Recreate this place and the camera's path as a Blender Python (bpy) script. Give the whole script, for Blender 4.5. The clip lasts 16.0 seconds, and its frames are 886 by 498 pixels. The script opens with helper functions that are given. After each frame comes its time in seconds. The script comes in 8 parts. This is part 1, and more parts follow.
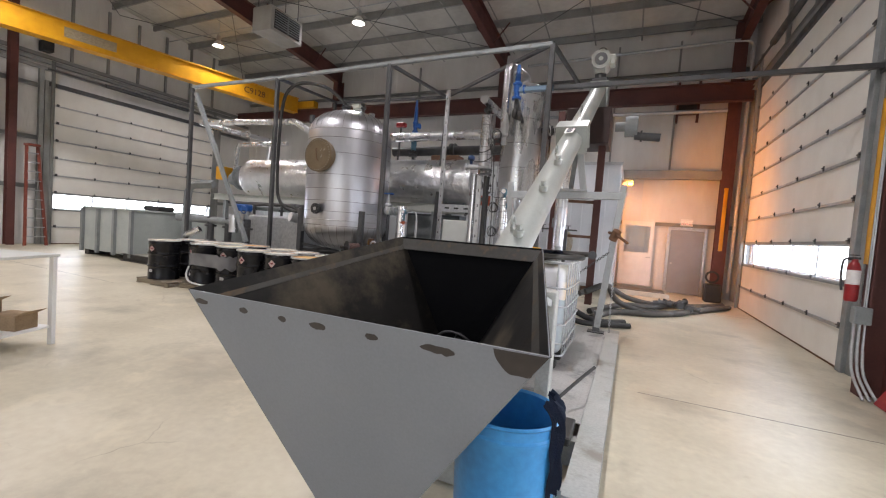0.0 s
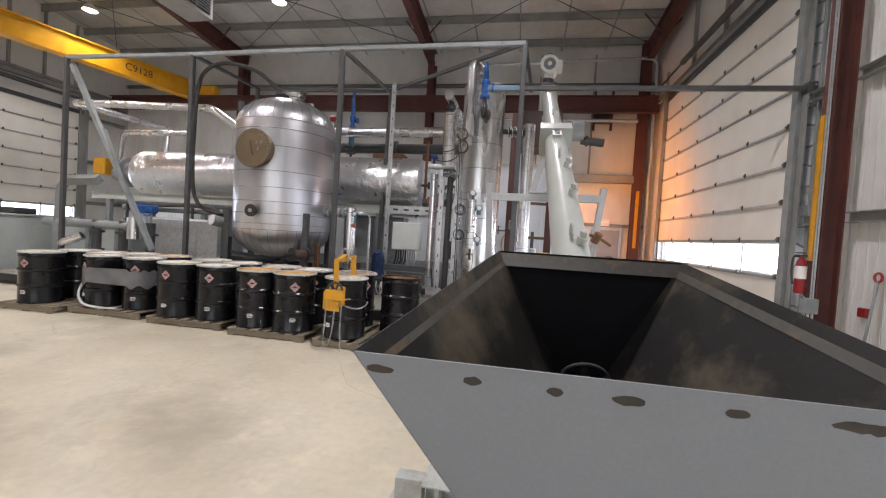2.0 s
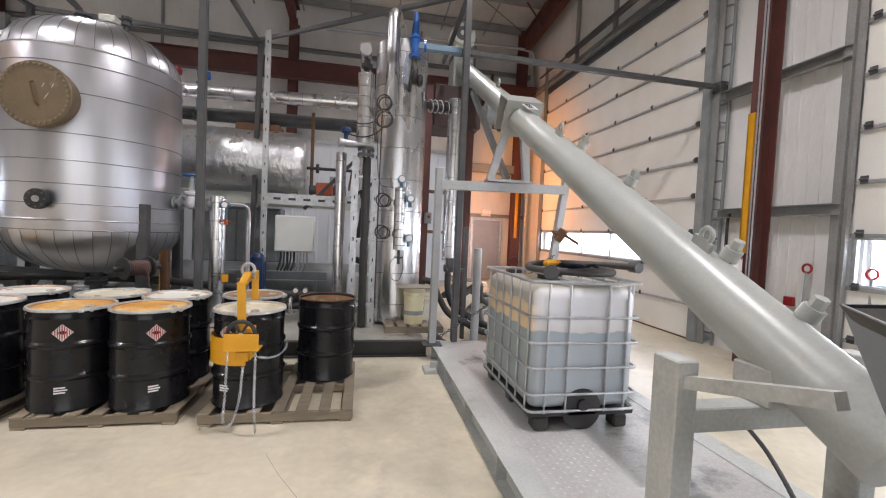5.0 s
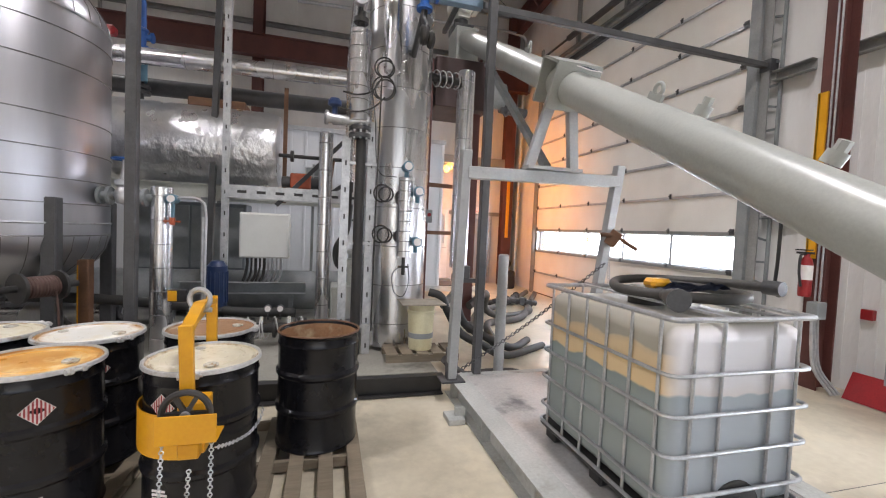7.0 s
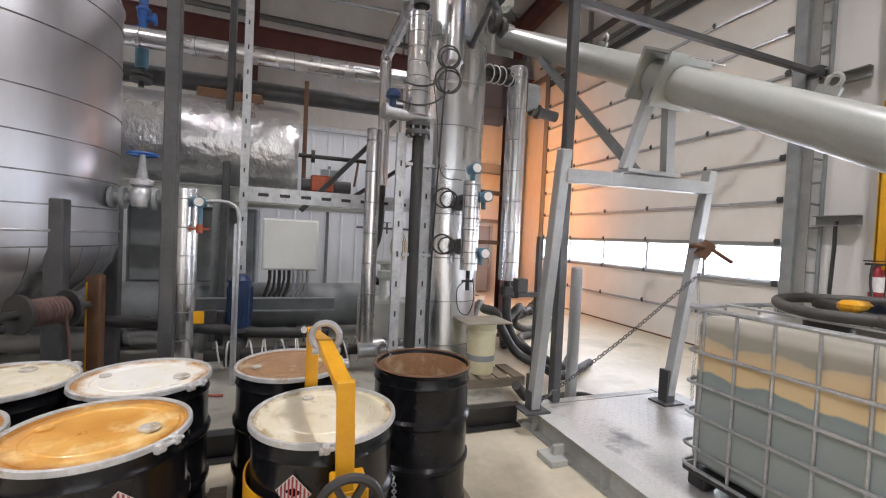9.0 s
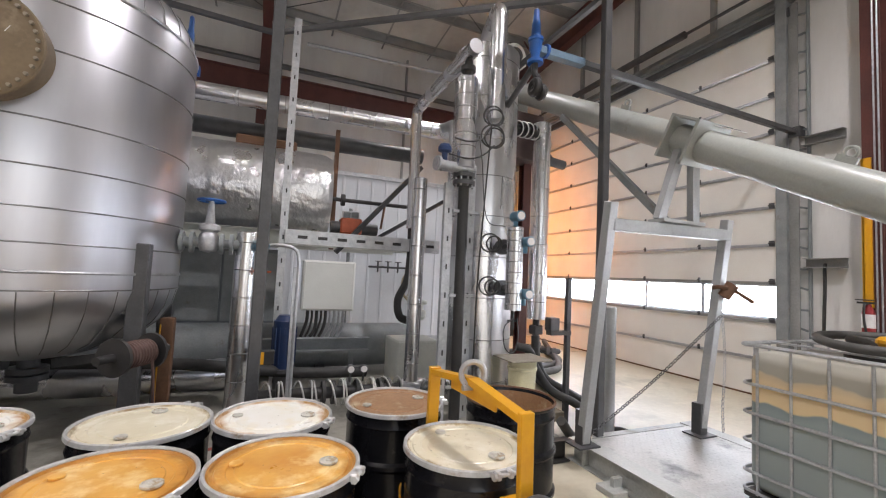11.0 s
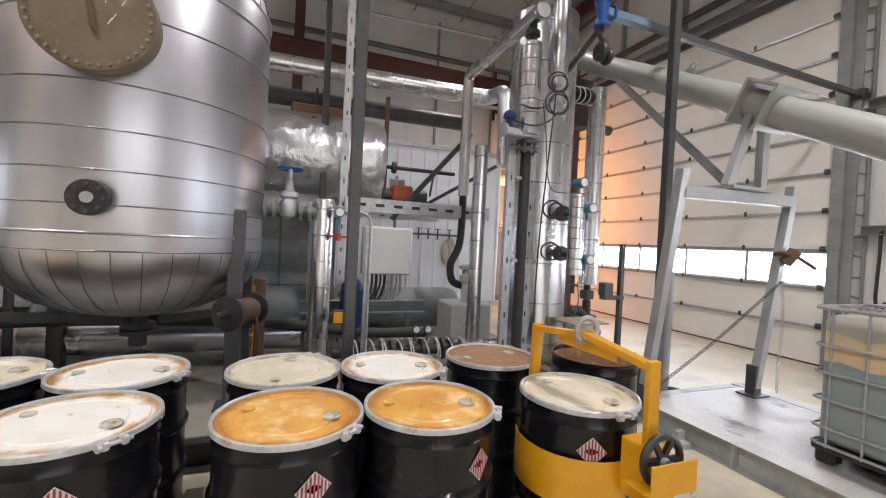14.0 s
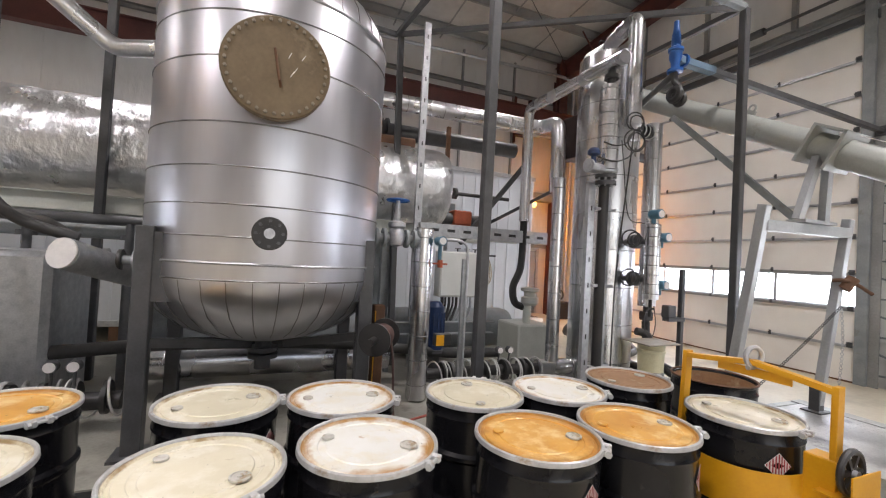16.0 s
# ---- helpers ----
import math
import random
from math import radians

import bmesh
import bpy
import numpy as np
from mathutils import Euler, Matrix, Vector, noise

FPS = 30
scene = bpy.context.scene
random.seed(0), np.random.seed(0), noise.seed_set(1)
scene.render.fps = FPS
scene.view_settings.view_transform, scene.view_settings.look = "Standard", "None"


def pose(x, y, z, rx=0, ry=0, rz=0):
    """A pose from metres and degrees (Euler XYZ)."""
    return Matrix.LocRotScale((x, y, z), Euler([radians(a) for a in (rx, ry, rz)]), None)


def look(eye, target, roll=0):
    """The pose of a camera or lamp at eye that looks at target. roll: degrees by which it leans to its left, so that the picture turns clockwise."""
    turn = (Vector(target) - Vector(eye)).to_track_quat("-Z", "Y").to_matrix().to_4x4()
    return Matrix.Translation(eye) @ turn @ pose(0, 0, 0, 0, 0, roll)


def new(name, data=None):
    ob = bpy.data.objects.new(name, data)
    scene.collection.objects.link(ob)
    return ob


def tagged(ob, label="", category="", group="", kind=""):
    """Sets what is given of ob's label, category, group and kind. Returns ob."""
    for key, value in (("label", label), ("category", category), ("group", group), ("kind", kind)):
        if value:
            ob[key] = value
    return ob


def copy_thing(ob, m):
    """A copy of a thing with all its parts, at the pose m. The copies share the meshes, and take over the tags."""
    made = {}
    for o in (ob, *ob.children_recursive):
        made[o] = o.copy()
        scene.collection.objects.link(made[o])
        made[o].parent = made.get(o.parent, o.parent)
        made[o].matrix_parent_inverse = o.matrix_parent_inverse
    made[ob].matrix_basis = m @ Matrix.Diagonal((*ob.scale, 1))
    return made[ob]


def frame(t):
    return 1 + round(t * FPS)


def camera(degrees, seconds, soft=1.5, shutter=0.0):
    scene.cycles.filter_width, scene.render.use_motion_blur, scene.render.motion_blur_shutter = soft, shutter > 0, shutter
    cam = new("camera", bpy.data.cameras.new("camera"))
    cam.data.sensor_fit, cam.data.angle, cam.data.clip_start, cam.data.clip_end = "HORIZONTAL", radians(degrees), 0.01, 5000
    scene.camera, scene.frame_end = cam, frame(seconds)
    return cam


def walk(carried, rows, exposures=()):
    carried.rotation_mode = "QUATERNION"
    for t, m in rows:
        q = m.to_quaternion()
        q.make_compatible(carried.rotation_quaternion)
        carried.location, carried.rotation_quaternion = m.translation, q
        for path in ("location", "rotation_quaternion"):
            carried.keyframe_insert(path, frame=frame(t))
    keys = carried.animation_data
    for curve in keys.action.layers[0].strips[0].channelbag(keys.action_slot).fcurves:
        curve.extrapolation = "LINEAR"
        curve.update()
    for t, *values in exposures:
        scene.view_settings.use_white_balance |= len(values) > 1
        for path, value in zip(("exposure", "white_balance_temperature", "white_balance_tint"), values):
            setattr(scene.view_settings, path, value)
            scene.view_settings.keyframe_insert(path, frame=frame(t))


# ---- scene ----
cam = camera(93.7, 16.0, soft=1.15)
METRES, EYE, TILT, LEAN, TURN = 8.64, 1.59, 0.0, 0.0, 24.3
ROWS = [
    (0.0, 0.0, 0.0, 0.0, 0.21, -2.77, -4.32),
    (0.5, -0.0324, 0.0176, 0.0001, -2.63, -2.43, -4.2),
    (1.0, -0.0745, 0.0308, 0.0004, -6.04, -2.2, -4.02),
    (1.5, -0.108, 0.0493, -0.0015, -9.63, -2.01, -3.85),
    (2.0, -0.1359, 0.0744, -0.0009, -13.78, -1.88, -3.58),
    (2.5, -0.1622, 0.0981, -0.0017, -18.06, -1.83, -3.33),
    (3.0, -0.1817, 0.1276, -0.0018, -22.84, -1.9, -3.09),
    (3.5, -0.1946, 0.1703, 0.003, -27.37, -2.08, -2.84),
    (4.0, -0.2072, 0.2137, 0.0049, -30.91, -2.17, -2.7),
    (6.5, -0.1823, 0.4189, 0.0131, -38.65, -2.6, -2.54),
    (7.0, -0.1768, 0.4531, 0.0113, -39.66, -2.53, -2.51),
    (7.5, -0.1806, 0.4903, 0.0134, -40.8, -2.4, -2.58),
    (8.0, -0.1826, 0.5246, 0.0109, -41.88, -2.19, -2.65),
    (8.5, -0.1945, 0.5586, 0.011, -43.0, -1.94, -2.68),
    (9.0, -0.2238, 0.5743, 0.0101, -43.89, -1.47, -2.69),
    (9.5, -0.2519, 0.5857, 0.0114, -44.81, -0.52, -2.71),
    (10.0, -0.2737, 0.6019, 0.0113, -45.91, 1.23, -2.72),
    (12.5, -0.3269, 0.6116, 0.0145, -47.59, 4.75, -2.62),
    (13.0, -0.3344, 0.6129, 0.0119, -46.58, 2.69, -2.69),
    (13.5, -0.3428, 0.6251, 0.0067, -45.49, 0.5, -2.78),
    (14.0, -0.3578, 0.6428, 0.0066, -45.02, -0.78, -2.89),
    (14.5, -0.3844, 0.6597, 0.0085, -44.95, -1.32, -2.96),
    (15.0, -0.4224, 0.6729, 0.0114, -45.39, -1.05, -3.05),
    (15.5, -0.4493, 0.6916, 0.0124, -46.04, -0.14, -3.12),
    (16.0, -0.4731, 0.7147, 0.0156, -46.77, 1.22, -3.16),
]
walk(cam, [(t, pose(0, 0, EYE, TILT, LEAN, TURN) @ pose(METRES * x, METRES * y, METRES * z, 90 + pitch, roll, yaw)) for t, x, y, z, yaw, pitch, roll in ROWS],
     exposures=((0.0, -0.02, 6450, 14.5), (1.0, 0.04, 6450, 14.5), (2.0, 0.12, 6450, 14.5), (3.5, 0.18, 6400, 14.5), (7.0, 0.25, 6400, 14.5), (10.0, 0.24, 6450, 14.5), (16.0, 0.2, 6500, 14.5)))

# ---- light and exposure ----
world = bpy.data.worlds.new("sky")
scene.world = world
world.use_nodes = True
wn = world.node_tree
sky = wn.nodes.new("ShaderNodeTexSky")
sky.sky_type, sky.sun_disc = "NISHITA", False
sky.sun_elevation, sky.sun_rotation = radians(42), radians(180)
wn.nodes["Background"].inputs["Strength"].default_value = 0.15
wn.links.new(sky.outputs[0], wn.nodes["Background"].inputs[0])
sun_data = bpy.data.lights.new("sun", "SUN")
sun_data.energy, sun_data.angle, sun_data.color = 3.0, radians(0.5), (1.0, 0.95, 0.88)
sun = new("sun", sun_data)
sun.matrix_world = look((0, -44, 40), (0, 0, 0))

LAMP_POWER = 700.0
WINDOW_POWER = 118.0
BAY_POWER = 110.0
SODIUM_POWER = 500.0


# ---- mesh helpers ----
def thing(name, at=(0, 0, 0), label="", category="", group="", kind=""):
    ob = new(name)
    ob.location = at
    ob.empty_display_size = 0.1
    return tagged(ob, label, category, group, kind)


def part(name, bm, material, parent=None, label="", kind="", category="", smooth=True):
    """Links a bmesh, given in world metres, as one mesh object under a thing or a part."""
    root = parent
    while root is not None and root.parent is not None:
        root = root.parent
    if root is not None and root.location.length > 0:
        bmesh.ops.translate(bm, verts=bm.verts, vec=-root.location)
    data = bpy.data.meshes.new(name)
    bm.to_mesh(data)
    bm.free()
    if smooth:
        data.shade_smooth()
        data.set_sharp_from_angle(angle=radians(32))
    data.materials.append(material)
    ob = new(name, data)
    if parent is not None:
        ob.parent = parent
    return tagged(ob, label, category, "", kind)


def B():
    return bmesh.new()


def box(bm, x0, y0, z0, x1, y1, z1, bevel=0.0):
    """An axis-aligned box with bevelled edges."""
    m = Matrix.LocRotScale(((x0 + x1) / 2, (y0 + y1) / 2, (z0 + z1) / 2), None, (abs(x1 - x0), abs(y1 - y0), abs(z1 - z0)))
    made = bmesh.ops.create_cube(bm, size=1.0, matrix=m)["verts"]
    if bevel:
        edges = list({e for v in made for e in v.link_edges})
        bmesh.ops.bevel(bm, geom=edges, offset=bevel, segments=1, affect="EDGES", clamp_overlap=True)
    return bm


def axes(d, up=(0, 0, 1)):
    d = Vector(d).normalized()
    u = Vector(up)
    if abs(d.dot(u)) > 0.99:
        u = Vector((0, 1, 0))
    s = d.cross(u).normalized()
    return s, s.cross(d).normalized(), d


def bar(bm, p, q, w, h, up=(0, 0, 1), bevel=0.0):
    """A rectangular bar from p to q, w across and h along up."""
    p, q = Vector(p), Vector(q)
    s, u, d = axes(q - p, up)
    m = Matrix((s, u, d)).transposed().to_4x4()
    m.translation = (p + q) / 2
    m = m @ Matrix.Diagonal((w, h, (q - p).length, 1))
    made = bmesh.ops.create_cube(bm, size=1.0, matrix=m)["verts"]
    if bevel:
        edges = list({e for v in made for e in v.link_edges})
        bmesh.ops.bevel(bm, geom=edges, offset=bevel, segments=1, affect="EDGES", clamp_overlap=True)
    return bm


def rod(bm, p, q, r, seg=16, r2=None, caps=True):
    """A round bar or cone from p to q."""
    p, q = Vector(p), Vector(q)
    s, u, d = axes(q - p)
    r2 = r if r2 is None else r2
    ring = []
    for c, rad in ((p, r), (q, r2)):
        ring.append([bm.verts.new(c + (s * math.cos(a) + u * math.sin(a)) * rad) for a in [math.tau * k / seg for k in range(seg)]])
    for k in range(seg):
        j = (k + 1) % seg
        bm.faces.new((ring[0][k], ring[1][k], ring[1][j], ring[0][j]))
    if caps:
        bm.faces.new(ring[0])
        bm.faces.new(ring[1][::-1])
    return bm


def curve_points(pts, steps):
    """A smooth line through the points."""
    pts = [Vector(p) for p in pts]
    if steps < 2 or len(pts) < 3:
        return pts
    ext = [pts[0] * 2 - pts[1]] + pts + [pts[-1] * 2 - pts[-2]]
    out = []
    for i in range(1, len(ext) - 2):
        a, b, c, d = ext[i - 1:i + 3]
        for k in range(steps):
            t = k / steps
            out.append(0.5 * (2 * b + (c - a) * t + (2 * a - 5 * b + 4 * c - d) * t * t + (3 * b - a - 3 * c + d) * t ** 3))
    return out + [pts[-1]]


def elbows(pts, r, n=5):
    """The points of a pipe run with its corners rounded at radius r."""
    pts = [Vector(p) for p in pts]
    out = [pts[0]]
    for a, b, c in zip(pts, pts[1:], pts[2:]):
        k = min(r, (a - b).length * 0.49, (c - b).length * 0.49)
        s, e = b + (a - b).normalized() * k, b + (c - b).normalized() * k
        for i in range(n + 1):
            t = i / n
            out.append(s * (1 - t) ** 2 + b * 2 * t * (1 - t) + e * t * t)
    return out + [pts[-1]]


def tube(bm, pts, r, seg=12, steps=0, caps=True):
    """A tube swept along points."""
    pts = curve_points(pts, steps)
    pts = [p for i, p in enumerate(pts) if i == 0 or (p - pts[i - 1]).length > 1e-5]
    rings, s = [], None
    for i, p in enumerate(pts):
        d = (pts[min(i + 1, len(pts) - 1)] - pts[max(i - 1, 0)]).normalized()
        if s is None:
            s, _, _ = axes(d)
        s = (s - d * s.dot(d)).normalized()
        u = d.cross(s)
        rings.append([bm.verts.new(p + (s * math.cos(a) + u * math.sin(a)) * r) for a in [math.tau * k / seg for k in range(seg)]])
    for a, b in zip(rings, rings[1:]):
        for k in range(seg):
            j = (k + 1) % seg
            bm.faces.new((a[k], a[j], b[j], b[k]))
    if caps:
        bm.faces.new(rings[0][::-1])
        bm.faces.new(rings[-1])
    return bm


def lathe(bm, profile, seg=32, at=(0, 0, 0)):
    """A turned shape about the upright axis through at; profile: (radius, height) rows."""
    at = Vector(at)
    rings = []
    for r, z in profile:
        if r < 1e-6:
            rings.append([bm.verts.new(at + Vector((0, 0, z)))])
        else:
            rings.append([bm.verts.new(at + Vector((r * math.cos(math.tau * k / seg), r * math.sin(math.tau * k / seg), z))) for k in range(seg)])
    for a, b in zip(rings, rings[1:]):
        for k in range(seg):
            j = (k + 1) % seg
            if len(a) == 1 and len(b) == 1:
                continue
            if len(a) == 1:
                bm.faces.new((a[0], b[j], b[k]))
            elif len(b) == 1:
                bm.faces.new((a[k], a[j], b[0]))
            else:
                bm.faces.new((a[k], a[j], b[j], b[k]))
    return bm


def turned(bm, profile, p, d, seg=24):
    """A turned shape from p along the direction d; profile: (radius, distance) rows."""
    tmp = B()
    lathe(tmp, profile, seg)
    s, u, w = axes(d)
    m = Matrix((s, u, w)).transposed().to_4x4()
    m.translation = Vector(p)
    bmesh.ops.transform(tmp, matrix=m, verts=tmp.verts)
    return merge(bm, tmp)


def merge(bm, other):
    table = {v: bm.verts.new(v.co) for v in other.verts}
    for f in other.faces:
        bm.faces.new([table[v] for v in f.verts])
    other.free()
    return bm


def torus(bm, c, axis, R, r, seg=24, sub=8):
    s, u, d = axes(axis)
    c = Vector(c)
    rings = []
    for i in range(seg):
        a = math.tau * i / seg
        o = s * math.cos(a) + u * math.sin(a)
        rings.append([bm.verts.new(c + o * (R + r * math.cos(b)) + d * r * math.sin(b)) for b in [math.tau * k / sub for k in range(sub)]])
    for i in range(seg):
        a, b = rings[i], rings[(i + 1) % seg]
        for k in range(sub):
            j = (k + 1) % sub
            bm.faces.new((a[k], b[k], b[j], a[j]))
    return bm


def ibeam(bm, p, q, h, w, up=(0, 0, 1), tf=0.02, tw=0.014):
    """An I-beam from p to q, h deep along up."""
    s, u, d = axes(Vector(q) - Vector(p), up)
    p, q = Vector(p), Vector(q)
    bar(bm, p, q, tw, h - 2 * tf, u)
    for k in (-1, 1):
        o = u * k * (h / 2 - tf / 2)
        bar(bm, p + o, q + o, w, tf, u)
    return bm


def channel(bm, p, q, h, w, up=(0, 0, 1), side=1, t=0.01):
    """A C-channel from p to q: web h along up, flanges w to one side."""
    s, u, d = axes(Vector(q) - Vector(p), up)
    p, q = Vector(p), Vector(q)
    bar(bm, p, q, t, h, u)
    for k in (-1, 1):
        o = u * k * (h / 2 - t / 2) + s * side * (w / 2)
        bar(bm, p + o, q + o, w - t, t, u)
    return bm


def poly(bm, pts):
    bm.faces.new([bm.verts.new(Vector(p)) for p in pts])
    return bm


def solid(bm, quad, t):
    """A plate of thickness t behind a planar polygon."""
    pts = [Vector(p) for p in quad]
    n = (pts[1] - pts[0]).cross(pts[2] - pts[0]).normalized() * t
    a = [bm.verts.new(p) for p in pts]
    b = [bm.verts.new(p - n) for p in pts]
    bm.faces.new(a)
    bm.faces.new(b[::-1])
    for i in range(len(pts)):
        j = (i + 1) % len(pts)
        bm.faces.new((a[i], b[i], b[j], a[j]))
    return bm


# ---- materials ----
def material(name, color, color2=None, rough=0.5, metal=0.0, scale=6.0, fine=60.0, bump=0.1, spread=0.12, stretch=(1, 1, 1), stain=None, stain_scale=1.5, stain_at=0.6, spec=0.5, jitter=0.0, distance=0.01):
    """Two-scale varied paint, metal or stone. stain: a second colour in patches."""
    m = bpy.data.materials.new(name)
    m.use_nodes = True
    n, links = m.node_tree.nodes, m.node_tree.links
    bsdf = n["Principled BSDF"]
    tex = n.new("ShaderNodeTexCoord")
    mapping = n.new("ShaderNodeMapping")
    mapping.inputs["Scale"].default_value = stretch
    links.new(tex.outputs["Object"], mapping.inputs[0])
    big, small = n.new("ShaderNodeTexNoise"), n.new("ShaderNodeTexNoise")
    big.inputs["Scale"].default_value, big.inputs["Detail"].default_value = scale, 5
    small.inputs["Scale"].default_value, small.inputs["Detail"].default_value = fine, 4
    for k in (big, small):
        links.new(mapping.outputs[0], k.inputs["Vector"])
    c2 = color2 or tuple(c * (1 - spread * 2.2) for c in color)
    ramp = n.new("ShaderNodeMapRange")
    ramp.inputs["From Min"].default_value, ramp.inputs["From Max"].default_value = 0.3, 0.7
    links.new(big.outputs["Fac"], ramp.inputs["Value"])
    mix = n.new("ShaderNodeMixRGB")
    mix.inputs[1].default_value, mix.inputs[2].default_value = (*color, 1), (*c2, 1)
    links.new(ramp.outputs[0], mix.inputs[0])
    out = mix.outputs[0]
    grain = n.new("ShaderNodeMixRGB")
    grain.blend_type = "OVERLAY"
    grain.inputs[0].default_value = min(1.0, spread * 2)
    links.new(out, grain.inputs[1])
    links.new(small.outputs["Fac"], grain.inputs[2])
    out = grain.outputs[0]
    if stain:
        spot = n.new("ShaderNodeTexNoise")
        spot.inputs["Scale"].default_value, spot.inputs["Detail"].default_value, spot.inputs["Roughness"].default_value = stain_scale, 8, 0.65
        links.new(tex.outputs["Object"], spot.inputs["Vector"])
        edge = n.new("ShaderNodeMapRange")
        edge.inputs["From Min"].default_value, edge.inputs["From Max"].default_value = stain_at - 0.06, stain_at + 0.08
        links.new(spot.outputs["Fac"], edge.inputs["Value"])
        dirt = n.new("ShaderNodeMixRGB")
        dirt.inputs[2].default_value = (*stain, 1)
        links.new(edge.outputs[0], dirt.inputs[0])
        links.new(out, dirt.inputs[1])
        out = dirt.outputs[0]
    if jitter:
        info, hsv, span = n.new("ShaderNodeObjectInfo"), n.new("ShaderNodeHueSaturation"), n.new("ShaderNodeMapRange")
        span.inputs["To Min"].default_value, span.inputs["To Max"].default_value = 1 - jitter, 1 + jitter
        links.new(info.outputs["Random"], span.inputs["Value"])
        links.new(span.outputs[0], hsv.inputs["Value"])
        links.new(out, hsv.inputs["Color"])
        out = hsv.outputs[0]
    links.new(out, bsdf.inputs["Base Color"])
    rr = n.new("ShaderNodeMapRange")
    rr.inputs["To Min"].default_value, rr.inputs["To Max"].default_value = max(0.03, rough - spread), min(1, rough + spread)
    links.new(big.outputs["Fac"], rr.inputs["Value"])
    links.new(rr.outputs[0], bsdf.inputs["Roughness"])
    bsdf.inputs["Metallic"].default_value = metal
    bsdf.inputs["Specular IOR Level"].default_value = spec
    if bump:
        b = n.new("ShaderNodeBump")
        b.inputs["Strength"].default_value, b.inputs["Distance"].default_value = bump, distance
        links.new(small.outputs["Fac"], b.inputs["Height"])
        links.new(b.outputs[0], bsdf.inputs["Normal"])
    return m


def glow(name, color, strength):
    m = bpy.data.materials.new(name)
    m.use_nodes = True
    bsdf = m.node_tree.nodes["Principled BSDF"]
    bsdf.inputs["Base Color"].default_value = (0.8, 0.8, 0.8, 1)
    bsdf.inputs["Emission Color"].default_value = (*color, 1)
    bsdf.inputs["Emission Strength"].default_value = strength
    return m


def glass(name, color, rough=0.0):
    m = bpy.data.materials.new(name)
    m.use_nodes = True
    bsdf = m.node_tree.nodes["Principled BSDF"]
    bsdf.inputs["Base Color"].default_value = (*color, 1)
    bsdf.inputs["Transmission Weight"].default_value = 1.0
    bsdf.inputs["Roughness"].default_value = rough
    bsdf.inputs["IOR"].default_value = 1.45
    return m


CONCRETE = material("concrete", (0.64, 0.58, 0.455), (0.47, 0.42, 0.315), rough=0.36, scale=0.7, fine=14, bump=0.08, spread=0.08, stain=(0.37, 0.33, 0.25), stain_scale=0.6, stain_at=0.585, distance=0.004)


def worn_slab(m):
    """Hairline cracks, scuffs and small dark drips over the slab."""
    n, links = m.node_tree.nodes, m.node_tree.links
    bsdf = n["Principled BSDF"]
    out = bsdf.inputs["Base Color"].links[0].from_socket
    tex = n.new("ShaderNodeTexCoord")
    warp, bend, cell, line, patch, gate, both = n.new("ShaderNodeTexNoise"), n.new("ShaderNodeVectorMath"), n.new("ShaderNodeTexVoronoi"), n.new("ShaderNodeMapRange"), n.new("ShaderNodeTexNoise"), n.new("ShaderNodeMapRange"), n.new("ShaderNodeMath")
    warp.inputs["Scale"].default_value, warp.inputs["Detail"].default_value = 1.6, 6
    bend.operation = "MULTIPLY_ADD"
    bend.inputs[1].default_value = (0.5, 0.5, 0.0)
    links.new(tex.outputs["Object"], warp.inputs["Vector"])
    links.new(warp.outputs["Color"], bend.inputs[0])
    links.new(tex.outputs["Object"], bend.inputs[2])
    cell.feature = "DISTANCE_TO_EDGE"
    cell.inputs["Scale"].default_value = 0.75
    links.new(bend.outputs[0], cell.inputs["Vector"])
    line.inputs["From Min"].default_value, line.inputs["From Max"].default_value = 0.007, 0.002
    links.new(cell.outputs["Distance"], line.inputs["Value"])
    patch.inputs["Scale"].default_value, patch.inputs["Detail"].default_value = 0.9, 4
    links.new(bend.outputs[0], patch.inputs["Vector"])
    gate.inputs["From Min"].default_value, gate.inputs["From Max"].default_value, gate.inputs["To Max"].default_value = 0.58, 0.66, 0.35
    links.new(patch.outputs["Fac"], gate.inputs["Value"])
    both.operation = "MULTIPLY"
    links.new(line.outputs[0], both.inputs[0])
    links.new(gate.outputs[0], both.inputs[1])
    for scale, low, high, amount, colour in ((5.0, 0.62, 0.72, 0.3, (0.40, 0.32, 0.21)), (2.2, 0.56, 0.68, 0.5, (0.72, 0.64, 0.48)), (1.1, 0.60, 0.66, 0.35, (0.36, 0.30, 0.22))):
        spot, edge, mix = n.new("ShaderNodeTexNoise"), n.new("ShaderNodeMapRange"), n.new("ShaderNodeMixRGB")
        spot.inputs["Scale"].default_value, spot.inputs["Detail"].default_value, spot.inputs["Roughness"].default_value = scale, 7, 0.6
        links.new(bend.outputs[0], spot.inputs["Vector"])
        edge.inputs["From Min"].default_value, edge.inputs["From Max"].default_value, edge.inputs["To Max"].default_value = low, high, amount
        links.new(spot.outputs["Fac"], edge.inputs["Value"])
        mix.inputs[2].default_value = (*colour, 1)
        links.new(edge.outputs[0], mix.inputs[0])
        links.new(out, mix.inputs[1])
        out = mix.outputs[0]
    crack = n.new("ShaderNodeMixRGB")
    crack.inputs[2].default_value = (0.20, 0.155, 0.10, 1)
    links.new(both.outputs[0], crack.inputs[0])
    links.new(out, crack.inputs[1])
    links.new(crack.outputs[0], bsdf.inputs["Base Color"])


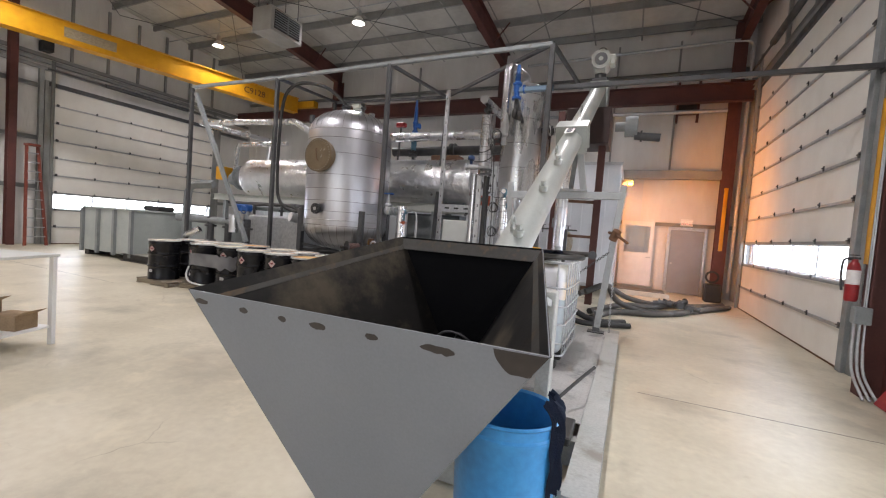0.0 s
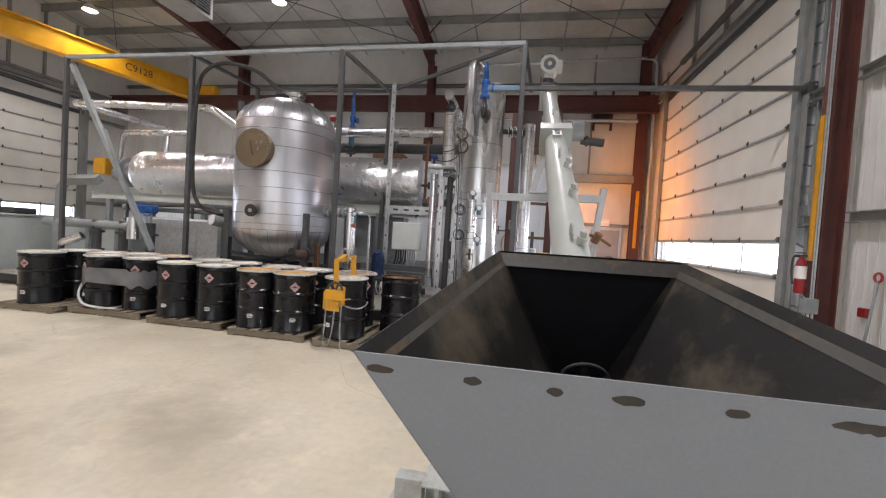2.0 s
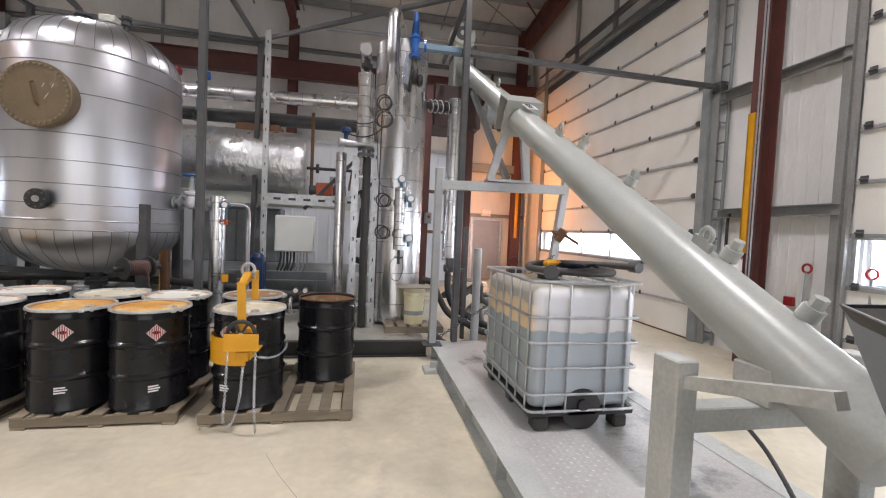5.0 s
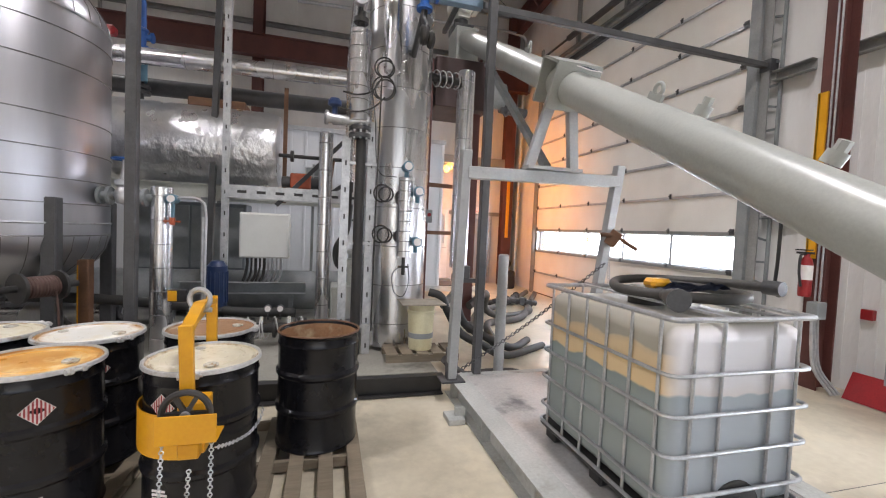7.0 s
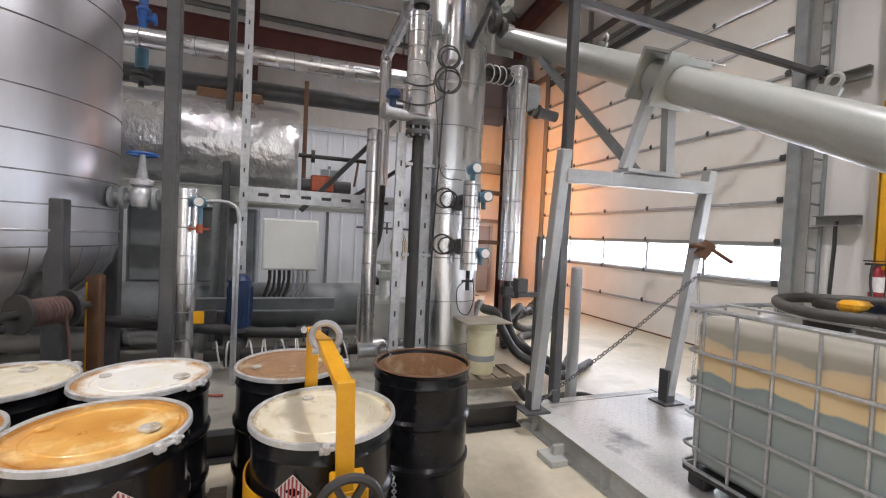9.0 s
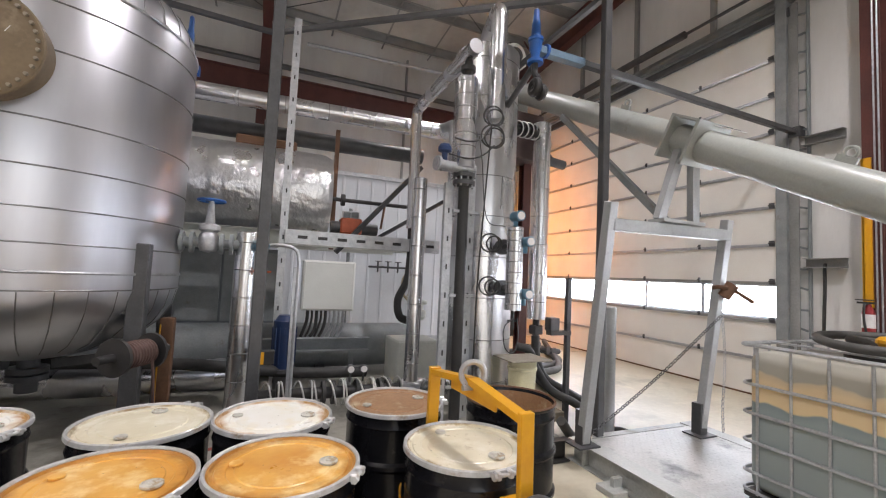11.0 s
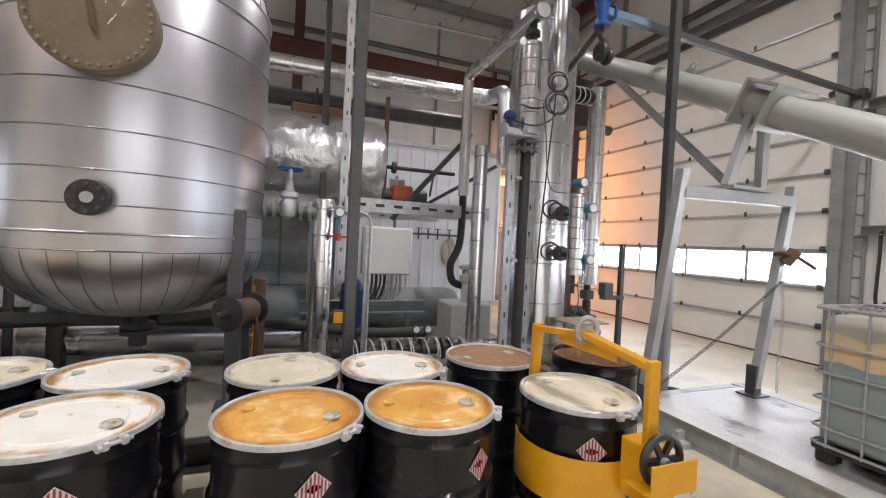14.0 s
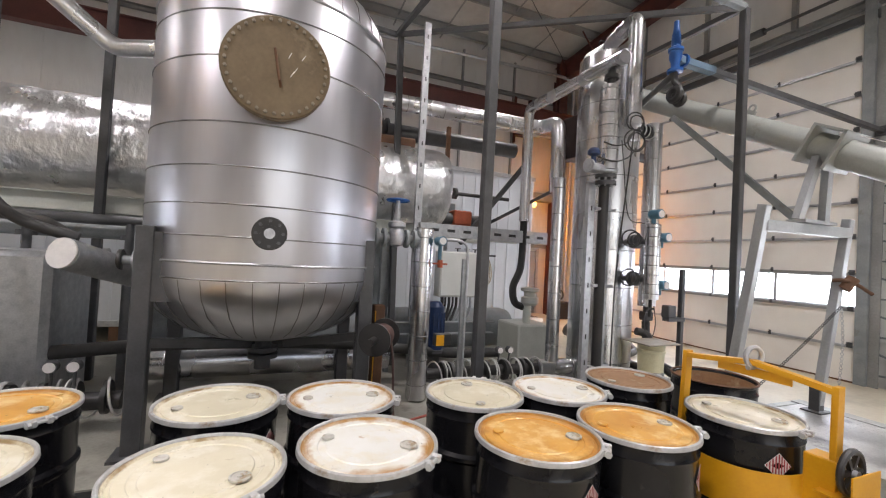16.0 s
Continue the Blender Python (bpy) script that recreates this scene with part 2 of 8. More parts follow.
worn_slab(CONCRETE)
GROUND = material("gravel", (0.45, 0.44, 0.42), rough=0.9, scale=0.5, fine=30, bump=0.4)
LINER = material("insulation_facing", (0.74, 0.73, 0.71), (0.62, 0.60, 0.58), rough=0.45, scale=1.2, fine=6, bump=0.55, spread=0.06, stretch=(1, 1, 0.35), distance=0.03)
LINER_PANEL = material("white_liner_panel", (0.66, 0.68, 0.71), (0.58, 0.60, 0.63), rough=0.38, scale=1.0, fine=20, bump=0.08, spread=0.05)
ROOF = material("roof_facing", (0.60, 0.585, 0.55), (0.46, 0.445, 0.42), rough=0.55, scale=0.8, fine=5, bump=0.5, spread=0.08, distance=0.03)
DOOR_WHITE = material("door_panel_paint", (0.80, 0.78, 0.73), (0.72, 0.69, 0.64), rough=0.42, scale=1.5, fine=40, bump=0.06, spread=0.05)
RED_OXIDE = material("red_oxide_primer", (0.115, 0.035, 0.028), (0.075, 0.026, 0.022), rough=0.55, scale=2.5, fine=40, bump=0.12)
DARK_OXIDE = material("grimy_oxide_primer", (0.055, 0.026, 0.022), (0.035, 0.020, 0.018), rough=0.6, scale=3, fine=40, bump=0.12)
PURLIN = material("purlin_grey", (0.30, 0.30, 0.29), rough=0.5, scale=2, fine=40, bump=0.05)
GALV = material("galvanised_steel", (0.55, 0.56, 0.57), (0.42, 0.43, 0.45), rough=0.42, metal=0.75, scale=14, fine=70, bump=0.05)
GREY_STEEL = material("grey_painted_steel", (0.27, 0.285, 0.29), (0.20, 0.215, 0.22), rough=0.45, scale=5, fine=60, bump=0.08, stain=(0.16, 0.13, 0.10), stain_scale=4, stain_at=0.68)
DARK_STEEL = material("dark_grey_steel", (0.075, 0.075, 0.078), (0.05, 0.05, 0.052), rough=0.42, scale=6, fine=60, bump=0.08)
BLACK_STEEL = material("black_steel", (0.02, 0.02, 0.021), (0.035, 0.032, 0.03), rough=0.45, scale=5, fine=60, bump=0.08)
CLAD = material("aluminium_cladding", (0.74, 0.74, 0.75), (0.60, 0.60, 0.62), rough=0.27, metal=1.0, scale=3.0, fine=30, bump=0.045, spread=0.09, stretch=(1, 1, 0.25), distance=0.006)
CLAD_TANK = material("tank_cladding", (0.63, 0.63, 0.665), (0.52, 0.52, 0.555), rough=0.34, metal=1.0, scale=2.0, fine=7, bump=0.1, spread=0.08, stretch=(1, 1, 0.18), distance=0.008)
BAND = material("cladding_seam", (0.30, 0.30, 0.30), (0.14, 0.14, 0.14), rough=0.4, metal=0.7, scale=10, bump=0.0)
FOIL = material("insulation_foil", (0.80, 0.80, 0.82), (0.70, 0.70, 0.72), rough=0.30, metal=0.95, scale=4, fine=9.0, bump=1.0, spread=0.1, stretch=(1.0, 0.8, 0.8), distance=0.034)
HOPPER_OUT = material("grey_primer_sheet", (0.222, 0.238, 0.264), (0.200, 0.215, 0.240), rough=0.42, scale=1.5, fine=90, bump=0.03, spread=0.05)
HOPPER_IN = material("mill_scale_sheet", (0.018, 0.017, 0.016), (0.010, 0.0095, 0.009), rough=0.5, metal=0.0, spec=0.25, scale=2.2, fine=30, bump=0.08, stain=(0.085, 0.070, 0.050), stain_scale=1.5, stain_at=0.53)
BURN = material("weld_burn_mark", (0.045, 0.036, 0.032), rough=0.5, scale=30, bump=0.05)
DRUM = material("black_drum_enamel", (0.007, 0.007, 0.009), (0.013, 0.013, 0.015), rough=0.21, spec=0.32, scale=6, fine=50, bump=0.05, spread=0.06, stain=(0.06, 0.057, 0.055), stain_scale=5, stain_at=0.72)
BUNG = material("dull_zinc_plug", (0.58, 0.56, 0.50), (0.48, 0.46, 0.41), rough=0.35, metal=0.1, scale=20, bump=0.05, stain=(0.34, 0.24, 0.12), stain_scale=20, stain_at=0.6)
RIM = material("zinc_ring", (0.52, 0.53, 0.54), (0.40, 0.40, 0.42), rough=0.38, metal=0.7, scale=12, bump=0.05)
RING = material("pale_zinc_clamp_ring", (0.58, 0.58, 0.58), (0.42, 0.42, 0.41), rough=0.36, metal=0.25, scale=9, fine=60, bump=0.06, stain=(0.34, 0.25, 0.16), stain_scale=14, stain_at=0.64)
DECK = material("dusty_deck_steel", (0.34, 0.325, 0.28), (0.26, 0.25, 0.215), rough=0.55, scale=2.0, fine=40, bump=0.08, stain=(0.13, 0.12, 0.10), stain_scale=2.5, stain_at=0.62)


def lid_paint(name, color, color2, edge, reach, patch, amount):
    """Enamelled lid with a rusty margin that creeps in from the rim, soft stains, runs and dark specks, unlike on every lid."""
    m = bpy.data.materials.new(name)
    m.use_nodes = True
    n, links = m.node_tree.nodes, m.node_tree.links
    bsdf = n["Principled BSDF"]
    tc, info, shift = n.new("ShaderNodeTexCoord"), n.new("ShaderNodeObjectInfo"), n.new("ShaderNodeVectorMath")
    shift.operation = "MULTIPLY_ADD"
    shift.inputs[1].default_value = (37.0, 23.0, 11.0)
    links.new(info.outputs["Random"], shift.inputs[0])
    links.new(tc.outputs["Object"], shift.inputs[2])

    def cloud(scale, detail, low, high, top):
        tex, edge_node = n.new("ShaderNodeTexNoise"), n.new("ShaderNodeMapRange")
        tex.inputs["Scale"].default_value, tex.inputs["Detail"].default_value, tex.inputs["Roughness"].default_value = scale, detail, 0.62
        links.new(shift.outputs[0], tex.inputs["Vector"])
        edge_node.inputs["From Min"].default_value, edge_node.inputs["From Max"].default_value, edge_node.inputs["To Max"].default_value = low, high, top
        links.new(tex.outputs["Fac"], edge_node.inputs["Value"])
        return tex, edge_node.outputs[0]

    def lay(below, fac, colour):
        mix = n.new("ShaderNodeMixRGB")
        mix.inputs[2].default_value = (*colour, 1)
        links.new(fac, mix.inputs[0])
        if below is None:
            mix.inputs[1].default_value = (*color, 1)
        else:
            links.new(below, mix.inputs[1])
        return mix.outputs[0]

    out = lay(None, cloud(4.0, 4, 0.38, 0.66, 0.9)[1], color2)
    out = lay(out, cloud(7.0, 7, 0.49, 0.64, amount)[1], patch)
    out = lay(out, cloud(13.0, 6, 0.645, 0.72, 0.5)[1], edge)
    out = lay(out, cloud(42.0, 3, 0.70, 0.74, 0.8)[1], (0.10, 0.07, 0.045))
    sep, com, length = n.new("ShaderNodeSeparateXYZ"), n.new("ShaderNodeCombineXYZ"), n.new("ShaderNodeVectorMath")
    length.operation = "LENGTH"
    links.new(tc.outputs["Object"], sep.inputs[0])
    links.new(sep.outputs[0], com.inputs[0])
    links.new(sep.outputs[1], com.inputs[1])
    links.new(com.outputs[0], length.inputs[0])
    wob = cloud(6.0, 6, 0.3, 0.7, 1.0)[0]
    add, margin = n.new("ShaderNodeMath"), n.new("ShaderNodeMapRange")
    add.operation = "MULTIPLY_ADD"
    add.inputs[1].default_value = 0.20
    links.new(wob.outputs["Fac"], add.inputs[0])
    links.new(length.outputs["Value"], add.inputs[2])
    margin.inputs["From Min"].default_value, margin.inputs["From Max"].default_value = 0.345 - reach, 0.385 - reach * 0.4
    links.new(add.outputs[0], margin.inputs["Value"])
    out = lay(out, margin.outputs[0], edge)
    links.new(out, bsdf.inputs["Base Color"])
    fine = n.new("ShaderNodeTexNoise")
    fine.inputs["Scale"].default_value = 40.0
    links.new(shift.outputs[0], fine.inputs["Vector"])
    gloss, bump = n.new("ShaderNodeMapRange"), n.new("ShaderNodeBump")
    gloss.inputs["To Min"].default_value, gloss.inputs["To Max"].default_value = 0.2, 0.42
    links.new(wob.outputs["Fac"], gloss.inputs["Value"])
    links.new(gloss.outputs[0], bsdf.inputs["Roughness"])
    bump.inputs["Strength"].default_value, bump.inputs["Distance"].default_value = 0.06, 0.01
    links.new(fine.outputs["Fac"], bump.inputs["Height"])
    links.new(bump.outputs[0], bsdf.inputs["Normal"])
    return m


LID_WHITE = lid_paint("white_lid_enamel", (0.86, 0.85, 0.80), (0.80, 0.78, 0.70), (0.45, 0.24, 0.07), 0.015, (0.76, 0.66, 0.44), 0.4)
LID_CREAM = lid_paint("cream_lid_enamel", (0.72, 0.66, 0.50), (0.64, 0.58, 0.42), (0.34, 0.24, 0.12), -0.015, (0.82, 0.78, 0.66), 0.7)
LID_ORANGE = lid_paint("orange_stained_lid", (0.74, 0.40, 0.085), (0.60, 0.26, 0.04), (0.42, 0.19, 0.035), 0.02, (0.88, 0.66, 0.31), 0.85)
LID_RUST = material("rusty_lid", (0.36, 0.21, 0.11), (0.27, 0.14, 0.07), rough=0.6, scale=5, fine=50, bump=0.15, stain=(0.50, 0.40, 0.26), stain_scale=5, stain_at=0.58)
RUST = material("rust_brown", (0.16, 0.075, 0.035), (0.10, 0.05, 0.028), rough=0.7, scale=6, fine=50, bump=0.15)
WOOD = material("pallet_wood", (0.27, 0.22, 0.155), (0.19, 0.155, 0.11), rough=0.75, scale=5, fine=50, bump=0.3, stretch=(0.2, 1, 1), jitter=0.22)
YELLOW = material("yellow_paint", (0.72, 0.36, 0.012), (0.62, 0.29, 0.01), rough=0.35, scale=4, fine=60, bump=0.05, spread=0.06, stain=(0.30, 0.16, 0.03), stain_scale=6, stain_at=0.72)
BLUE_PLASTIC = material("blue_plastic", (0.05, 0.30, 0.64), (0.04, 0.245, 0.55), rough=0.35, scale=4, fine=30, bump=0.05)
BLUE_PAINT = material("blue_valve_paint", (0.015, 0.10, 0.36), (0.012, 0.075, 0.27), rough=0.35, scale=10, bump=0.08)
MOTOR_BLUE = material("dark_motor_blue", (0.012, 0.035, 0.11), (0.01, 0.025, 0.08), rough=0.4, scale=10, bump=0.08)
SLEEVE = material("faded_blue_paint", (0.16, 0.24, 0.32), (0.12, 0.18, 0.25), rough=0.4, scale=8, bump=0.06)
TEAL = material("teal_instrument", (0.09, 0.21, 0.29), rough=0.4, scale=10, bump=0.05)
NAVY = material("navy_cloth", (0.012, 0.018, 0.045), (0.02, 0.03, 0.06), rough=0.9, scale=10, fine=120, bump=0.4)
RED_PAINT = material("red_paint", (0.30, 0.014, 0.018), (0.24, 0.012, 0.015), rough=0.35, scale=8, bump=0.05)
ORANGE_PAINT = material("orange_red_paint", (0.42, 0.09, 0.035), rough=0.5, scale=8, bump=0.1)
CREAM_PAINT = material("cream_grey_paint", (0.56, 0.57, 0.52), (0.48, 0.49, 0.45), rough=0.4, scale=4, fine=50, bump=0.05, spread=0.06, stain=(0.28, 0.26, 0.21), stain_scale=4, stain_at=0.7)
# near-black for the far hopper plate, its shade put into the colour
SHADED_SHEET = material("shaded_black_sheet", (0.004, 0.004, 0.005), (0.007, 0.007, 0.008), rough=0.75, spec=0.1, scale=4, bump=0.05)
SCREW = material("blackened_screw_steel", (0.007, 0.007, 0.008), (0.012, 0.012, 0.012), rough=0.35, spec=0.2, scale=6, bump=0.05)
AUGER = material("pale_green_grey_paint", (0.38, 0.393, 0.365), (0.32, 0.333, 0.31), rough=0.35, scale=2, fine=60, bump=0.04, spread=0.06, stain=(0.22, 0.21, 0.17), stain_scale=3, stain_at=0.7)
GANTRY = material("dull_galvanised_paint", (0.40, 0.41, 0.41), (0.33, 0.34, 0.34), rough=0.4, metal=0.2, scale=4, fine=50, bump=0.06, spread=0.07, stain=(0.22, 0.21, 0.19), stain_scale=4, stain_at=0.66)
RIM_STEEL = material("rust_streaked_rim", (0.07, 0.066, 0.058), (0.04, 0.037, 0.033), rough=0.42, spec=0.4, scale=3, fine=30, bump=0.08, stain=(0.13, 0.085, 0.045), stain_scale=6, stain_at=0.6)
SKID = material("skid_grey_paint", (0.45, 0.455, 0.43), (0.37, 0.38, 0.36), rough=0.45, scale=3, fine=50, bump=0.08, stain=(0.26, 0.24, 0.20), stain_scale=2.5, stain_at=0.62)
PLATE = material("checker_plate", (0.54, 0.53, 0.51), (0.43, 0.42, 0.40), rough=0.44, metal=0.3, scale=2, fine=40, bump=0.06, stain=(0.15, 0.15, 0.15), stain_scale=2.2, stain_at=0.63)
TRAY = material("dusty_tan_board", (0.34, 0.31, 0.25), (0.26, 0.23, 0.18), rough=0.6, scale=6, bump=0.08)
RUBBER = material("black_rubber", (0.022, 0.022, 0.022), (0.04, 0.038, 0.036), rough=0.6, scale=8, fine=80, bump=0.1)
HOSE = material("dusty_hose", (0.075, 0.07, 0.065), (0.05, 0.048, 0.045), rough=0.6, scale=8, fine=60, bump=0.12)
BOLT = material("weathered_bolt", (0.30, 0.26, 0.20), (0.20, 0.17, 0.13), rough=0.45, metal=0.4, scale=30, bump=0.05)
MANWAY = material("bronze_primer", (0.175, 0.128, 0.075), (0.135, 0.098, 0.057), rough=0.5, metal=0.25, scale=5, fine=40, bump=0.06, stain=(0.23, 0.175, 0.11), stain_scale=5, stain_at=0.66)
BOX_GREY = material("enclosure_grey", (0.60, 0.61, 0.58), rough=0.42, scale=3, fine=60, bump=0.03, spread=0.05)
CONTAINER = material("container_grey_green", (0.42, 0.45, 0.43), (0.36, 0.39, 0.38), rough=0.42, scale=2, fine=50, bump=0.05)
DOOR_GREY = material("grey_door_paint", (0.29, 0.30, 0.32), rough=0.45, scale=3, fine=60, bump=0.04, spread=0.06)
WHITE_PAINT = material("white_paint", (0.78, 0.78, 0.77), rough=0.4, scale=4, fine=60, bump=0.04, spread=0.04)
HEATER = material("taupe_enamel", (0.36, 0.345, 0.315), (0.30, 0.285, 0.26), rough=0.4, scale=3, fine=50, bump=0.04, spread=0.05)
PAPER = material("white_label_paper", (0.75, 0.72, 0.70), rough=0.6, scale=20, bump=0.0, spread=0.05)
LABEL_RED = material("label_red", (0.36, 0.05, 0.055), rough=0.6, scale=20, bump=0.0)
CARDBOARD = material("cardboard", (0.36, 0.25, 0.15), rough=0.8, scale=8, bump=0.1)
WRAP = material("stretch_wrap_film", (0.20, 0.20, 0.21), (0.10, 0.10, 0.11), rough=0.15, scale=3, fine=12, bump=0.5, distance=0.02)
LADDER_RED = material("ladder_fibreglass", (0.22, 0.05, 0.03), rough=0.5, scale=8, bump=0.05)
STRING = material("tan_rope", (0.42, 0.34, 0.23), rough=0.9, scale=20, fine=150, bump=0.3)
WIRE_WHITE = material("pale_wrap_strap", (0.62, 0.62, 0.60), rough=0.4, scale=20, bump=0.05)
PANE = glass("clear_pane", (0.97, 0.98, 1.0))
LENS = glow("lamp_lens", (1.0, 0.93, 0.82), 22.0)
SODIUM = glow("sodium_lens", (1.0, 0.36, 0.05), 4.0)
EXIT_RED = glow("exit_letters", (1.0, 0.10, 0.06), 1.2)


# ---- structure ----
XR, XL, YB, YF = 3.0, -19.0, 16.0, -8.0      # inner faces of the walls
EAVE, RIDGE, YR = 8.75, 9.75, 4.0


def roof_z(y):
    return EAVE + (RIDGE - EAVE) * (YB - y if y > YR else y - YF) / (YB - YR)


bm = B()
box(bm, -300, -300, -0.3, 300, 300, -0.03)
part("ground", bm, GROUND, kind="structure", label="pale gravel yard around the building")
bm = B()
box(bm, XL - 0.3, YF - 0.3, -0.25, XR + 0.3, YB + 0.3, 0.0)
floor = part("floor", bm, CONCRETE, kind="structure", label="stained smooth concrete slab floor")

# crack in the slab
bm = B()
pts = [(-3.35, 4.75, 0), (-3.2, 4.45, 0), (-3.05, 4.2, 0), (-2.95, 4.05, 0), (-2.8, 3.95, 0), (-2.55, 3.85, 0), (-2.3, 3.8, 0), (-2.1, 3.6, 0), (-1.95, 3.5, 0)]
for a, b in zip(pts, pts[1:]):
    d = (Vector(b) - Vector(a)).cross(Vector((0, 0, 1))).normalized() * 0.0012
    poly(bm, [Vector(a) + d + Vector((0, 0, 0.002)), Vector(a) - d + Vector((0, 0, 0.002)), Vector(b) - d + Vector((0, 0, 0.002)), Vector(b) + d + Vector((0, 0, 0.002))])
part("floor_crack", bm, DARK_STEEL, floor)
bm = B()
box(bm, XL, 12.0, 0.0, XR, 12.004, 0.002)
box(bm, XL, 4.9, 0.0, -9.5, 4.904, 0.002)
box(bm, 0.2, 4.9, 0.0, XR, 4.904, 0.002)
part("floor_joint", bm, DARK_STEEL, floor)


def wall_x(name, x0, x1, openings, label):
    """A wall along y with openings (y0, y1, z1) from the floor."""
    bm = B()
    y = YF - 0.3
    for y0, y1, z1 in sorted(openings):
        box(bm, x0, y, 0, x1, y0, 9.9)
        box(bm, x0, y0, z1, x1, y1, 9.9)
        y = y1
    box(bm, x0, y, 0, x1, YB + 0.3, 9.9)
    return part(name, bm, LINER, kind="structure", label=label)


D1, D2, DL = (7.75, 13.9, 6.1), (-0.7, 5.4, 6.1), (7.75, 13.75, 5.5)
wall_x("wall_right", XR, XR + 0.25, [D1, D2], "white foil-faced insulated metal wall")
wall_x("wall_left", XL - 0.25, XL, [DL], "white insulated metal wall")
bm = B()
box(bm, XL, YB, 0, XR, YB + 0.25, 9.0)
part("wall_back", bm, LINER, kind="structure", label="white foil-faced insulated metal wall")
# opening added out of view, to let light in from the front
bm = B()
box(bm, XL, YF - 0.25, 0, -8.0, YF, 9.0)
box(bm, 1.0, YF - 0.25, 0, XR, YF, 9.0)
box(bm, -8.0, YF - 0.25, 5.5, 1.0, YF, 9.0)
part("wall_front", bm, LINER, kind="structure", label="white insulated metal wall")

# ribbed white liner on the lower back wall
bm = B()
box(bm, XL + 0.2, YB - 0.03, 0.1, 0.2, YB - 0.005, 4.0)
for k in range(60):
    x = XL + 0.4 + k * 0.31
    box(bm, x, YB - 0.045, 0.1, x + 0.05, YB - 0.028, 4.0)
part("liner_panel", bm, LINER_PANEL, kind="structure", label="ribbed white steel liner sheeting")

# roof: deck, purlins and bracing rods
bm = B()
for ya, yb in ((YR, YB + 0.3), (YF - 0.3, YR)):
    solid(bm, [(XL - 0.3, ya, roof_z(ya)), (XL - 0.3, yb, roof_z(yb)), (XR + 0.3, yb, roof_z(yb)), (XR + 0.3, ya, roof_z(ya))], 0.15)
ceiling = part("ceiling", bm, ROOF, kind="structure", label="sagging white roof insulation over steel purlins")
t = thing("roof_purlins", (0, YR, 8.0), "grey steel roof purlins", "purlins", kind="structure")
for k in range(16):
    bm = B()
    y = YB - 0.5 - k * 1.52
    z = roof_z(y) - 0.12
    box(bm, XL, y, z - 0.11, XR, y + 0.012, z + 0.11)
    box(bm, XL, y, z - 0.115, XR, y + 0.07, z - 0.105)
    box(bm, XL, y - 0.06, z + 0.1, XR, y, z + 0.11)
    part("purlin", bm, PURLIN, t)
bm = B()
for x0, x1 in ((-12.9, -5.0), (-5.0, 2.6), (-19.0, -12.9)):
    for ya, yb in ((15.4, 9.7), (9.7, 4.0), (4.0, -2.0)):
        rod(bm, (x0, ya, roof_z(ya) - 0.3), (x1, yb, roof_z(yb) - 0.3), 0.012, 6)
        rod(bm, (x1, ya, roof_z(ya) - 0.3), (x0, yb, roof_z(yb) - 0.3), 0.012, 6)
part("roof_bracing", bm, DARK_STEEL, kind="structure", label="thin steel roof bracing rods")

bm = B()
for k in range(15):
    x = XL + 0.7 + 1.5 * k
    for ya, yb in ((YB, YR), (YR, YF)):
        bar(bm, (x, ya, roof_z(ya) - 0.165), (x, yb, roof_z(yb) - 0.165), 0.05, 0.006)
part("roof_straps", bm, PURLIN, kind="structure", label="thin steel straps holding up the roof insulation")
bm = B()
for y, dz in ((11.6, 0.34), (8.1, 0.36), (4.4, 0.33)):
    rod(bm, (XL, y, roof_z(y) - dz), (XR - 0.1, y, roof_z(y) - dz), 0.02, 8)
part("roof_conduits", bm, GALV, kind="structure", label="thin conduits along the purlins")

# rigid frames
for i, x in enumerate((-12.9, -5.0, 2.55)):
    bm = B()
    for yc, s in ((15.55, -1), (YF + 0.4, 1)):
        ibeam(bm, (x, yc, 0), (x, yc, 8.0), 0.45, 0.25, (0, 1, 0))
        ibeam(bm, (x, yc - 0.2 * s, roof_z(yc) - 0.62), (x, YR, roof_z(YR) - 0.55), 0.62, 0.22)
        for k in range(3):
            y = yc + s * (1.7 + k * 3.04)
            rod(bm, (x, y, roof_z(y) - 0.9), (x + 0.6, y, roof_z(y) - 0.2), 0.025, 6)
            rod(bm, (x, y, roof_z(y) - 0.9), (x - 0.6, y, roof_z(y) - 0.2), 0.025, 6)
    part("rigid_frame", bm, RED_OXIDE, kind="structure", label="red-brown primed steel portal frame")

# crane runways and the back wall girts
bm = B()
for y in (15.05, YF + 0.95):
    ibeam(bm, (XL + 0.2, y, 6.35), (XR - 0.1, y, 6.35), 0.55, 0.24)
part("crane_runway", bm, RED_OXIDE, kind="structure", label="red-brown steel crane runway beam")
bm = B()
for z in (2.3, 7.3):
    channel(bm, (XL, YB - 0.07, z), (XR, YB - 0.07, z), 0.12, 0.1, side=1)
for x in (-8.9, -1.0, 0.9):
    box(bm, x, YB - 0.1, 4.05, x + 0.06, YB - 0.02, 8.4)
box(bm, -0.75, 15.52, 3.79, XR - 0.5, YB - 0.19, 4.07, 0.01)
box(bm, -0.75, YB - 0.19, 4.0, XR - 0.5, YB - 0.005, 4.07)
part("wall_girts_back", bm, PURLIN, kind="structure", label="grey steel wall girts")
bm = B()
for k in range(18):
    x = XL + 1.2 * k + 0.5
    box(bm, x, YB - 0.012, 4.1, x + 0.03, YB - 0.001, 8.7)
part("wall_seams_back", bm, LINER, kind="structure")
bm = B()
rod(bm, (-3.5, 15.2, 5.85), (2.3, 15.2, 5.85), 0.06)
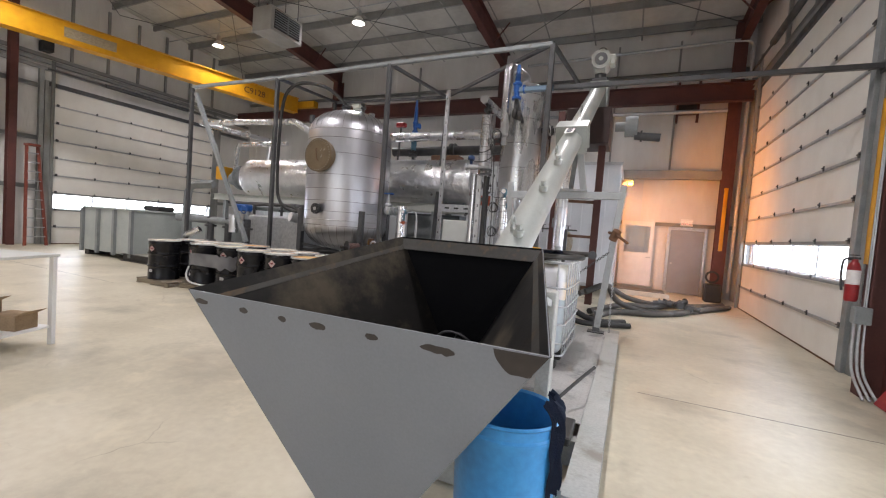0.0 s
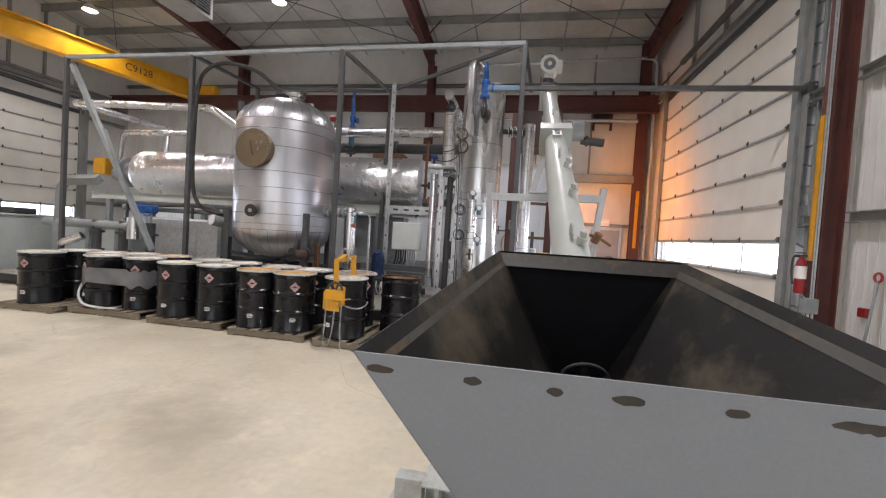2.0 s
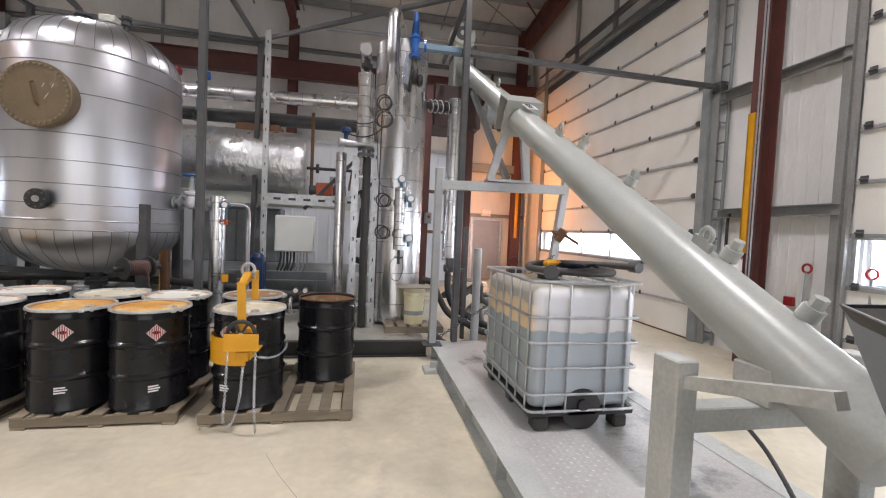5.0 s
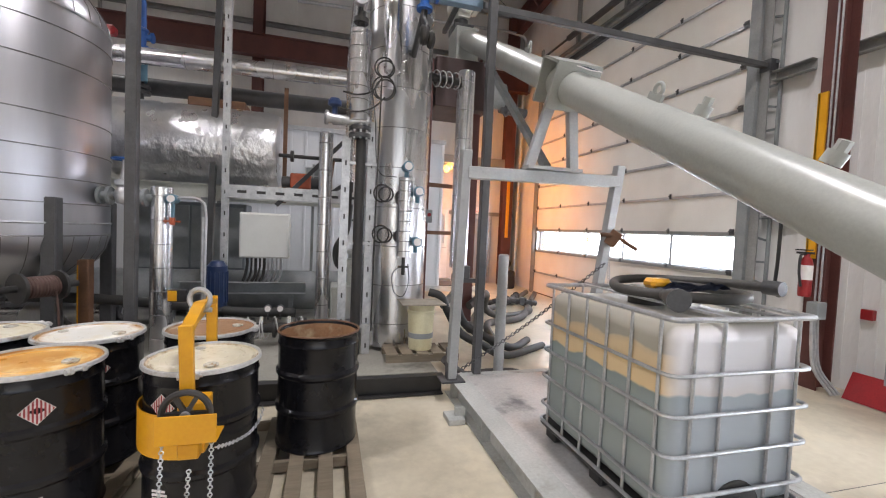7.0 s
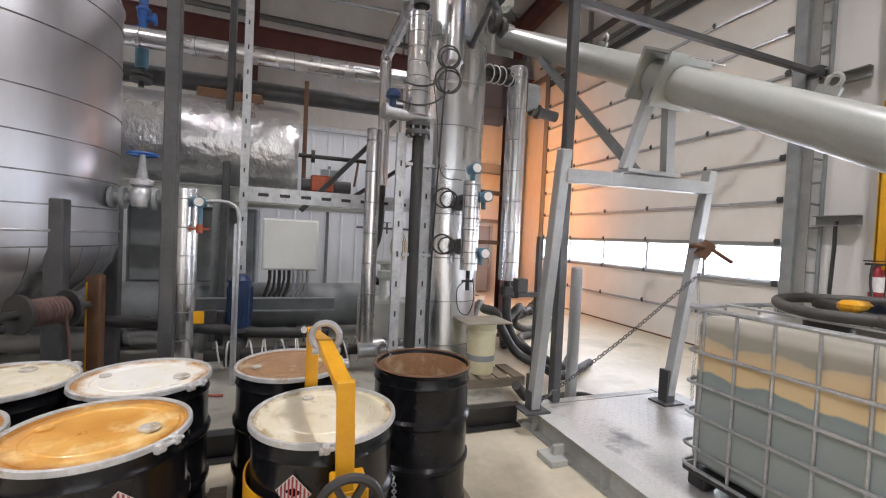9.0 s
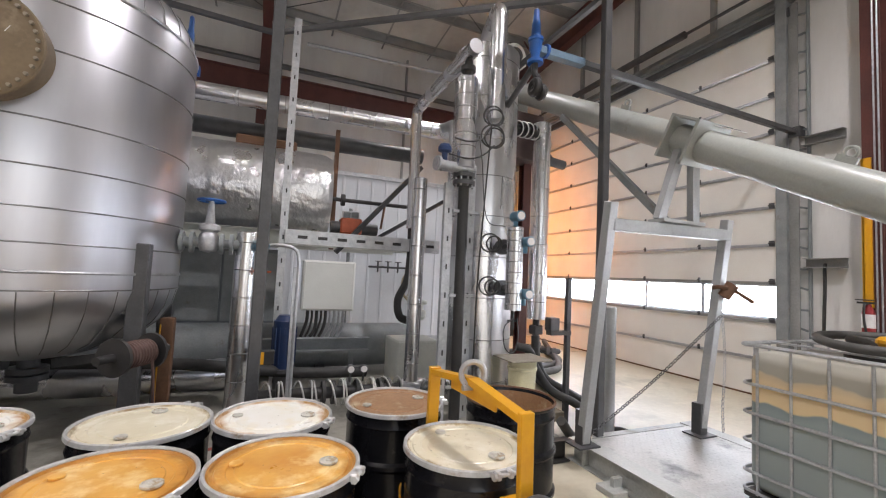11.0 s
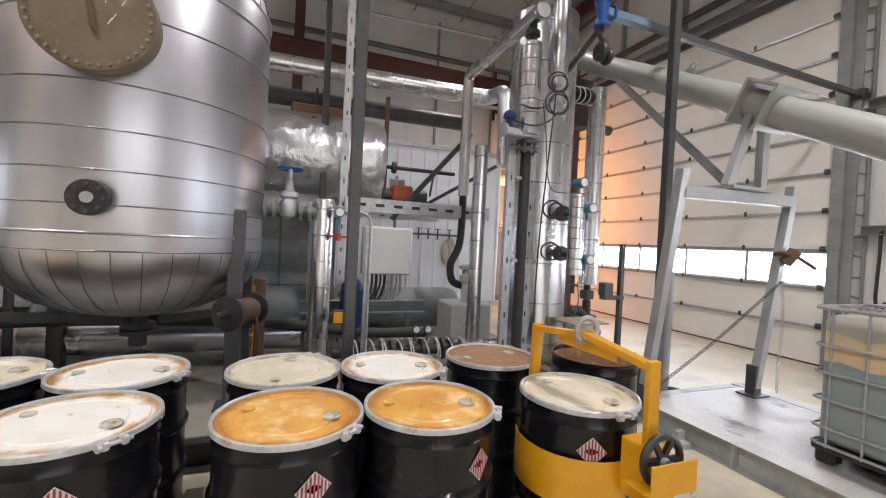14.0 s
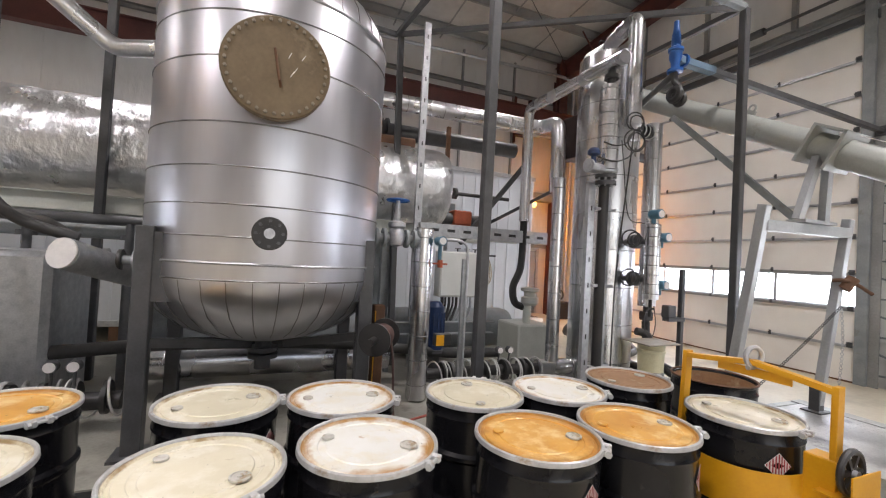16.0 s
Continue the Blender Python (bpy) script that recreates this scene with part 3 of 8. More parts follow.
tube(bm, elbows([(-4.0, 15.2, 7.75), (2.3, 15.2, 7.95), (2.8, 15.2, 7.9), (2.8, 15.2, 0.3)], 0.35, 8), 0.05, 14)
part("wall_pipe", bm, GALV, kind="structure", label="galvanised pipe along the back wall")
bm = B()
for x in (0.95, 1.55):
    box(bm, x, YB - 0.16, 5.7, x + 0.07, YB - 0.02, 7.25)
box(bm, 1.021, YB - 0.16, 5.95, 1.549, YB - 0.02, 6.0)
part("vent_frame", bm, RED_OXIDE, kind="structure", label="red-brown framed wall vent")
bm = B()
box(bm, 1.021, YB - 0.12, 6.01, 1.549, YB - 0.02, 6.35)
part("vent_louvre", bm, BLACK_STEEL, kind="structure", label="dark wall vent louvre")

# right wall framing
bm = B()
for z in (2.15, 4.02, 6.45):
    for y0, y1 in ((5.5, 6.5), (6.9, 7.4)) if z < 6 else ((-7.9, 15.8),):
        channel(bm, (XR - 0.07, y0, z), (XR - 0.07, y1, z), 0.14, 0.1, side=-1)
box(bm, XR - 0.10, 13.95, 0, XR - 0.02, 14.1, 6.3)
for y in (8.8, 10.6, 12.4):
    box(bm, XR - 0.1, y, 6.5, XR - 0.02, y + 0.09, 9.0)
part("wall_girts_right", bm, PURLIN, kind="structure", label="grey steel wall girts")
bm = B()
for k in range(8):
    y = 5.62 + 0.16 * k
    box(bm, XR - 0.012, y, 0.1, XR - 0.001, y + 0.012, 8.5)
part("wall_seams_right", bm, LINER, kind="structure")


def wall_column(x, y, name, label, face, guarded=True):
    """A brown wall column, most with a yellow guard band."""
    t = thing(name, (x, y, 0), label, "column", kind="structure")
    bm = B()
    ibeam(bm, (x, y, 0), (x, y, 8.6), 0.25, 0.2, face)
    part("post", bm, RED_OXIDE, t)
    if not guarded:
        return t
    d = Vector(face) * -0.135
    bm = B()
    c = Vector((x, y, 0)) + d + Vector((face[1], face[0], 0)) * 0.095
    box(bm, c.x - 0.012, c.y - 0.012, 1.55, c.x + 0.012, c.y + 0.012, 3.5)
    c = Vector((x, y, 0)) + d + Vector((abs(face[1]), abs(face[0]), 0)) * 0.05
    w = (0.012, 0.047) if face[0] else (0.047, 0.012)
    box(bm, c.x - w[0], c.y - w[1], 1.55, c.x + w[0], c.y + w[1], 3.5)
    part("guard", bm, YELLOW, t, "yellow painted corner guard")
    return t


wall_column(2.68, 6.49, "column_right", "red-brown steel wall column with yellow guard", (1, 0, 0))
wall_column(2.45, 15.435, "column_corner", "red-brown steel corner column with yellow guard", (0, 1, 0))
wall_column(-18.7, 6.55, "column_left", "red-brown steel wall column by the ladder", (-1, 0, 0), False)
bm = B()
for z in (2.0, 3.67, 5.45):
    channel(bm, (XL + 0.07, -7.9, z), (XL + 0.07, 7.3, z), 0.14, 0.1, side=1)
    channel(bm, (XL + 0.07, 14.2, z), (XL + 0.07, 15.8, z), 0.14, 0.1, side=1)
for z, w in ((6.1, 0.1), (6.32, 0.16), (6.5, 0.1)):
    box(bm, XL + 0.02, -7.9, z - 0.06, XL + w, 15.8, z + 0.06)
for y in (1.0, 3.2, 5.2, 8.2, 9.34, 10.4, 11.5, 12.6, 13.7):
    box(bm, XL + 0.02, y - 0.04, 6.57, XL + 0.1, y + 0.04, 8.9)
box(bm, XL + 0.02, 7.3, 0.0, XL + 0.16, 7.42, 6.03)
box(bm, XL + 0.02, 14.05, 0.0, XL + 0.16, 14.17, 6.03)
part("wall_girts_left", bm, PURLIN, kind="structure", label="grey steel framing round the far overhead door")
t = thing("door_operator", (-18.7, 7.45, 6.75), "dark electric door operator above the jamb", "motor")
bm = B()
box(bm, -18.9, 7.25, 6.6, -18.55, 7.55, 6.95, 0.02)
part("gearcase", bm, BLACK_STEEL, t)
bm = B()
rod(bm, (-18.7, 7.4, 6.95), (-18.7, 7.4, 7.2), 0.1, 16)
part("motor", bm, DARK_STEEL, t)


def overhead_door(name, x, y0, y1, rows, inward, window_row, label, panes=5):
    """A sectional door in a wall along y: panels, a glazed section, hinges, tracks."""
    t = thing(name, (x, (y0 + y1) / 2, 0), label, "garage door", kind="structure")
    h = 0.61
    for k in range(rows):
        z0, z1 = k * h + 0.012, (k + 1) * h - 0.012
        if k != window_row:
            bm = B()
            box(bm, x - 0.025, y0 - 0.06, z0, x + 0.025, y1 + 0.06, z1, 0.008)
            part("panel", bm, DOOR_WHITE, t)
        else:
            bm = B()
            for za, zb in ((z0, z0 + 0.035), (z1 - 0.035, z1)):
                box(bm, x - 0.025, y0 - 0.06, za, x + 0.025, y1 + 0.06, zb, 0.006)
            step = (y1 - y0 + 0.04) / panes
            for j in range(panes + 1):
                y = y0 - 0.02 + j * step
                box(bm, x - 0.025, y - 0.025, z0 + 0.035, x + 0.025, y + 0.025, z1 - 0.035)
            f = part("window_frame", bm, GALV, t, "aluminium glazing frame")
            for j in range(panes):
                bm = B()
                y = y0 - 0.02 + j * step
                box(bm, x - 0.004, y + 0.026, z0 + 0.036, x + 0.004, y + step - 0.026, z1 - 0.036)
                p = part("pane", bm, PANE, f)
                p.visible_shadow = False
        bm = B()
        xi = x + inward * 0.03
        if k:
            bar(bm, (xi + inward * 0.012, y0 - 0.05, k * h), (xi + inward * 0.012, y1 + 0.05, k * h), 0.035, 0.045)
            part("rail", bm, PURLIN if k in (window_row, window_row + 1) else RIM, t)
            for j in range(6):
                y = y0 + 0.05 + j * (y1 - y0 - 0.1) / 5
                bm = B()
                w = 0.04 if j in (0, 5) else 0.022
                box(bm, xi + inward * 0.03, y - w, k * h - 0.02, xi + inward * 0.045, y + w, k * h + 0.07, 0.005)
                rod(bm, (xi + inward * 0.05, y - w, k * h + 0.03), (xi + inward * 0.05, y + w, k * h + 0.03), 0.013, 8)
                part("hinge", bm, DARK_STEEL, t)
    bm = B()
    for y, s in ((y0 - 0.1, -1), (y1 + 0.1, 1)):
        xi = x + inward * 0.06
        channel(bm, (xi, y, 0), (xi, y, rows * h + 0.9), 0.09, 0.06, (0, 1, 0), side=s)
        box(bm, x - 0.02, y + s * 0.03, 0, x + inward * 0.02 + 0.02, y + s * 0.2, rows * h + 0.2)
    part("track", bm, PURLIN, t, "grey steel door track")
    bm = B()
    xi = x + inward * 0.22
    rod(bm, (xi, y0 - 0.3, rows * h + 0.55), (xi, y1 + 0.3, rows * h + 0.55), 0.03, 10)
    rod(bm, (xi, (y0 + y1) / 2 - 1.6, rows * h + 0.55), (xi, (y0 + y1) / 2 + 1.6, rows * h + 0.55), 0.075, 12)
    box(bm, x, y0 - 0.2, rows * h + 0.02, x + inward * 0.06, y1 + 0.2, rows * h + 0.16)
    part("spring_shaft", bm, DARK_STEEL, t, "dark torsion spring shaft")
    bm = B()
    box(bm, x - 0.03, y0 - 0.06, 0.0, x + 0.03, y1 + 0.06, 0.03)
    part("bottom_seal", bm, RUST, t)
    return t


overhead_door("garage_door_1", XR - 0.12, D1[0], D1[1], 10, -1, 2, "closed white sectional overhead door with glazed strip")
overhead_door("garage_door_2", XR - 0.10, D2[0], D2[1], 10, -1, 2, "closed white sectional overhead door with glazed strip")
overhead_door("garage_door_3", XL + 0.1, DL[0], DL[1], 9, 1, 2, "closed white sectional overhead door with glazed strip")
# latticed jamb post beside the first door
t = thing("jamb_post", (XR - 0.12, 7.45, 0), "grey laced steel door jamb post", "post", kind="structure")
bm = B()
box(bm, XR - 0.2, 7.58, 0, XR - 0.06, 7.74, 7.6, 0.006)
part("upright", bm, GREY_STEEL, t)
bm = B()
box(bm, XR - 0.06, 7.34, 0, XR - 0.02, 7.38, 7.6, 0.004)
part("upright", bm, GREY_STEEL, t)
for k in range(24):
    bm = B()
    z = 0.2 + k * 0.31
    bar(bm, (XR - 0.06, 7.385, z), (XR - 0.06, 7.578, z + (0.06 if k % 2 else 0.0)), 0.02, 0.03)
    part("lacing", bm, GREY_STEEL, t)


# daylight through the glazed strips
def daylight(name, x, y, z, w, h, way):
    data = bpy.data.lights.new(name, "AREA")
    data.shape, data.size, data.size_y = "RECTANGLE", w, h
    data.energy, data.color = WINDOW_POWER, (0.86, 0.93, 1.0)
    ob = new(name, data)
    ob.matrix_world = look((x, y, z), (x + way, y, z - 0.05))
    return ob


daylight("daylight_1", XR + 0.05, 10.8, 1.53, 6.0, 0.5, -1)
daylight("daylight_2", XR + 0.05, 2.35, 1.53, 6.0, 0.5, -1)
daylight("daylight_3", XL - 0.05, 10.75, 1.53, 5.9, 0.5, 1)
# fill lamp added in the unseen front opening to brighten the hopper face
data = bpy.data.lights.new("added_bay_fill", "AREA")
data.shape, data.size, data.size_y = "RECTANGLE", 8.8, 5.3
data.energy, data.color = BAY_POWER, (0.90, 0.95, 1.0)
ob = new("added_bay_fill", data)
ob.matrix_world = look((-3.5, YF - 0.1, 2.75), (-3.5, YF + 1, 2.75))


# ---- white clad cabin behind the process unit ----
CX0, CX1, CY0, CY1, CZ0, CZ1 = -12.6, -0.42, 12.5, 14.95, 0.27, 3.8
t = thing("clad_cabin", ((CX0 + CX1) / 2, CY0, 0), "long white ribbed steel cabin standing on runners", "cabin")
bm = B()
box(bm, CX0, CY0, CZ0, CX1, CY1, CZ1, 0.02)
part("body", bm, LINER_PANEL, t)
for k in range(40):
    bm = B()
    x = CX0 + 0.2 + k * 0.305
    box(bm, x, CY0 - 0.018, CZ0 + 0.12, x + 0.05, CY0 - 0.001, CZ1 - 0.12, 0.004)
    part("rib", bm, LINER_PANEL, t)
for z0, z1 in ((CZ0, CZ0 + 0.1), (CZ1 - 0.09, CZ1)):
    bm = B()
    box(bm, CX0 - 0.02, CY0 - 0.03, z0, CX1 + 0.02, CY0 - 0.002, z1, 0.005)
    part("edge_trim", bm, GALV, t)
for x in (CX0 + 0.6, -8.6, -4.6, CX1 - 0.7):
    bm = B()
    box(bm, x - 0.12, CY0 + 0.05, 0.0, x + 0.12, CY1 - 0.05, CZ0, 0.01)
    part("runner", bm, RUST, t)

# ---- lamps ----
def high_bay(x, y, share):
    z = roof_z(y) - 0.72
    t = thing("high_bay_lamp", (x, y, z), "white high bay lamp hanging under the purlins, lit", "ceiling lamp", "high bay lamps")
    bm = B()
    rod(bm, (x, y, roof_z(y)), (x, y, z - 0.1), 0.012, 8)
    torus(bm, (x, y, z - 0.12), (0, 1, 0), 0.035, 0.008, 12, 6)
    part("hook", bm, GALV, t)
    bm = B()
    lathe(bm, [(0.0, -0.14), (0.06, -0.15), (0.08, -0.2), (0.08, -0.36), (0.1, -0.38), (0.0, -0.38)], 20, (x, y, z))
    part("ballast", bm, GALV, t)
    bm = B()
    lathe(bm, [(0.08, -0.36), (0.13, -0.4), (0.2, -0.52), (0.205, -0.55), (0.195, -0.55), (0.12, -0.41), (0.07, -0.37)], 24, (x, y, z))
    part("reflector", bm, WHITE_PAINT, t)
    bm = B()
    lathe(bm, [(0.0, -0.545), (0.1, -0.56), (0.19, -0.535), (0.0, -0.53)], 20, (x, y, z))
    part("lens", bm, LENS, t)
    data = bpy.data.lights.new("high_bay_light", "SPOT")
    data.energy, data.color, data.shadow_soft_size = LAMP_POWER * share, (1.0, 0.978, 0.978), 0.2
    data.spot_size, data.spot_blend = radians(150), 0.75
    ob = new("high_bay_light", data)
    ob.matrix_world = look((x, y, z - 0.6), (x, y, z - 2))


for x, more in ((-15.0, 1.45), (-8.5, 1.0), (-1.3, 1.12)):
    for y, share in ((11.0, 0.6), (4.0, 1.6), (-3.0, 0.7)):
        high_bay(x, y, share * more)

t = thing("wall_lamp", (-0.42, 12.65, 3.2), "orange sodium lamp on the end of the white cabin, lit", "wall lamp")
bm = B()
rod(bm, (-0.42, 12.65, 3.29), (-0.3, 12.65, 3.29), 0.02, 10)
box(bm, -0.419, 12.57, 3.2, -0.40, 12.73, 3.38, 0.005)
part("bracket", bm, GALV, t)
bm = B()
lathe(bm, [(0.0, 3.10), (0.05, 3.11), (0.08, 3.18), (0.055, 3.25), (0.0, 3.27)], 16, (-0.31, 12.65, 0))
part("globe", bm, SODIUM, t, "glowing orange globe")
bm = B()
box(bm, -0.40, 12.5, 3.31, -0.12, 12.86, 3.32, 0.003)
box(bm, -0.40, 12.86, 3.215, -0.12, 12.87, 3.32, 0.003)
part("hood", bm, GALV, t)
data = bpy.data.lights.new("sodium_light", "SPOT")
data.energy, data.color, data.shadow_soft_size = SODIUM_POWER, (1.0, 0.31, 0.008), 0.05
data.spot_size, data.spot_blend = radians(176), 0.9
ob = new("sodium_light", data)
ob.matrix_world = look((-0.22, 12.65, 3.19), (1.6, 14.8, 2.6))

# unit heater
t = thing("unit_heater", (-9.5, 8.9, 6.6), "taupe gas unit heater hung from the roof", "heater")
bm = B()
box(bm, -10.0, 8.3, 6.6, -9.3, 9.45, 7.25, 0.015)
part("cabinet", bm, HEATER, t)
bm = B()
box(bm, -9.32, 8.42, 6.68, -9.28, 9.33, 7.17)
part("grille", bm, BLACK_STEEL, t)
bm = B()
for k in range(7):
    box(bm, -9.28, 8.42, 6.72 + k * 0.065, -9.25, 9.33, 6.735 + k * 0.065)
box(bm, -9.28, 8.86, 6.68, -9.25, 8.89, 7.17)
part("louvre", bm, GREY_STEEL, t)
bm = B()
for x, y in ((-9.9, 8.4), (-9.4, 8.4), (-9.9, 9.35), (-9.4, 9.35)):
    rod(bm, (x, y, 7.25), (x, y, roof_z(y)), 0.012, 6)
part("hanger", bm, DARK_STEEL, t)

# ---- bridge crane ----
t = thing("bridge_crane", (-16.0, 8.0, 6.6), "yellow box-girder overhead bridge crane", "crane")
bm = B()
p, q = (-18.4, -1.5, 6.72), (-14.6, 14.7, 6.72)
bar(bm, p, q, 0.32, 0.62, (0, 0, 1), 0.01)
part("girder", bm, YELLOW, t)
bm = B()
bar(bm, (p[0], p[1], 6.4), (q[0], q[1], 6.4), 0.42, 0.025)
bar(bm, (p[0], p[1], 7.04), (q[0], q[1], 7.04), 0.42, 0.025)
part("flange", bm, YELLOW, t)
bm = B()
box(bm, -15.6, 14.75, 6.63, -13.6, 15.05, 6.93, 0.01)
part("end_carriage", bm, YELLOW, t)
bm = B()
d = (Vector(q) - Vector(p)).normalized()
s = Vector((d.y, -d.x, 0))
for u0, u1 in ((8.6, 9.9),):
    a, b = Vector(p) + d * u0 + s * 0.165, Vector(p) + d * u1 + s * 0.165
    bar(bm, a, b, 0.006, 0.3)
part("name_plate", bm, STRING, t, "faded tan panel on the girder")
text = bpy.data.curves.new("crane_number", "FONT")
text.body, text.size, text.extrude, text.align_x = "C9128", 0.34, 0.002, "CENTER"
ob = new("crane_number", text)
ob.data.materials.append(RED_OXIDE)
ob.parent = t
m = Matrix((d, Vector((0, 0, 1)), s)).transposed().to_4x4()
m.translation = Vector(p) + d * 14.6 + s * 0.168 + Vector((0, 0, -0.12)) - Vector(t.location)
ob.matrix_local = m

# ---- doors in the back wall ----
t = thing("door_1", (1.65, YB, 0), "closed grey steel personnel door with frame", "door", kind="structure")
bm = B()
box(bm, 1.17, YB - 0.05, 0.02, 2.13, YB - 0.005, 2.14, 0.004)
part("leaf", bm, DOOR_GREY, t)
bm = B()
box(bm, 1.07, YB - 0.09, 0, 1.16, YB - 0.003, 2.24)
box(bm, 2.14, YB - 0.09, 0, 2.23, YB - 0.003, 2.24)
box(bm, 1.161, YB - 0.09, 2.15, 2.139, YB - 0.003, 2.24)
part("door_frame", bm, GALV, t)
bm = B()
turned(bm, [(0.0, 0.0), (0.03, 0.0), (0.012, 0.02), (0.012, 0.04), (0.03, 0.05), (0.028, 0.08), (0, 0.085)], (1.25, YB - 0.05, 1.02), (0, -1, 0), 14)
part("door_knob", bm, RIM, t)
t = thing("door_2", (0.15, YB - 0.4, 0), "white panel door with a window, propped upright", "door", kind="structure")
bm = B()
box(bm, -0.36, YB - 0.32, 0.18, -0.24, YB - 0.27, 2.36)
box(bm, 0.54, YB - 0.32, 0.18, 0.66, YB - 0.27, 2.36)
box(bm, -0.239, YB - 0.32, 0.18, 0.539, YB - 0.27, 1.3)
box(bm, -0.239, YB - 0.32, 2.2, 0.539, YB - 0.27, 2.36)
part("leaf", bm, WHITE_PAINT, t)
bm = B()
box(bm, -0.238, YB - 0.30, 1.3, 0.538, YB - 0.292, 2.2)
part("pane", bm, PANE, t)
bm = B()
rod(bm, (0.58, YB - 0.33, 1.15), (0.58, YB - 0.39, 1.15), 0.02, 10)
bar(bm, (0.58, YB - 0.39, 1.15), (0.46, YB - 0.39, 1.15), 0.02, 0.02)
part("handle", bm, RIM, t)
bm = B()
box(bm, -0.55, YB - 0.55, 0.0, 0.75, YB - 0.2, 0.179)
part("sill", bm, GREY_STEEL, t)
t = thing("exit_sign", (1.6, YB - 0.1, 2.4), "white lit exit sign above the steel door", "exit sign")
bm = B()
box(bm, 1.42, YB - 0.13, 2.28, 1.78, YB - 0.05, 2.52, 0.01)
part("case", bm, WHITE_PAINT, t)
text = bpy.data.curves.new("exit_text", "FONT")
text.body, text.size, text.extrude, text.align_x = "EXIT", 0.16, 0.002, "CENTER"
ob = new("letters", text)
ob.data.materials.append(EXIT_RED)
ob.parent = t
ob.matrix_local = pose(0, -0.034, -0.06, 90, 0, 0)


# ---- process vessel ----
TX, TY, TR = -6.285, 8.13, 0.965


def flange(bm, c, axis, R, t=0.03):
    c, d = Vector(c), Vector(axis).normalized()
    rod(bm, c - d * t / 2, c + d * t / 2, R, 20)
    return bm


t = thing("process_tank", (TX, TY, 0.2), "upright aluminium-clad process tank on four steel legs", "tank")
bm = B()
prof = [(0, 0.90), (0.25, 0.915), (0.5, 0.975), (0.7, 1.07), (0.85, 1.2), (0.93, 1.33), (TR, 1.47), (TR, 3.60), (0.93, 3.74), (0.85, 3.87), (0.7, 4.0), (0.5, 4.1), (0.25, 4.17), (0, 4.18)]
lathe(bm, prof, 72, (TX, TY, 0))
part("shell", bm, CLAD_TANK, t, "brushed aluminium cladding with banded seams")
for k, z in enumerate((1.48, 1.60, 1.79, 2.02, 2.29, 2.60, 3.07, 3.40, 3.60)):
    bm = B()
    torus(bm, (TX, TY, z), (0, 0, 1), TR + 0.001, 0.0065 if k not in (1, 8) else 0.012, 64, 6)
    part("band", bm, BAND if k not in (1, 8) else RIM, t)
for k in range(34):
    a = math.tau * k / 34
    bm = B()
    pts = [(TX + r * math.cos(a), TY + r * math.sin(a), z) for r, z in ((0.966, 1.47), (0.934, 1.33), (0.854, 1.2), (0.704, 1.067), (0.55, 1.0))]
    tube(bm, pts, 0.004, 4)
    part("gore_seam", bm, BAND, t)
    bm = B()
    pts = [(TX + r * math.cos(a), TY + r * math.sin(a), z) for r, z in ((0.966, 3.6), (0.934, 3.745), (0.854, 3.873), (0.704, 4.004), (0.5, 4.104))]
    tube(bm, pts, 0.004, 4)
    part("gore_seam", bm, BAND, t)
bm = B()
MW = (TX - 0.02, TY - TR - 0.06, 2.98)
turned(bm, [(0.345, -0.12), (0.345, 0.0), (0.335, 0.0), (0.36, 0.005), (0.36, 0.05), (0.352, 0.058), (0, 0.058)], MW, (0, -1, 0), 56)
mw = part("manway", bm, MANWAY, t, "bolted bronze-coloured manway cover")
for k in range(36):
    a = math.tau * k / 36
    bm = B()
    c = Vector((MW[0] + 0.325 * math.cos(a), MW[1] - 0.055, MW[2] + 0.325 * math.sin(a)))
    rod(bm, c, c + Vector((0, -0.022, 0)), 0.012, 6)
    part("bolt", bm, BOLT, mw)
bm = B()
tube(bm, [(MW[0] - 0.02, MW[1] - 0.055, MW[2] + 0.13), (MW[0] - 0.02, MW[1] - 0.1, MW[2] + 0.11), (MW[0] + 0.02, MW[1] - 0.1, MW[2] - 0.1), (MW[0] + 0.03, MW[1] - 0.055, MW[2] - 0.13)], 0.009, 8)
part("handle", bm, RUST, mw)
for k, (dx, dz, a) in enumerate(((0.08, 0.1, 0.4), (0.12, 0.0, 0.5), (0.1, -0.03, 0.45), (0.17, 0.1, 0.5))):
    bm = B()
    c = Vector((MW[0] + dx, MW[1] - 0.0595, MW[2] + dz))
    d = Vector((math.sin(a), 0, math.cos(a))) * 0.024
    bar(bm, c - d, c + d, 0.004, 0.002, (0, 1, 0))
    part("chalk_mark", bm, PAPER, mw)
bm = B()
NZ = (TX - 0.0, TY - TR - 0.1, 1.825)
turned(bm, [(0.055, -0.14), (0.055, -0.02), (0.115, -0.02), (0.115, 0.03), (0.108, 0.035), (0.06, 0.035), (0.06, 0.03), (0, 0.03)], NZ, (0, -1, 0), 32)
nz = part("sight_flange", bm, BLACK_STEEL, t, "black sight glass flange")
for k in range(8):
    a = math.tau * k / 8
    c = Vector((NZ[0] + 0.088 * math.cos(a), NZ[1] - 0.03, NZ[2] + 0.088 * math.sin(a)))
    bm = B()
    rod(bm, c, c + Vector((0, -0.02, 0)), 0.012, 6)
    part("bolt", bm, DARK_STEEL, nz)
bm = B()
turned(bm, [(0.036, 0.03), (0.036, 0.042), (0, 0.042)], NZ, (0, -1, 0), 24)
part("sight_glass", bm, RIM, nz)
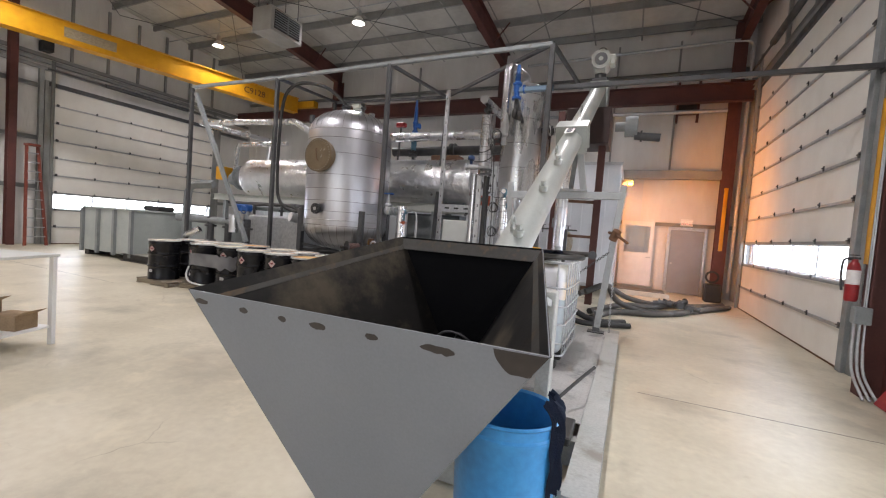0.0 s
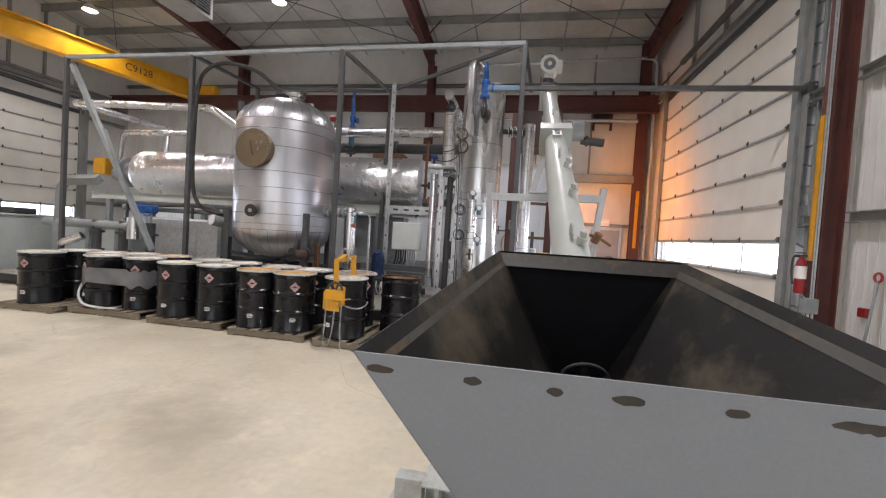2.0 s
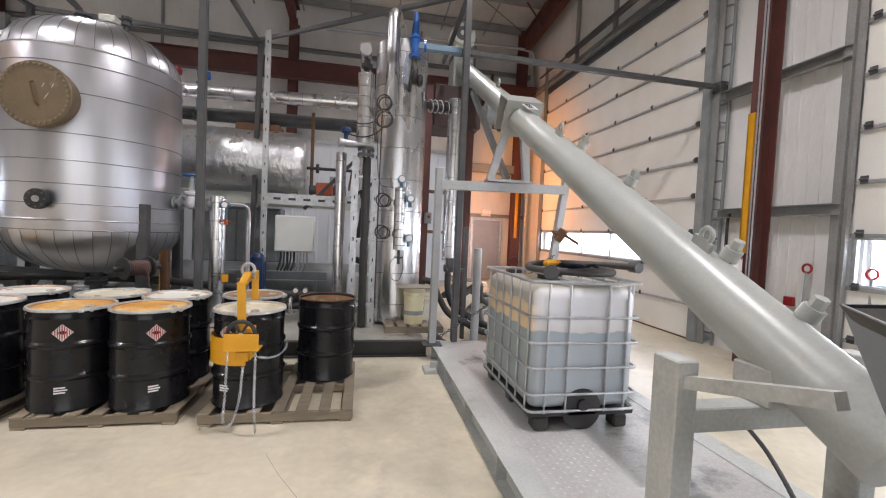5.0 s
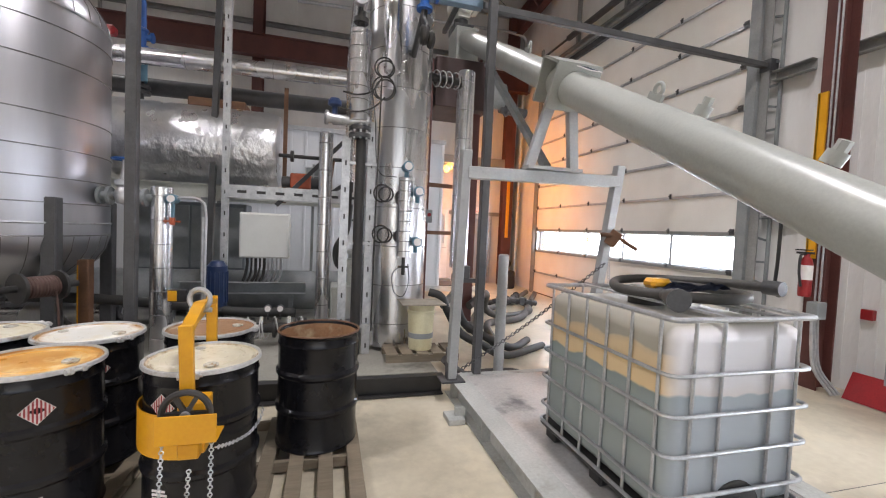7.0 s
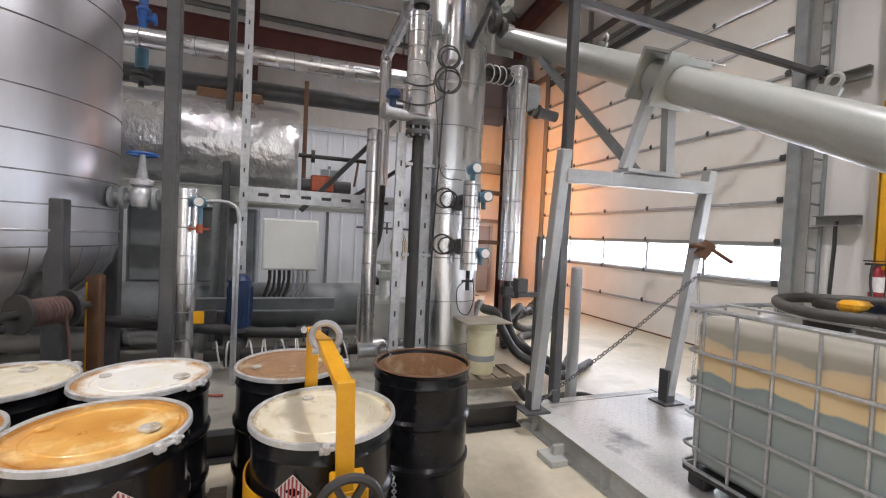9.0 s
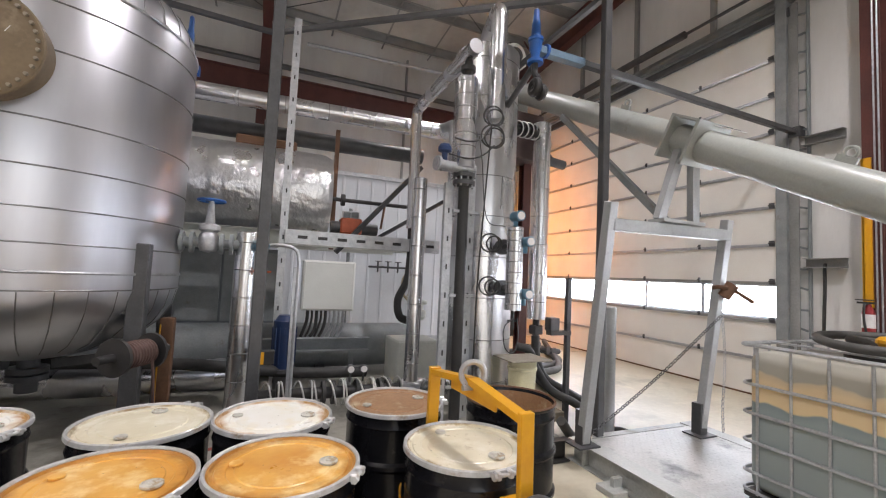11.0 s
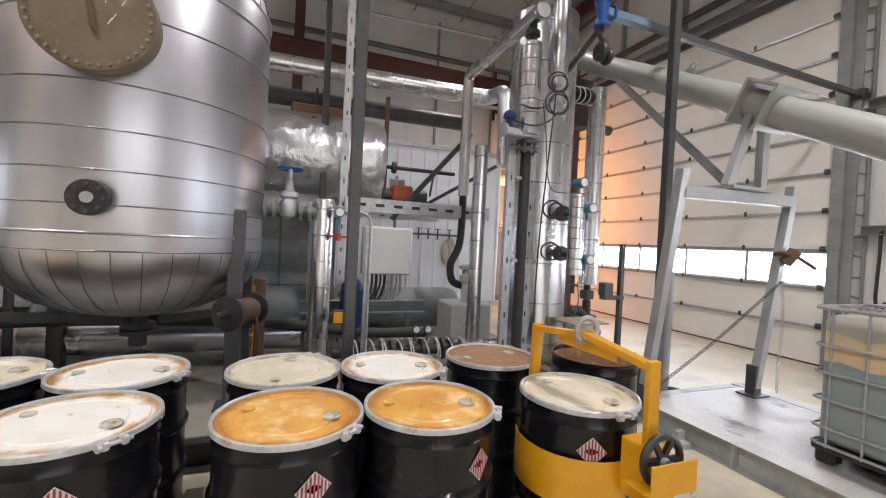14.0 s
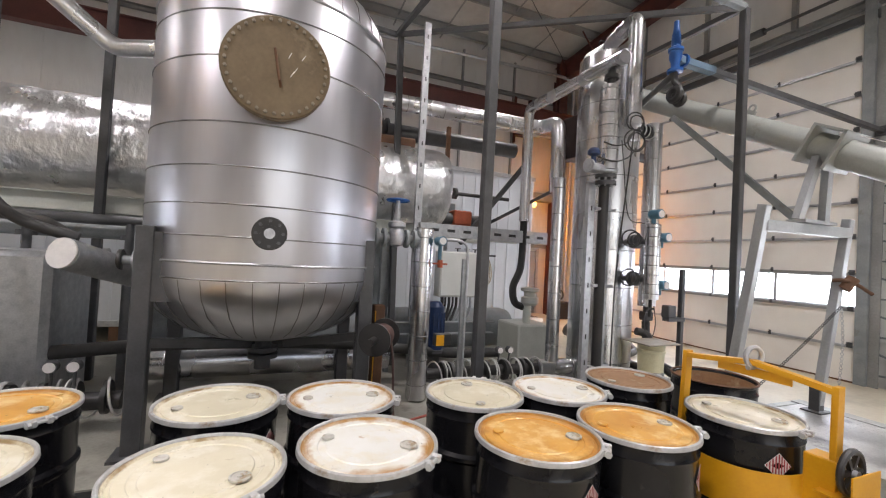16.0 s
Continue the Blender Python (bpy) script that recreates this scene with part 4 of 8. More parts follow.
for x, y in ((-7.1, 7.52), (-5.48, 7.62), (-7.1, 8.75), (-5.48, 8.65)):
    bm = B()
    s = 1 if x < TX else -1
    box(bm, x - 0.06, y - 0.06, 0.2, x + 0.06, y + 0.06, 1.84, 0.008)
    box(bm, x + s * 0.06, y - 0.05, 1.3, x + s * 0.26, y + 0.05, 1.8)
    box(bm, x - 0.12, y - 0.12, 0.2, x + 0.12, y + 0.12, 0.22)
    part("leg", bm, DARK_STEEL, t)
bm = B()
bar(bm, (-7.1, 7.52, 1.0), (-6.4, 8.1, 0.85), 0.07, 0.07)
bar(bm, (-5.48, 7.62, 1.0), (-6.1, 8.1, 0.85), 0.07, 0.07)
part("brace", bm, DARK_STEEL, t)
bm = B()
rod(bm, (TX, TY, 0.62), (TX, TY, 0.92), 0.07, 16)
flange(bm, (TX, TY, 0.8), (0, 0, 1), 0.13, 0.04)
flange(bm, (TX, TY, 0.74), (0, 0, 1), 0.13, 0.04)
part("drain_nozzle", bm, DARK_STEEL, t)
for dx, dy, r, h, m in ((-0.15, -0.05, 0.085, 0.16, DARK_STEEL), (0.12, 0.05, 0.1, 0.14, CREAM_PAINT), (0.38, -0.1, 0.05, 0.2, DARK_STEEL), (0.3, 0.35, 0.06, 0.12, RIM)):
    bm = B()
    z = 4.15 - 0.25 * (dx * dx + dy * dy)
    rod(bm, (TX + dx, TY + dy, z - 0.08), (TX + dx, TY + dy, z + h), r * 0.6, 14)
    flange(bm, (TX + dx, TY + dy, z + h * 0.6), (0, 0, 1), r * 1.25, 0.035)
    flange(bm, (TX + dx, TY + dy, z + h), (0, 0, 1), r * 1.25, 0.035)
    part("top_nozzle", bm, m, t)
bm = B()
box(bm, TX + 0.02, TY - 0.06, 4.28, TX + 0.22, TY + 0.12, 4.36, 0.01)
part("junction_box", bm, CREAM_PAINT, t)
bm = B()
box(bm, TX - 0.62, TY - 0.74, 3.76, TX - 0.54, TY - 0.66, 3.95)
part("lifting_lug", bm, DARK_STEEL, t)

# black hose arching onto the tank top, and the reel by the leg
t = thing("black_pipe_loop", (-7.75, 7.25, 1.9), "black hose looping up a post to the tank top", "pipe")
bm = B()
tube(bm, [(-6.45, 8.1, 4.3), (-6.55, 8.05, 4.45), (-6.9, 7.85, 4.72), (-7.55, 7.8, 4.85), (-7.98, 7.78, 4.7), (-8.14, 7.76, 4.3), (-8.18, 7.75, 3.5), (-8.18, 7.75, 2.6), (-8.12, 7.76, 2.1), (-7.95, 7.8, 1.85), (-7.6, 7.85, 1.72)], 0.04, 14, 6)
part("hose", bm, BLACK_STEEL, t)
t = thing("cable_reel", (-5.4, 7.3, 1.05), "dark cable reel with wound red-brown cord", "reel")
reel, way, across = Vector((-5.4, 7.3, 1.05)), Vector((0.5, 0.866, 0)), Vector((-0.866, 0.5, 0))
bm = B()
for d in (-0.15, 0.15):
    rod(bm, reel + way * (d - 0.012), reel + way * (d + 0.012), 0.13, 28)
rod(bm, reel - way * 0.28, reel + way * 0.3, 0.03, 12)
part("spool", bm, BLACK_STEEL, t)
bm = B()
wound = [reel + way * (-0.125 + 0.25 * k / 200) + across * 0.08 * math.cos(k * 0.32) + Vector((0, 0, 0.08 * math.sin(k * 0.32))) for k in range(201)]
tube(bm, wound, 0.015, 6)
tube(bm, [(-5.3, 7.34, 1.05), (-5.27, 7.32, 0.8), (-5.25, 7.3, 0.4), (-5.2, 7.2, 0.24)], 0.01, 6, 5)
part("cord", bm, material("red_brown_cord", (0.11, 0.06, 0.05), rough=0.7, scale=20), t)
bm = B()
bar(bm, (-5.27, 7.52, 1.05), (-5.42, 7.58, 1.05), 0.05, 0.05)
part("bracket", bm, DARK_STEEL, t)

# ---- foil-wrapped horizontal retort ----
RY, RZ, RR = 10.25, 2.82, 0.62
t = thing("retort_vessel", (-8.0, RY, 0.2), "long horizontal retort wrapped in crinkled silver foil", "vessel")
bm = B()
x0, x1, n, seg = -11.9, -3.8, 90, 48
rings = []
for i in range(n + 1):
    x = x0 + (x1 - x0) * i / n
    shrink = 0.94 if i in (0, n) else 1.0
    ring = []
    for k in range(seg):
        a = math.tau * k / seg
        w = noise.noise(Vector((x * 1.7, math.cos(a) * 2.2, math.sin(a) * 2.2))) * 0.014 + noise.noise(Vector((x * 6, math.cos(a) * 6, math.sin(a) * 6))) * 0.004
        w -= 0.018 * math.exp(-((x * 1.2) % 1.0 - 0.5) ** 2 / 0.0012)
        r = (RR + w) * shrink
        ring.append(bm.verts.new((x, RY + r * math.cos(a), RZ + r * math.sin(a))))
    rings.append(ring)
for a, b in zip(rings, rings[1:]):
    for k in range(seg):
        j = (k + 1) % seg
        bm.faces.new((a[k], a[j], b[j], b[k]))
bm.faces.new(rings[0])
bm.faces.new(rings[-1][::-1])
bmesh.ops.recalc_face_normals(bm, faces=bm.faces)
part("wrap", bm, FOIL, t, "crinkled silver insulation foil")
bm = B()
rod(bm, (-12.5, RY, RZ), (-11.85, RY, RZ), 0.3, 24)
rod(bm, (-12.9, RY, RZ - 0.05), (-12.5, RY, RZ - 0.05), 0.2, 20)
flange(bm, (-12.45, RY, RZ), (1, 0, 0), 0.42, 0.06)
part("drive_end", bm, GREY_STEEL, t)
bm = B()
box(bm, -13.4, RY - 0.3, RZ - 0.1, -13.0, RY + 0.2, RZ + 0.35, 0.02)
part("guard_box", bm, YELLOW, t, "yellow drive guard")
for dy, s in ((-0.45, 1), (0.45, -1)):
    bm = B()
    channel(bm, (-13.2, RY + dy, 2.12), (-2.6, RY + dy, 2.12), 0.2, 0.08, side=s)
    part("support_beam", bm, CREAM_PAINT, t)
for x in (-12.6, -9.6, -7.3, -4.75):
    for y in (RY - 0.45, RY + 0.45):
        bm = B()
        bar(bm, (x, y, 0.2), (x, y, 2.02), 0.12, 0.12, (0, 1, 0))
        part("stand", bm, GREY_STEEL, t)
bm = B()
box(bm, -5.1, RY - 0.2, RZ + 0.58, -4.3, RY + 0.2, RZ + 0.72, 0.02)
part("hatch_frame", bm, RUST, t)
bm = B()
rod(bm, (-3.8, RY - 0.2, RZ - 0.05), (-2.6, RY - 0.2, RZ - 0.05), 0.03, 10)
flange(bm, (-3.6, RY - 0.2, RZ - 0.05), (1, 0, 0), 0.09, 0.05)
part("outlet_pipe", bm, BLACK_STEEL, t)
bm = B()
rod(bm, (-2.95, RY - 0.2, RZ - 0.05), (-3.0, RY - 0.2, 2.38), 0.018, 8)
part("drop_pipe", bm, RUST, t)
bm = B()
bar(bm, (-3.72, RY - 0.1, 2.02), (-3.72, RY - 0.1, 3.85), 0.06, 0.06, (0, 1, 0))
part("stand_pipe", bm, RUST, t, "rusty upright beside the vessel end")
t = thing("actuator_motor", (-3.4, RY - 0.15, 2.35), "red gearbox motor on the support beam", "motor")
bm = B()
rod(bm, (-3.75, RY - 0.15, 2.36), (-3.05, RY - 0.15, 2.36), 0.09, 18)
part("body", bm, DARK_STEEL, t)
bm = B()
box(bm, -3.62, RY - 0.27, 2.26, -3.3, RY - 0.03, 2.5, 0.02)
part("gearbox", bm, ORANGE_PAINT, t, "orange-red gearbox housing")

# overhead runs above the retort
t = thing("insulated_header_pipe", (-5.0, 10.0, 4.0), "silver insulated pipe running above the retort", "pipe")
bm = B()
tube(bm, elbows([(-7.6, 10.0, 3.98), (-2.05, 10.0, 4.08), (-1.98, 9.6, 4.08), (-1.98, 9.55, 2.9)], 0.16), 0.12, 20)
part("cladding", bm, CLAD, t)
for k in range(9):
    bm = B()
    x = -6.9 + 0.6 * k
    torus(bm, (x, 10.0, 3.98 + 0.018 * (x + 7.6)), (1, 0, 0.018), 0.1205, 0.004, 24, 5)
    part("band", bm, BAND, t)
t = thing("dark_header_pipe", (-4.5, 10.6, 3.75), "dark flanged pipe above the retort", "pipe")
bm = B()
rod(bm, (-6.6, 10.6, 3.74), (-2.2, 10.6, 3.78), 0.13, 20)
for x in (-4.75, -4.65):
    flange(bm, (x, 10.6, 3.76), (1, 0, 0), 0.2, 0.04)
part("run", bm, DARK_STEEL, t)
t = thing("process_pipe_loop", (-8.9, 8.33, 4.2), "silver insulated pipe loop beside the tank", "pipe")
bm = B()
tube(bm, elbows([(-7.0, 8.72, 3.67), (-7.85, 9.1, 3.66), (-8.6, 8.7, 4.2), (-12.1, 8.4, 4.22), (-11.8, 10.8, 4.2), (-11.6, 10.5, 3.3)], 0.12), 0.085, 18)
part("cladding", bm, CLAD, t)
t = thing("short_pipe_bridge", (-12.0, 10.6, 4.0), "silver insulated pipe bridge over the retort end", "pipe")
bm = B()
tube(bm, elbows([(-12.9, 10.3, 3.1), (-12.9, 10.4, 4.0), (-10.6, 10.4, 4.0)], 0.15), 0.075, 16)
part("cladding", bm, CLAD, t)


def relief_valve(x, y, z, h, m, name, label, foot):
    t = thing(name, (x, y, z), label, "valve")
    bm = B()
    lathe(bm, [(0, 0), (0.085, 0), (0.085, 0.035), (0.045, 0.05), (0.05, 0.12), (0.068, 0.16), (0.068, 0.24), (0.082, 0.25), (0.082, 0.28), (0.052, 0.3), (0.048, h * 0.7), (0.036, h * 0.78), (0.03, h * 0.96), (0.0, h)], 20, (x, y, z))
    part("bonnet", bm, m, t)
    bm = B()
    rod(bm, (x + 0.13, y, z + 0.17), (x, y, z + 0.17), 0.045, 14)
    flange(bm, (x + 0.13, y, z + 0.17), (1, 0, 0), 0.075, 0.03)
    part("side_outlet", bm, m, t)
    bm = B()
    rod(bm, foot, (x, y, z), 0.035, 12)
    part("stem", bm, DARK_STEEL, t)
    return t


relief_valve(-5.78, 10.3, 4.22, 0.95, BLUE_PAINT, "relief_valve", "tall blue safety relief valve above the retort", (-5.78, 10.28, 3.38))
t = thing("spool_piece", (-5.78, 10.28, 3.42), "pale teal flanged spool under the relief valve", "pipe")
bm = B()
rod(bm, (-5.78, 10.28, 3.72), (-5.78, 10.28, 3.98), 0.075, 18)
part("spool", bm, TEAL, t)
for z in (3.56, 3.64):
    bm = B()
    flange(bm, (-5.78, 10.28, z), (0, 0, 1), 0.12, 0.045)
    part("flange", bm, BLACK_STEEL, t)
relief_valve(-2.1, 7.35, 4.0, 0.62, BLUE_PAINT, "relief_valve", "blue safety relief valve at the tower top", (-2.1, 7.92, 3.72))
t = thing("red_valve_actuator", (-6.35, 10.5, 4.5), "red valve actuator above the retort", "valve")
bm = B()
box(bm, -6.5, 10.42, 4.42, -6.2, 10.58, 4.56, 0.03)
part("housing", bm, RED_PAINT, t)
bm = B()
rod(bm, (-6.35, 10.4, 3.38), (-6.35, 10.5, 4.42), 0.03, 10)
part("stem", bm, DARK_STEEL, t)
t = thing("dark_flanged_stub", (-2.1, 7.3, 3.7), "dark curved pipe stub under the relief valve", "pipe")
bm = B()
tube(bm, [(-2.1, 7.35, 4.02), (-2.1, 7.35, 3.9), (-2.08, 7.3, 3.8), (-2.1, 7.36, 3.72)], 0.035, 10, 4)
torus(bm, (-2.1, 7.34, 3.74), (1, 0, 0), 0.06, 0.045, 16, 8)
torus(bm, (-2.02, 7.34, 3.7), (1, 0, 0), 0.05, 0.04, 16, 8)
part("stub", bm, BLACK_STEEL, t)


# ---- tower cluster ----
def clad_column(name, x, y, r, z0, z1, label, n, seg=32, cap=True):
    t = thing(name, (x, y, z0), label, "column")
    bm = B()
    lathe(bm, [(0, z0), (r, z0), (r, z1 - 0.01), (r - 0.01, z1), (0, z1)], seg, (x, y, 0))
    part("cladding", bm, CLAD, t)
    for k in range(n):
        z = z0 + (z1 - z0) * (k + 0.6) / n
        bm = B()
        torus(bm, (x, y, z), (0, 0, 1), r, 0.0045, seg, 4)
        part("band", bm, BAND, t)
    return t


big = clad_column("distillation_tower", -2.19, 8.26, 0.4, 0.25, 4.48, "tall aluminium-clad distillation tower with banded seams", 9, 48)
clad_column("side_condenser", -1.3, 8.3, 0.118, 1.2, 3.8, "slim aluminium-clad side column", 7, 24)
clad_column("reflux_column", -2.73, 7.68, 0.115, 2.85, 3.83, "short aluminium-clad upper column", 7, 24)
clad_column("drain_riser", -4.765, 8.14, 0.105, 0.22, 2.03, "aluminium-clad riser beside the tank", 7, 24)
clad_column("feed_riser", -3.06, 8.1, 0.078, 0.55, 2.78, "slim aluminium-clad riser pipe", 7, 20)
bridle = clad_column("level_bridle", -2.2, 7.46, 0.085, 1.38, 2.25, "small clad level chamber with instruments", 8, 20)
for z in (1.6, 2.05):
    bm = B()
    rod(bm, (-2.2, 7.46, z), (-2.2, 7.95, z), 0.035, 12)
    flange(bm, (-2.2, 7.68, z), (0, 1, 0), 0.085, 0.03)
    flange(bm, (-2.2, 7.73, z), (0, 1, 0), 0.085, 0.03)
    part("branch", bm, DARK_STEEL, bridle)
    bm = B()
    torus(bm, (-2.45, 7.55, z + 0.02), (0.5, 1, 0), 0.095, 0.009, 26, 8)
    torus(bm, (-2.41, 7.53, z + 0.01), (0.3, 1, 0.1), 0.08, 0.009, 26, 8)
    part("coil", bm, RUBBER, bridle)
for dx, z in ((0.0, 2.36), (0.13, 2.1), (0.13, 1.55)):
    bm = B()
    rod(bm, (-2.2 + dx, 7.36, z), (-2.2 + dx, 7.5, z), 0.055, 16)
    rod(bm, (-2.2 + dx, 7.46, z - 0.12), (-2.2 + dx, 7.46, z), 0.025, 10)
    g = part("transmitter", bm, TEAL, bridle, "teal transmitter head")
    bm = B()
    rod(bm, (-2.2 + dx, 7.352, z), (-2.2 + dx, 7.36, z), 0.042, 16)
    part("dial", bm, PAPER, g)
bm = B()
rod(bm, (-2.2, 7.46, 1.18), (-2.2, 7.46, 1.38), 0.02, 10)
rod(bm, (-2.26, 7.46, 1.27), (-2.14, 7.46, 1.27), 0.012, 8)
part("drain_cock", bm, BLACK_STEEL, bridle)
bm = B()
tube(bm, [(-2.2, 7.44, 1.3), (-2.32, 7.42, 1.2), (-2.3, 7.42, 1.0), (-2.2, 7.42, 0.95), (-2.14, 7.43, 1.1), (-2.15, 7.45, 1.3)], 0.006, 6, 5)
part("cable", bm, DARK_STEEL, bridle)
bm = B()
tube(bm, [(-2.3, 7.5, 2.25), (-2.5, 7.55, 2.32), (-2.55, 7.6, 2.9), (-2.6, 7.6, 3.2)], 0.006, 6, 5)
part("cable", bm, DARK_STEEL, bridle)

# pipework round the tower
t = thing("vapour_loop_pipe", (-2.37, 7.67, 3.4), "silver insulated vapour pipe bending over the tower", "pipe")
bm = B()
tube(bm, elbows([(-2.37, 7.67, 3.43), (-2.37, 7.67, 4.74), (-2.2, 8.3, 4.72), (-2.17, 8.3, 4.45)], 0.13), 0.092, 20)
part("cladding", bm, CLAD, t)
bm = B()
lathe(bm, [(0, 3.25), (0.06, 3.25), (0.05, 3.4), (0.092, 3.43)], 18, (-2.37, 7.67, 0))
part("reducer", bm, CLAD, t)
t = thing("reflux_loop_pipe", (-2.75, 7.5, 4.08), "silver insulated pipe dropping behind the tower", "pipe")
bm = B()
tube(bm, elbows([(-2.75, 7.45, 4.08), (-2.74, 9.34, 4.08), (-2.72, 9.36, 2.35)], 0.12), 0.078, 18)
part("cladding", bm, CLAD, t)
bm = B()
flange(bm, (-2.72, 9.36, 2.3), (0, 0, 1), 0.05, 0.12)
flange(bm, (-2.72, 9.36, 2.1), (0, 0, 1), 0.04, 0.1)
tube(bm, [(-2.72, 9.36, 2.35), (-2.72, 9.36, 1.9), (-2.76, 9.34, 1.6), (-2.88, 9.32, 1.35), (-2.85, 9.3, 1.12), (-2.7, 9.3, 1.05)], 0.055, 12, 5)
part("hose", bm, RUBBER, t, "black flexible hose")
bm = B()
rod(bm, (-2.73, 7.68, 3.83), (-2.73, 7.66, 4.05), 0.045, 12)
flange(bm, (-2.73, 7.67, 3.93), (0, 0, 1), 0.08, 0.05)
part("flange", bm, BLACK_STEEL, t)
t = thing("product_pump", (-2.7, 9.25, 0.7), "grey pump with cast motor head on a steel tank", "pump")
bm = B()
box(bm, -2.95, 9.0, 0.22, -2.35, 9.6, 0.82, 0.02)
part("sump", bm, CREAM_PAINT, t)
bm = B()
rod(bm, (-2.66, 9.25, 0.82), (-2.66, 9.25, 1.08), 0.06, 14)
lathe(bm, [(0, 1.08), (0.1, 1.08), (0.13, 1.12), (0.13, 1.2), (0.09, 1.22), (0.09, 1.28), (0.14, 1.3), (0.14, 1.34), (0, 1.36)], 20, (-2.62, 9.25, 0))
part("motor_head", bm, CREAM_PAINT, t)
t = thing("black_downcomer", (-2.68, 7.79, 0.22), "black steel pipe between slotted struts", "pipe")
bm = B()
rod(bm, (-2.68, 7.76, 0.22), (-2.68, 7.76, 2.72), 0.058, 16)
part("pipe", bm, BLACK_STEEL, t)
bm = B()
flange(bm, (-2.7, 7.72, 2.7), (0, 0, 1), 0.12, 0.045)
flange(bm, (-2.7, 7.72, 2.78), (0, 0, 1), 0.12, 0.045)
joint = part("flange", bm, DARK_STEEL, t)
for k in range(8):
    a = math.tau * k / 8
    c = Vector((-2.7 + 0.095 * math.cos(a), 7.72 + 0.095 * math.sin(a), 2.66))
    bm = B()
    rod(bm, c, c + Vector((0, 0, 0.16)), 0.012, 6)
    part("bolt", bm, RIM, joint)
bm = B()
rod(bm, (-3.0, 7.66, 2.83), (-2.6, 7.68, 2.86), 0.05, 14)
part("tee", bm, RIM, t)
for z in (0.55, 1.5, 2.4):
    bm = B()
    bar(bm, (-2.8, 7.76, z), (-2.5, 7.76, z), 0.05, 0.03)
    part("clamp", bm, GALV, t)


def strut(name, x, y, z0, z1, label="slotted galvanised strut post"):
    """A slotted channel post."""
    t = thing(name, (x, y, z0), label, "post", "slotted strut posts")
    bm = B()
    box(bm, x - 0.04, y - 0.006, z0, x + 0.04, y + 0.0, z1)
    box(bm, x - 0.046, y - 0.006, z0, x - 0.04, y + 0.05, z1)
    box(bm, x + 0.04, y - 0.006, z0, x + 0.046, y + 0.05, z1)
    part("channel", bm, GALV, t)
    n = int((z1 - z0) / 0.3)
    for k in range(n):
        z = z0 + 0.1 + k * 0.3
        bm = B()
        box(bm, x - 0.009, y - 0.0085, z - 0.028, x + 0.009, y - 0.0065, z + 0.028)
        part("slot", bm, BLACK_STEEL, t)
    return t


strut("strut_post", -4.42, 9.4, 0.2, 5.0)
strut("strut_post", -2.84, 7.78, 0.2, 2.7)
strut("strut_post", -2.55, 7.83, 0.2, 2.9)
t = thing("slotted_beam", (-3.5, 9.3, 2.1), "slotted galvanised cross beam over the control box", "beam")
bm = B()
box(bm, -4.4, 9.32, 2.02, -2.3, 9.335, 2.2)
box(bm, -4.4, 9.335, 2.19, -2.3, 9.4, 2.2)
box(bm, -4.4, 9.335, 2.02, -2.3, 9.4, 2.03)
part("channel", bm, GALV, t)
for k in range(8):
    bm = B()
    box(bm, -4.25 + k * 0.25, 9.316, 2.09, -4.13 + k * 0.25, 9.3195, 2.13)
    part("slot", bm, BLACK_STEEL, t)
t = thing("diagonal_struts", (-3.1, 9.5, 2.0), "dark steel diagonal braces behind the tower", "brace")
bm = B()
bar(bm, (-3.75, 9.42, 1.95), (-2.5, 9.7, 3.35), 0.06, 0.06)
bar(bm, (-3.2, 10.6, 2.1), (-1.9, 9.6, 3.0), 0.05, 0.05)
part("brace", bm, DARK_STEEL, t)

# brown column and red brackets behind the side condenser
t = thing("red_steel_stand", (-1.35, 9.2, 0.2), "red-brown steel stand behind the tower", "stand")
for x, y in ((-1.6, 9.3), (-0.75, 9.5)):
    bm = B()
    ibeam(bm, (x, y, 0.2), (x, y, 4.3), 0.16, 0.14, (0, 1, 0), 0.012, 0.01)
    part("post", bm, RED_OXIDE, t)
bm = B()
box(bm, -1.5, 9.2, 3.6, -0.62, 10.1, 4.35, 0.01)
part("hopper_box", bm, DARK_OXIDE, t, "dark brown steel box under the auger head")
for z in (1.65, 2.4):
    bm = B()
    bar(bm, (-1.6, 9.3, z), (-0.75, 9.5, z), 0.06, 0.06)
    part("rail", bm, RUST, t)
t = thing("rotary_valve_motor", (-0.3, 9.9, 4.1), "grey geared motor beside the auger head", "motor")
bm = B()
rod(bm, (-0.55, 9.9, 4.1), (-0.35, 9.9, 4.1), 0.1, 18)
rod(bm, (-0.35, 9.9, 4.1), (-0.1, 9.9, 4.1), 0.22, 24)
part("gearcase", bm, GREY_STEEL, t)
bm = B()
rod(bm, (-0.15, 9.9, 3.9), (0.35, 9.9, 3.85), 0.085, 18)
flange(bm, (-0.02, 9.9, 3.89), (1, 0, 0), 0.12, 0.04)
part("motor", bm, DARK_STEEL, t)

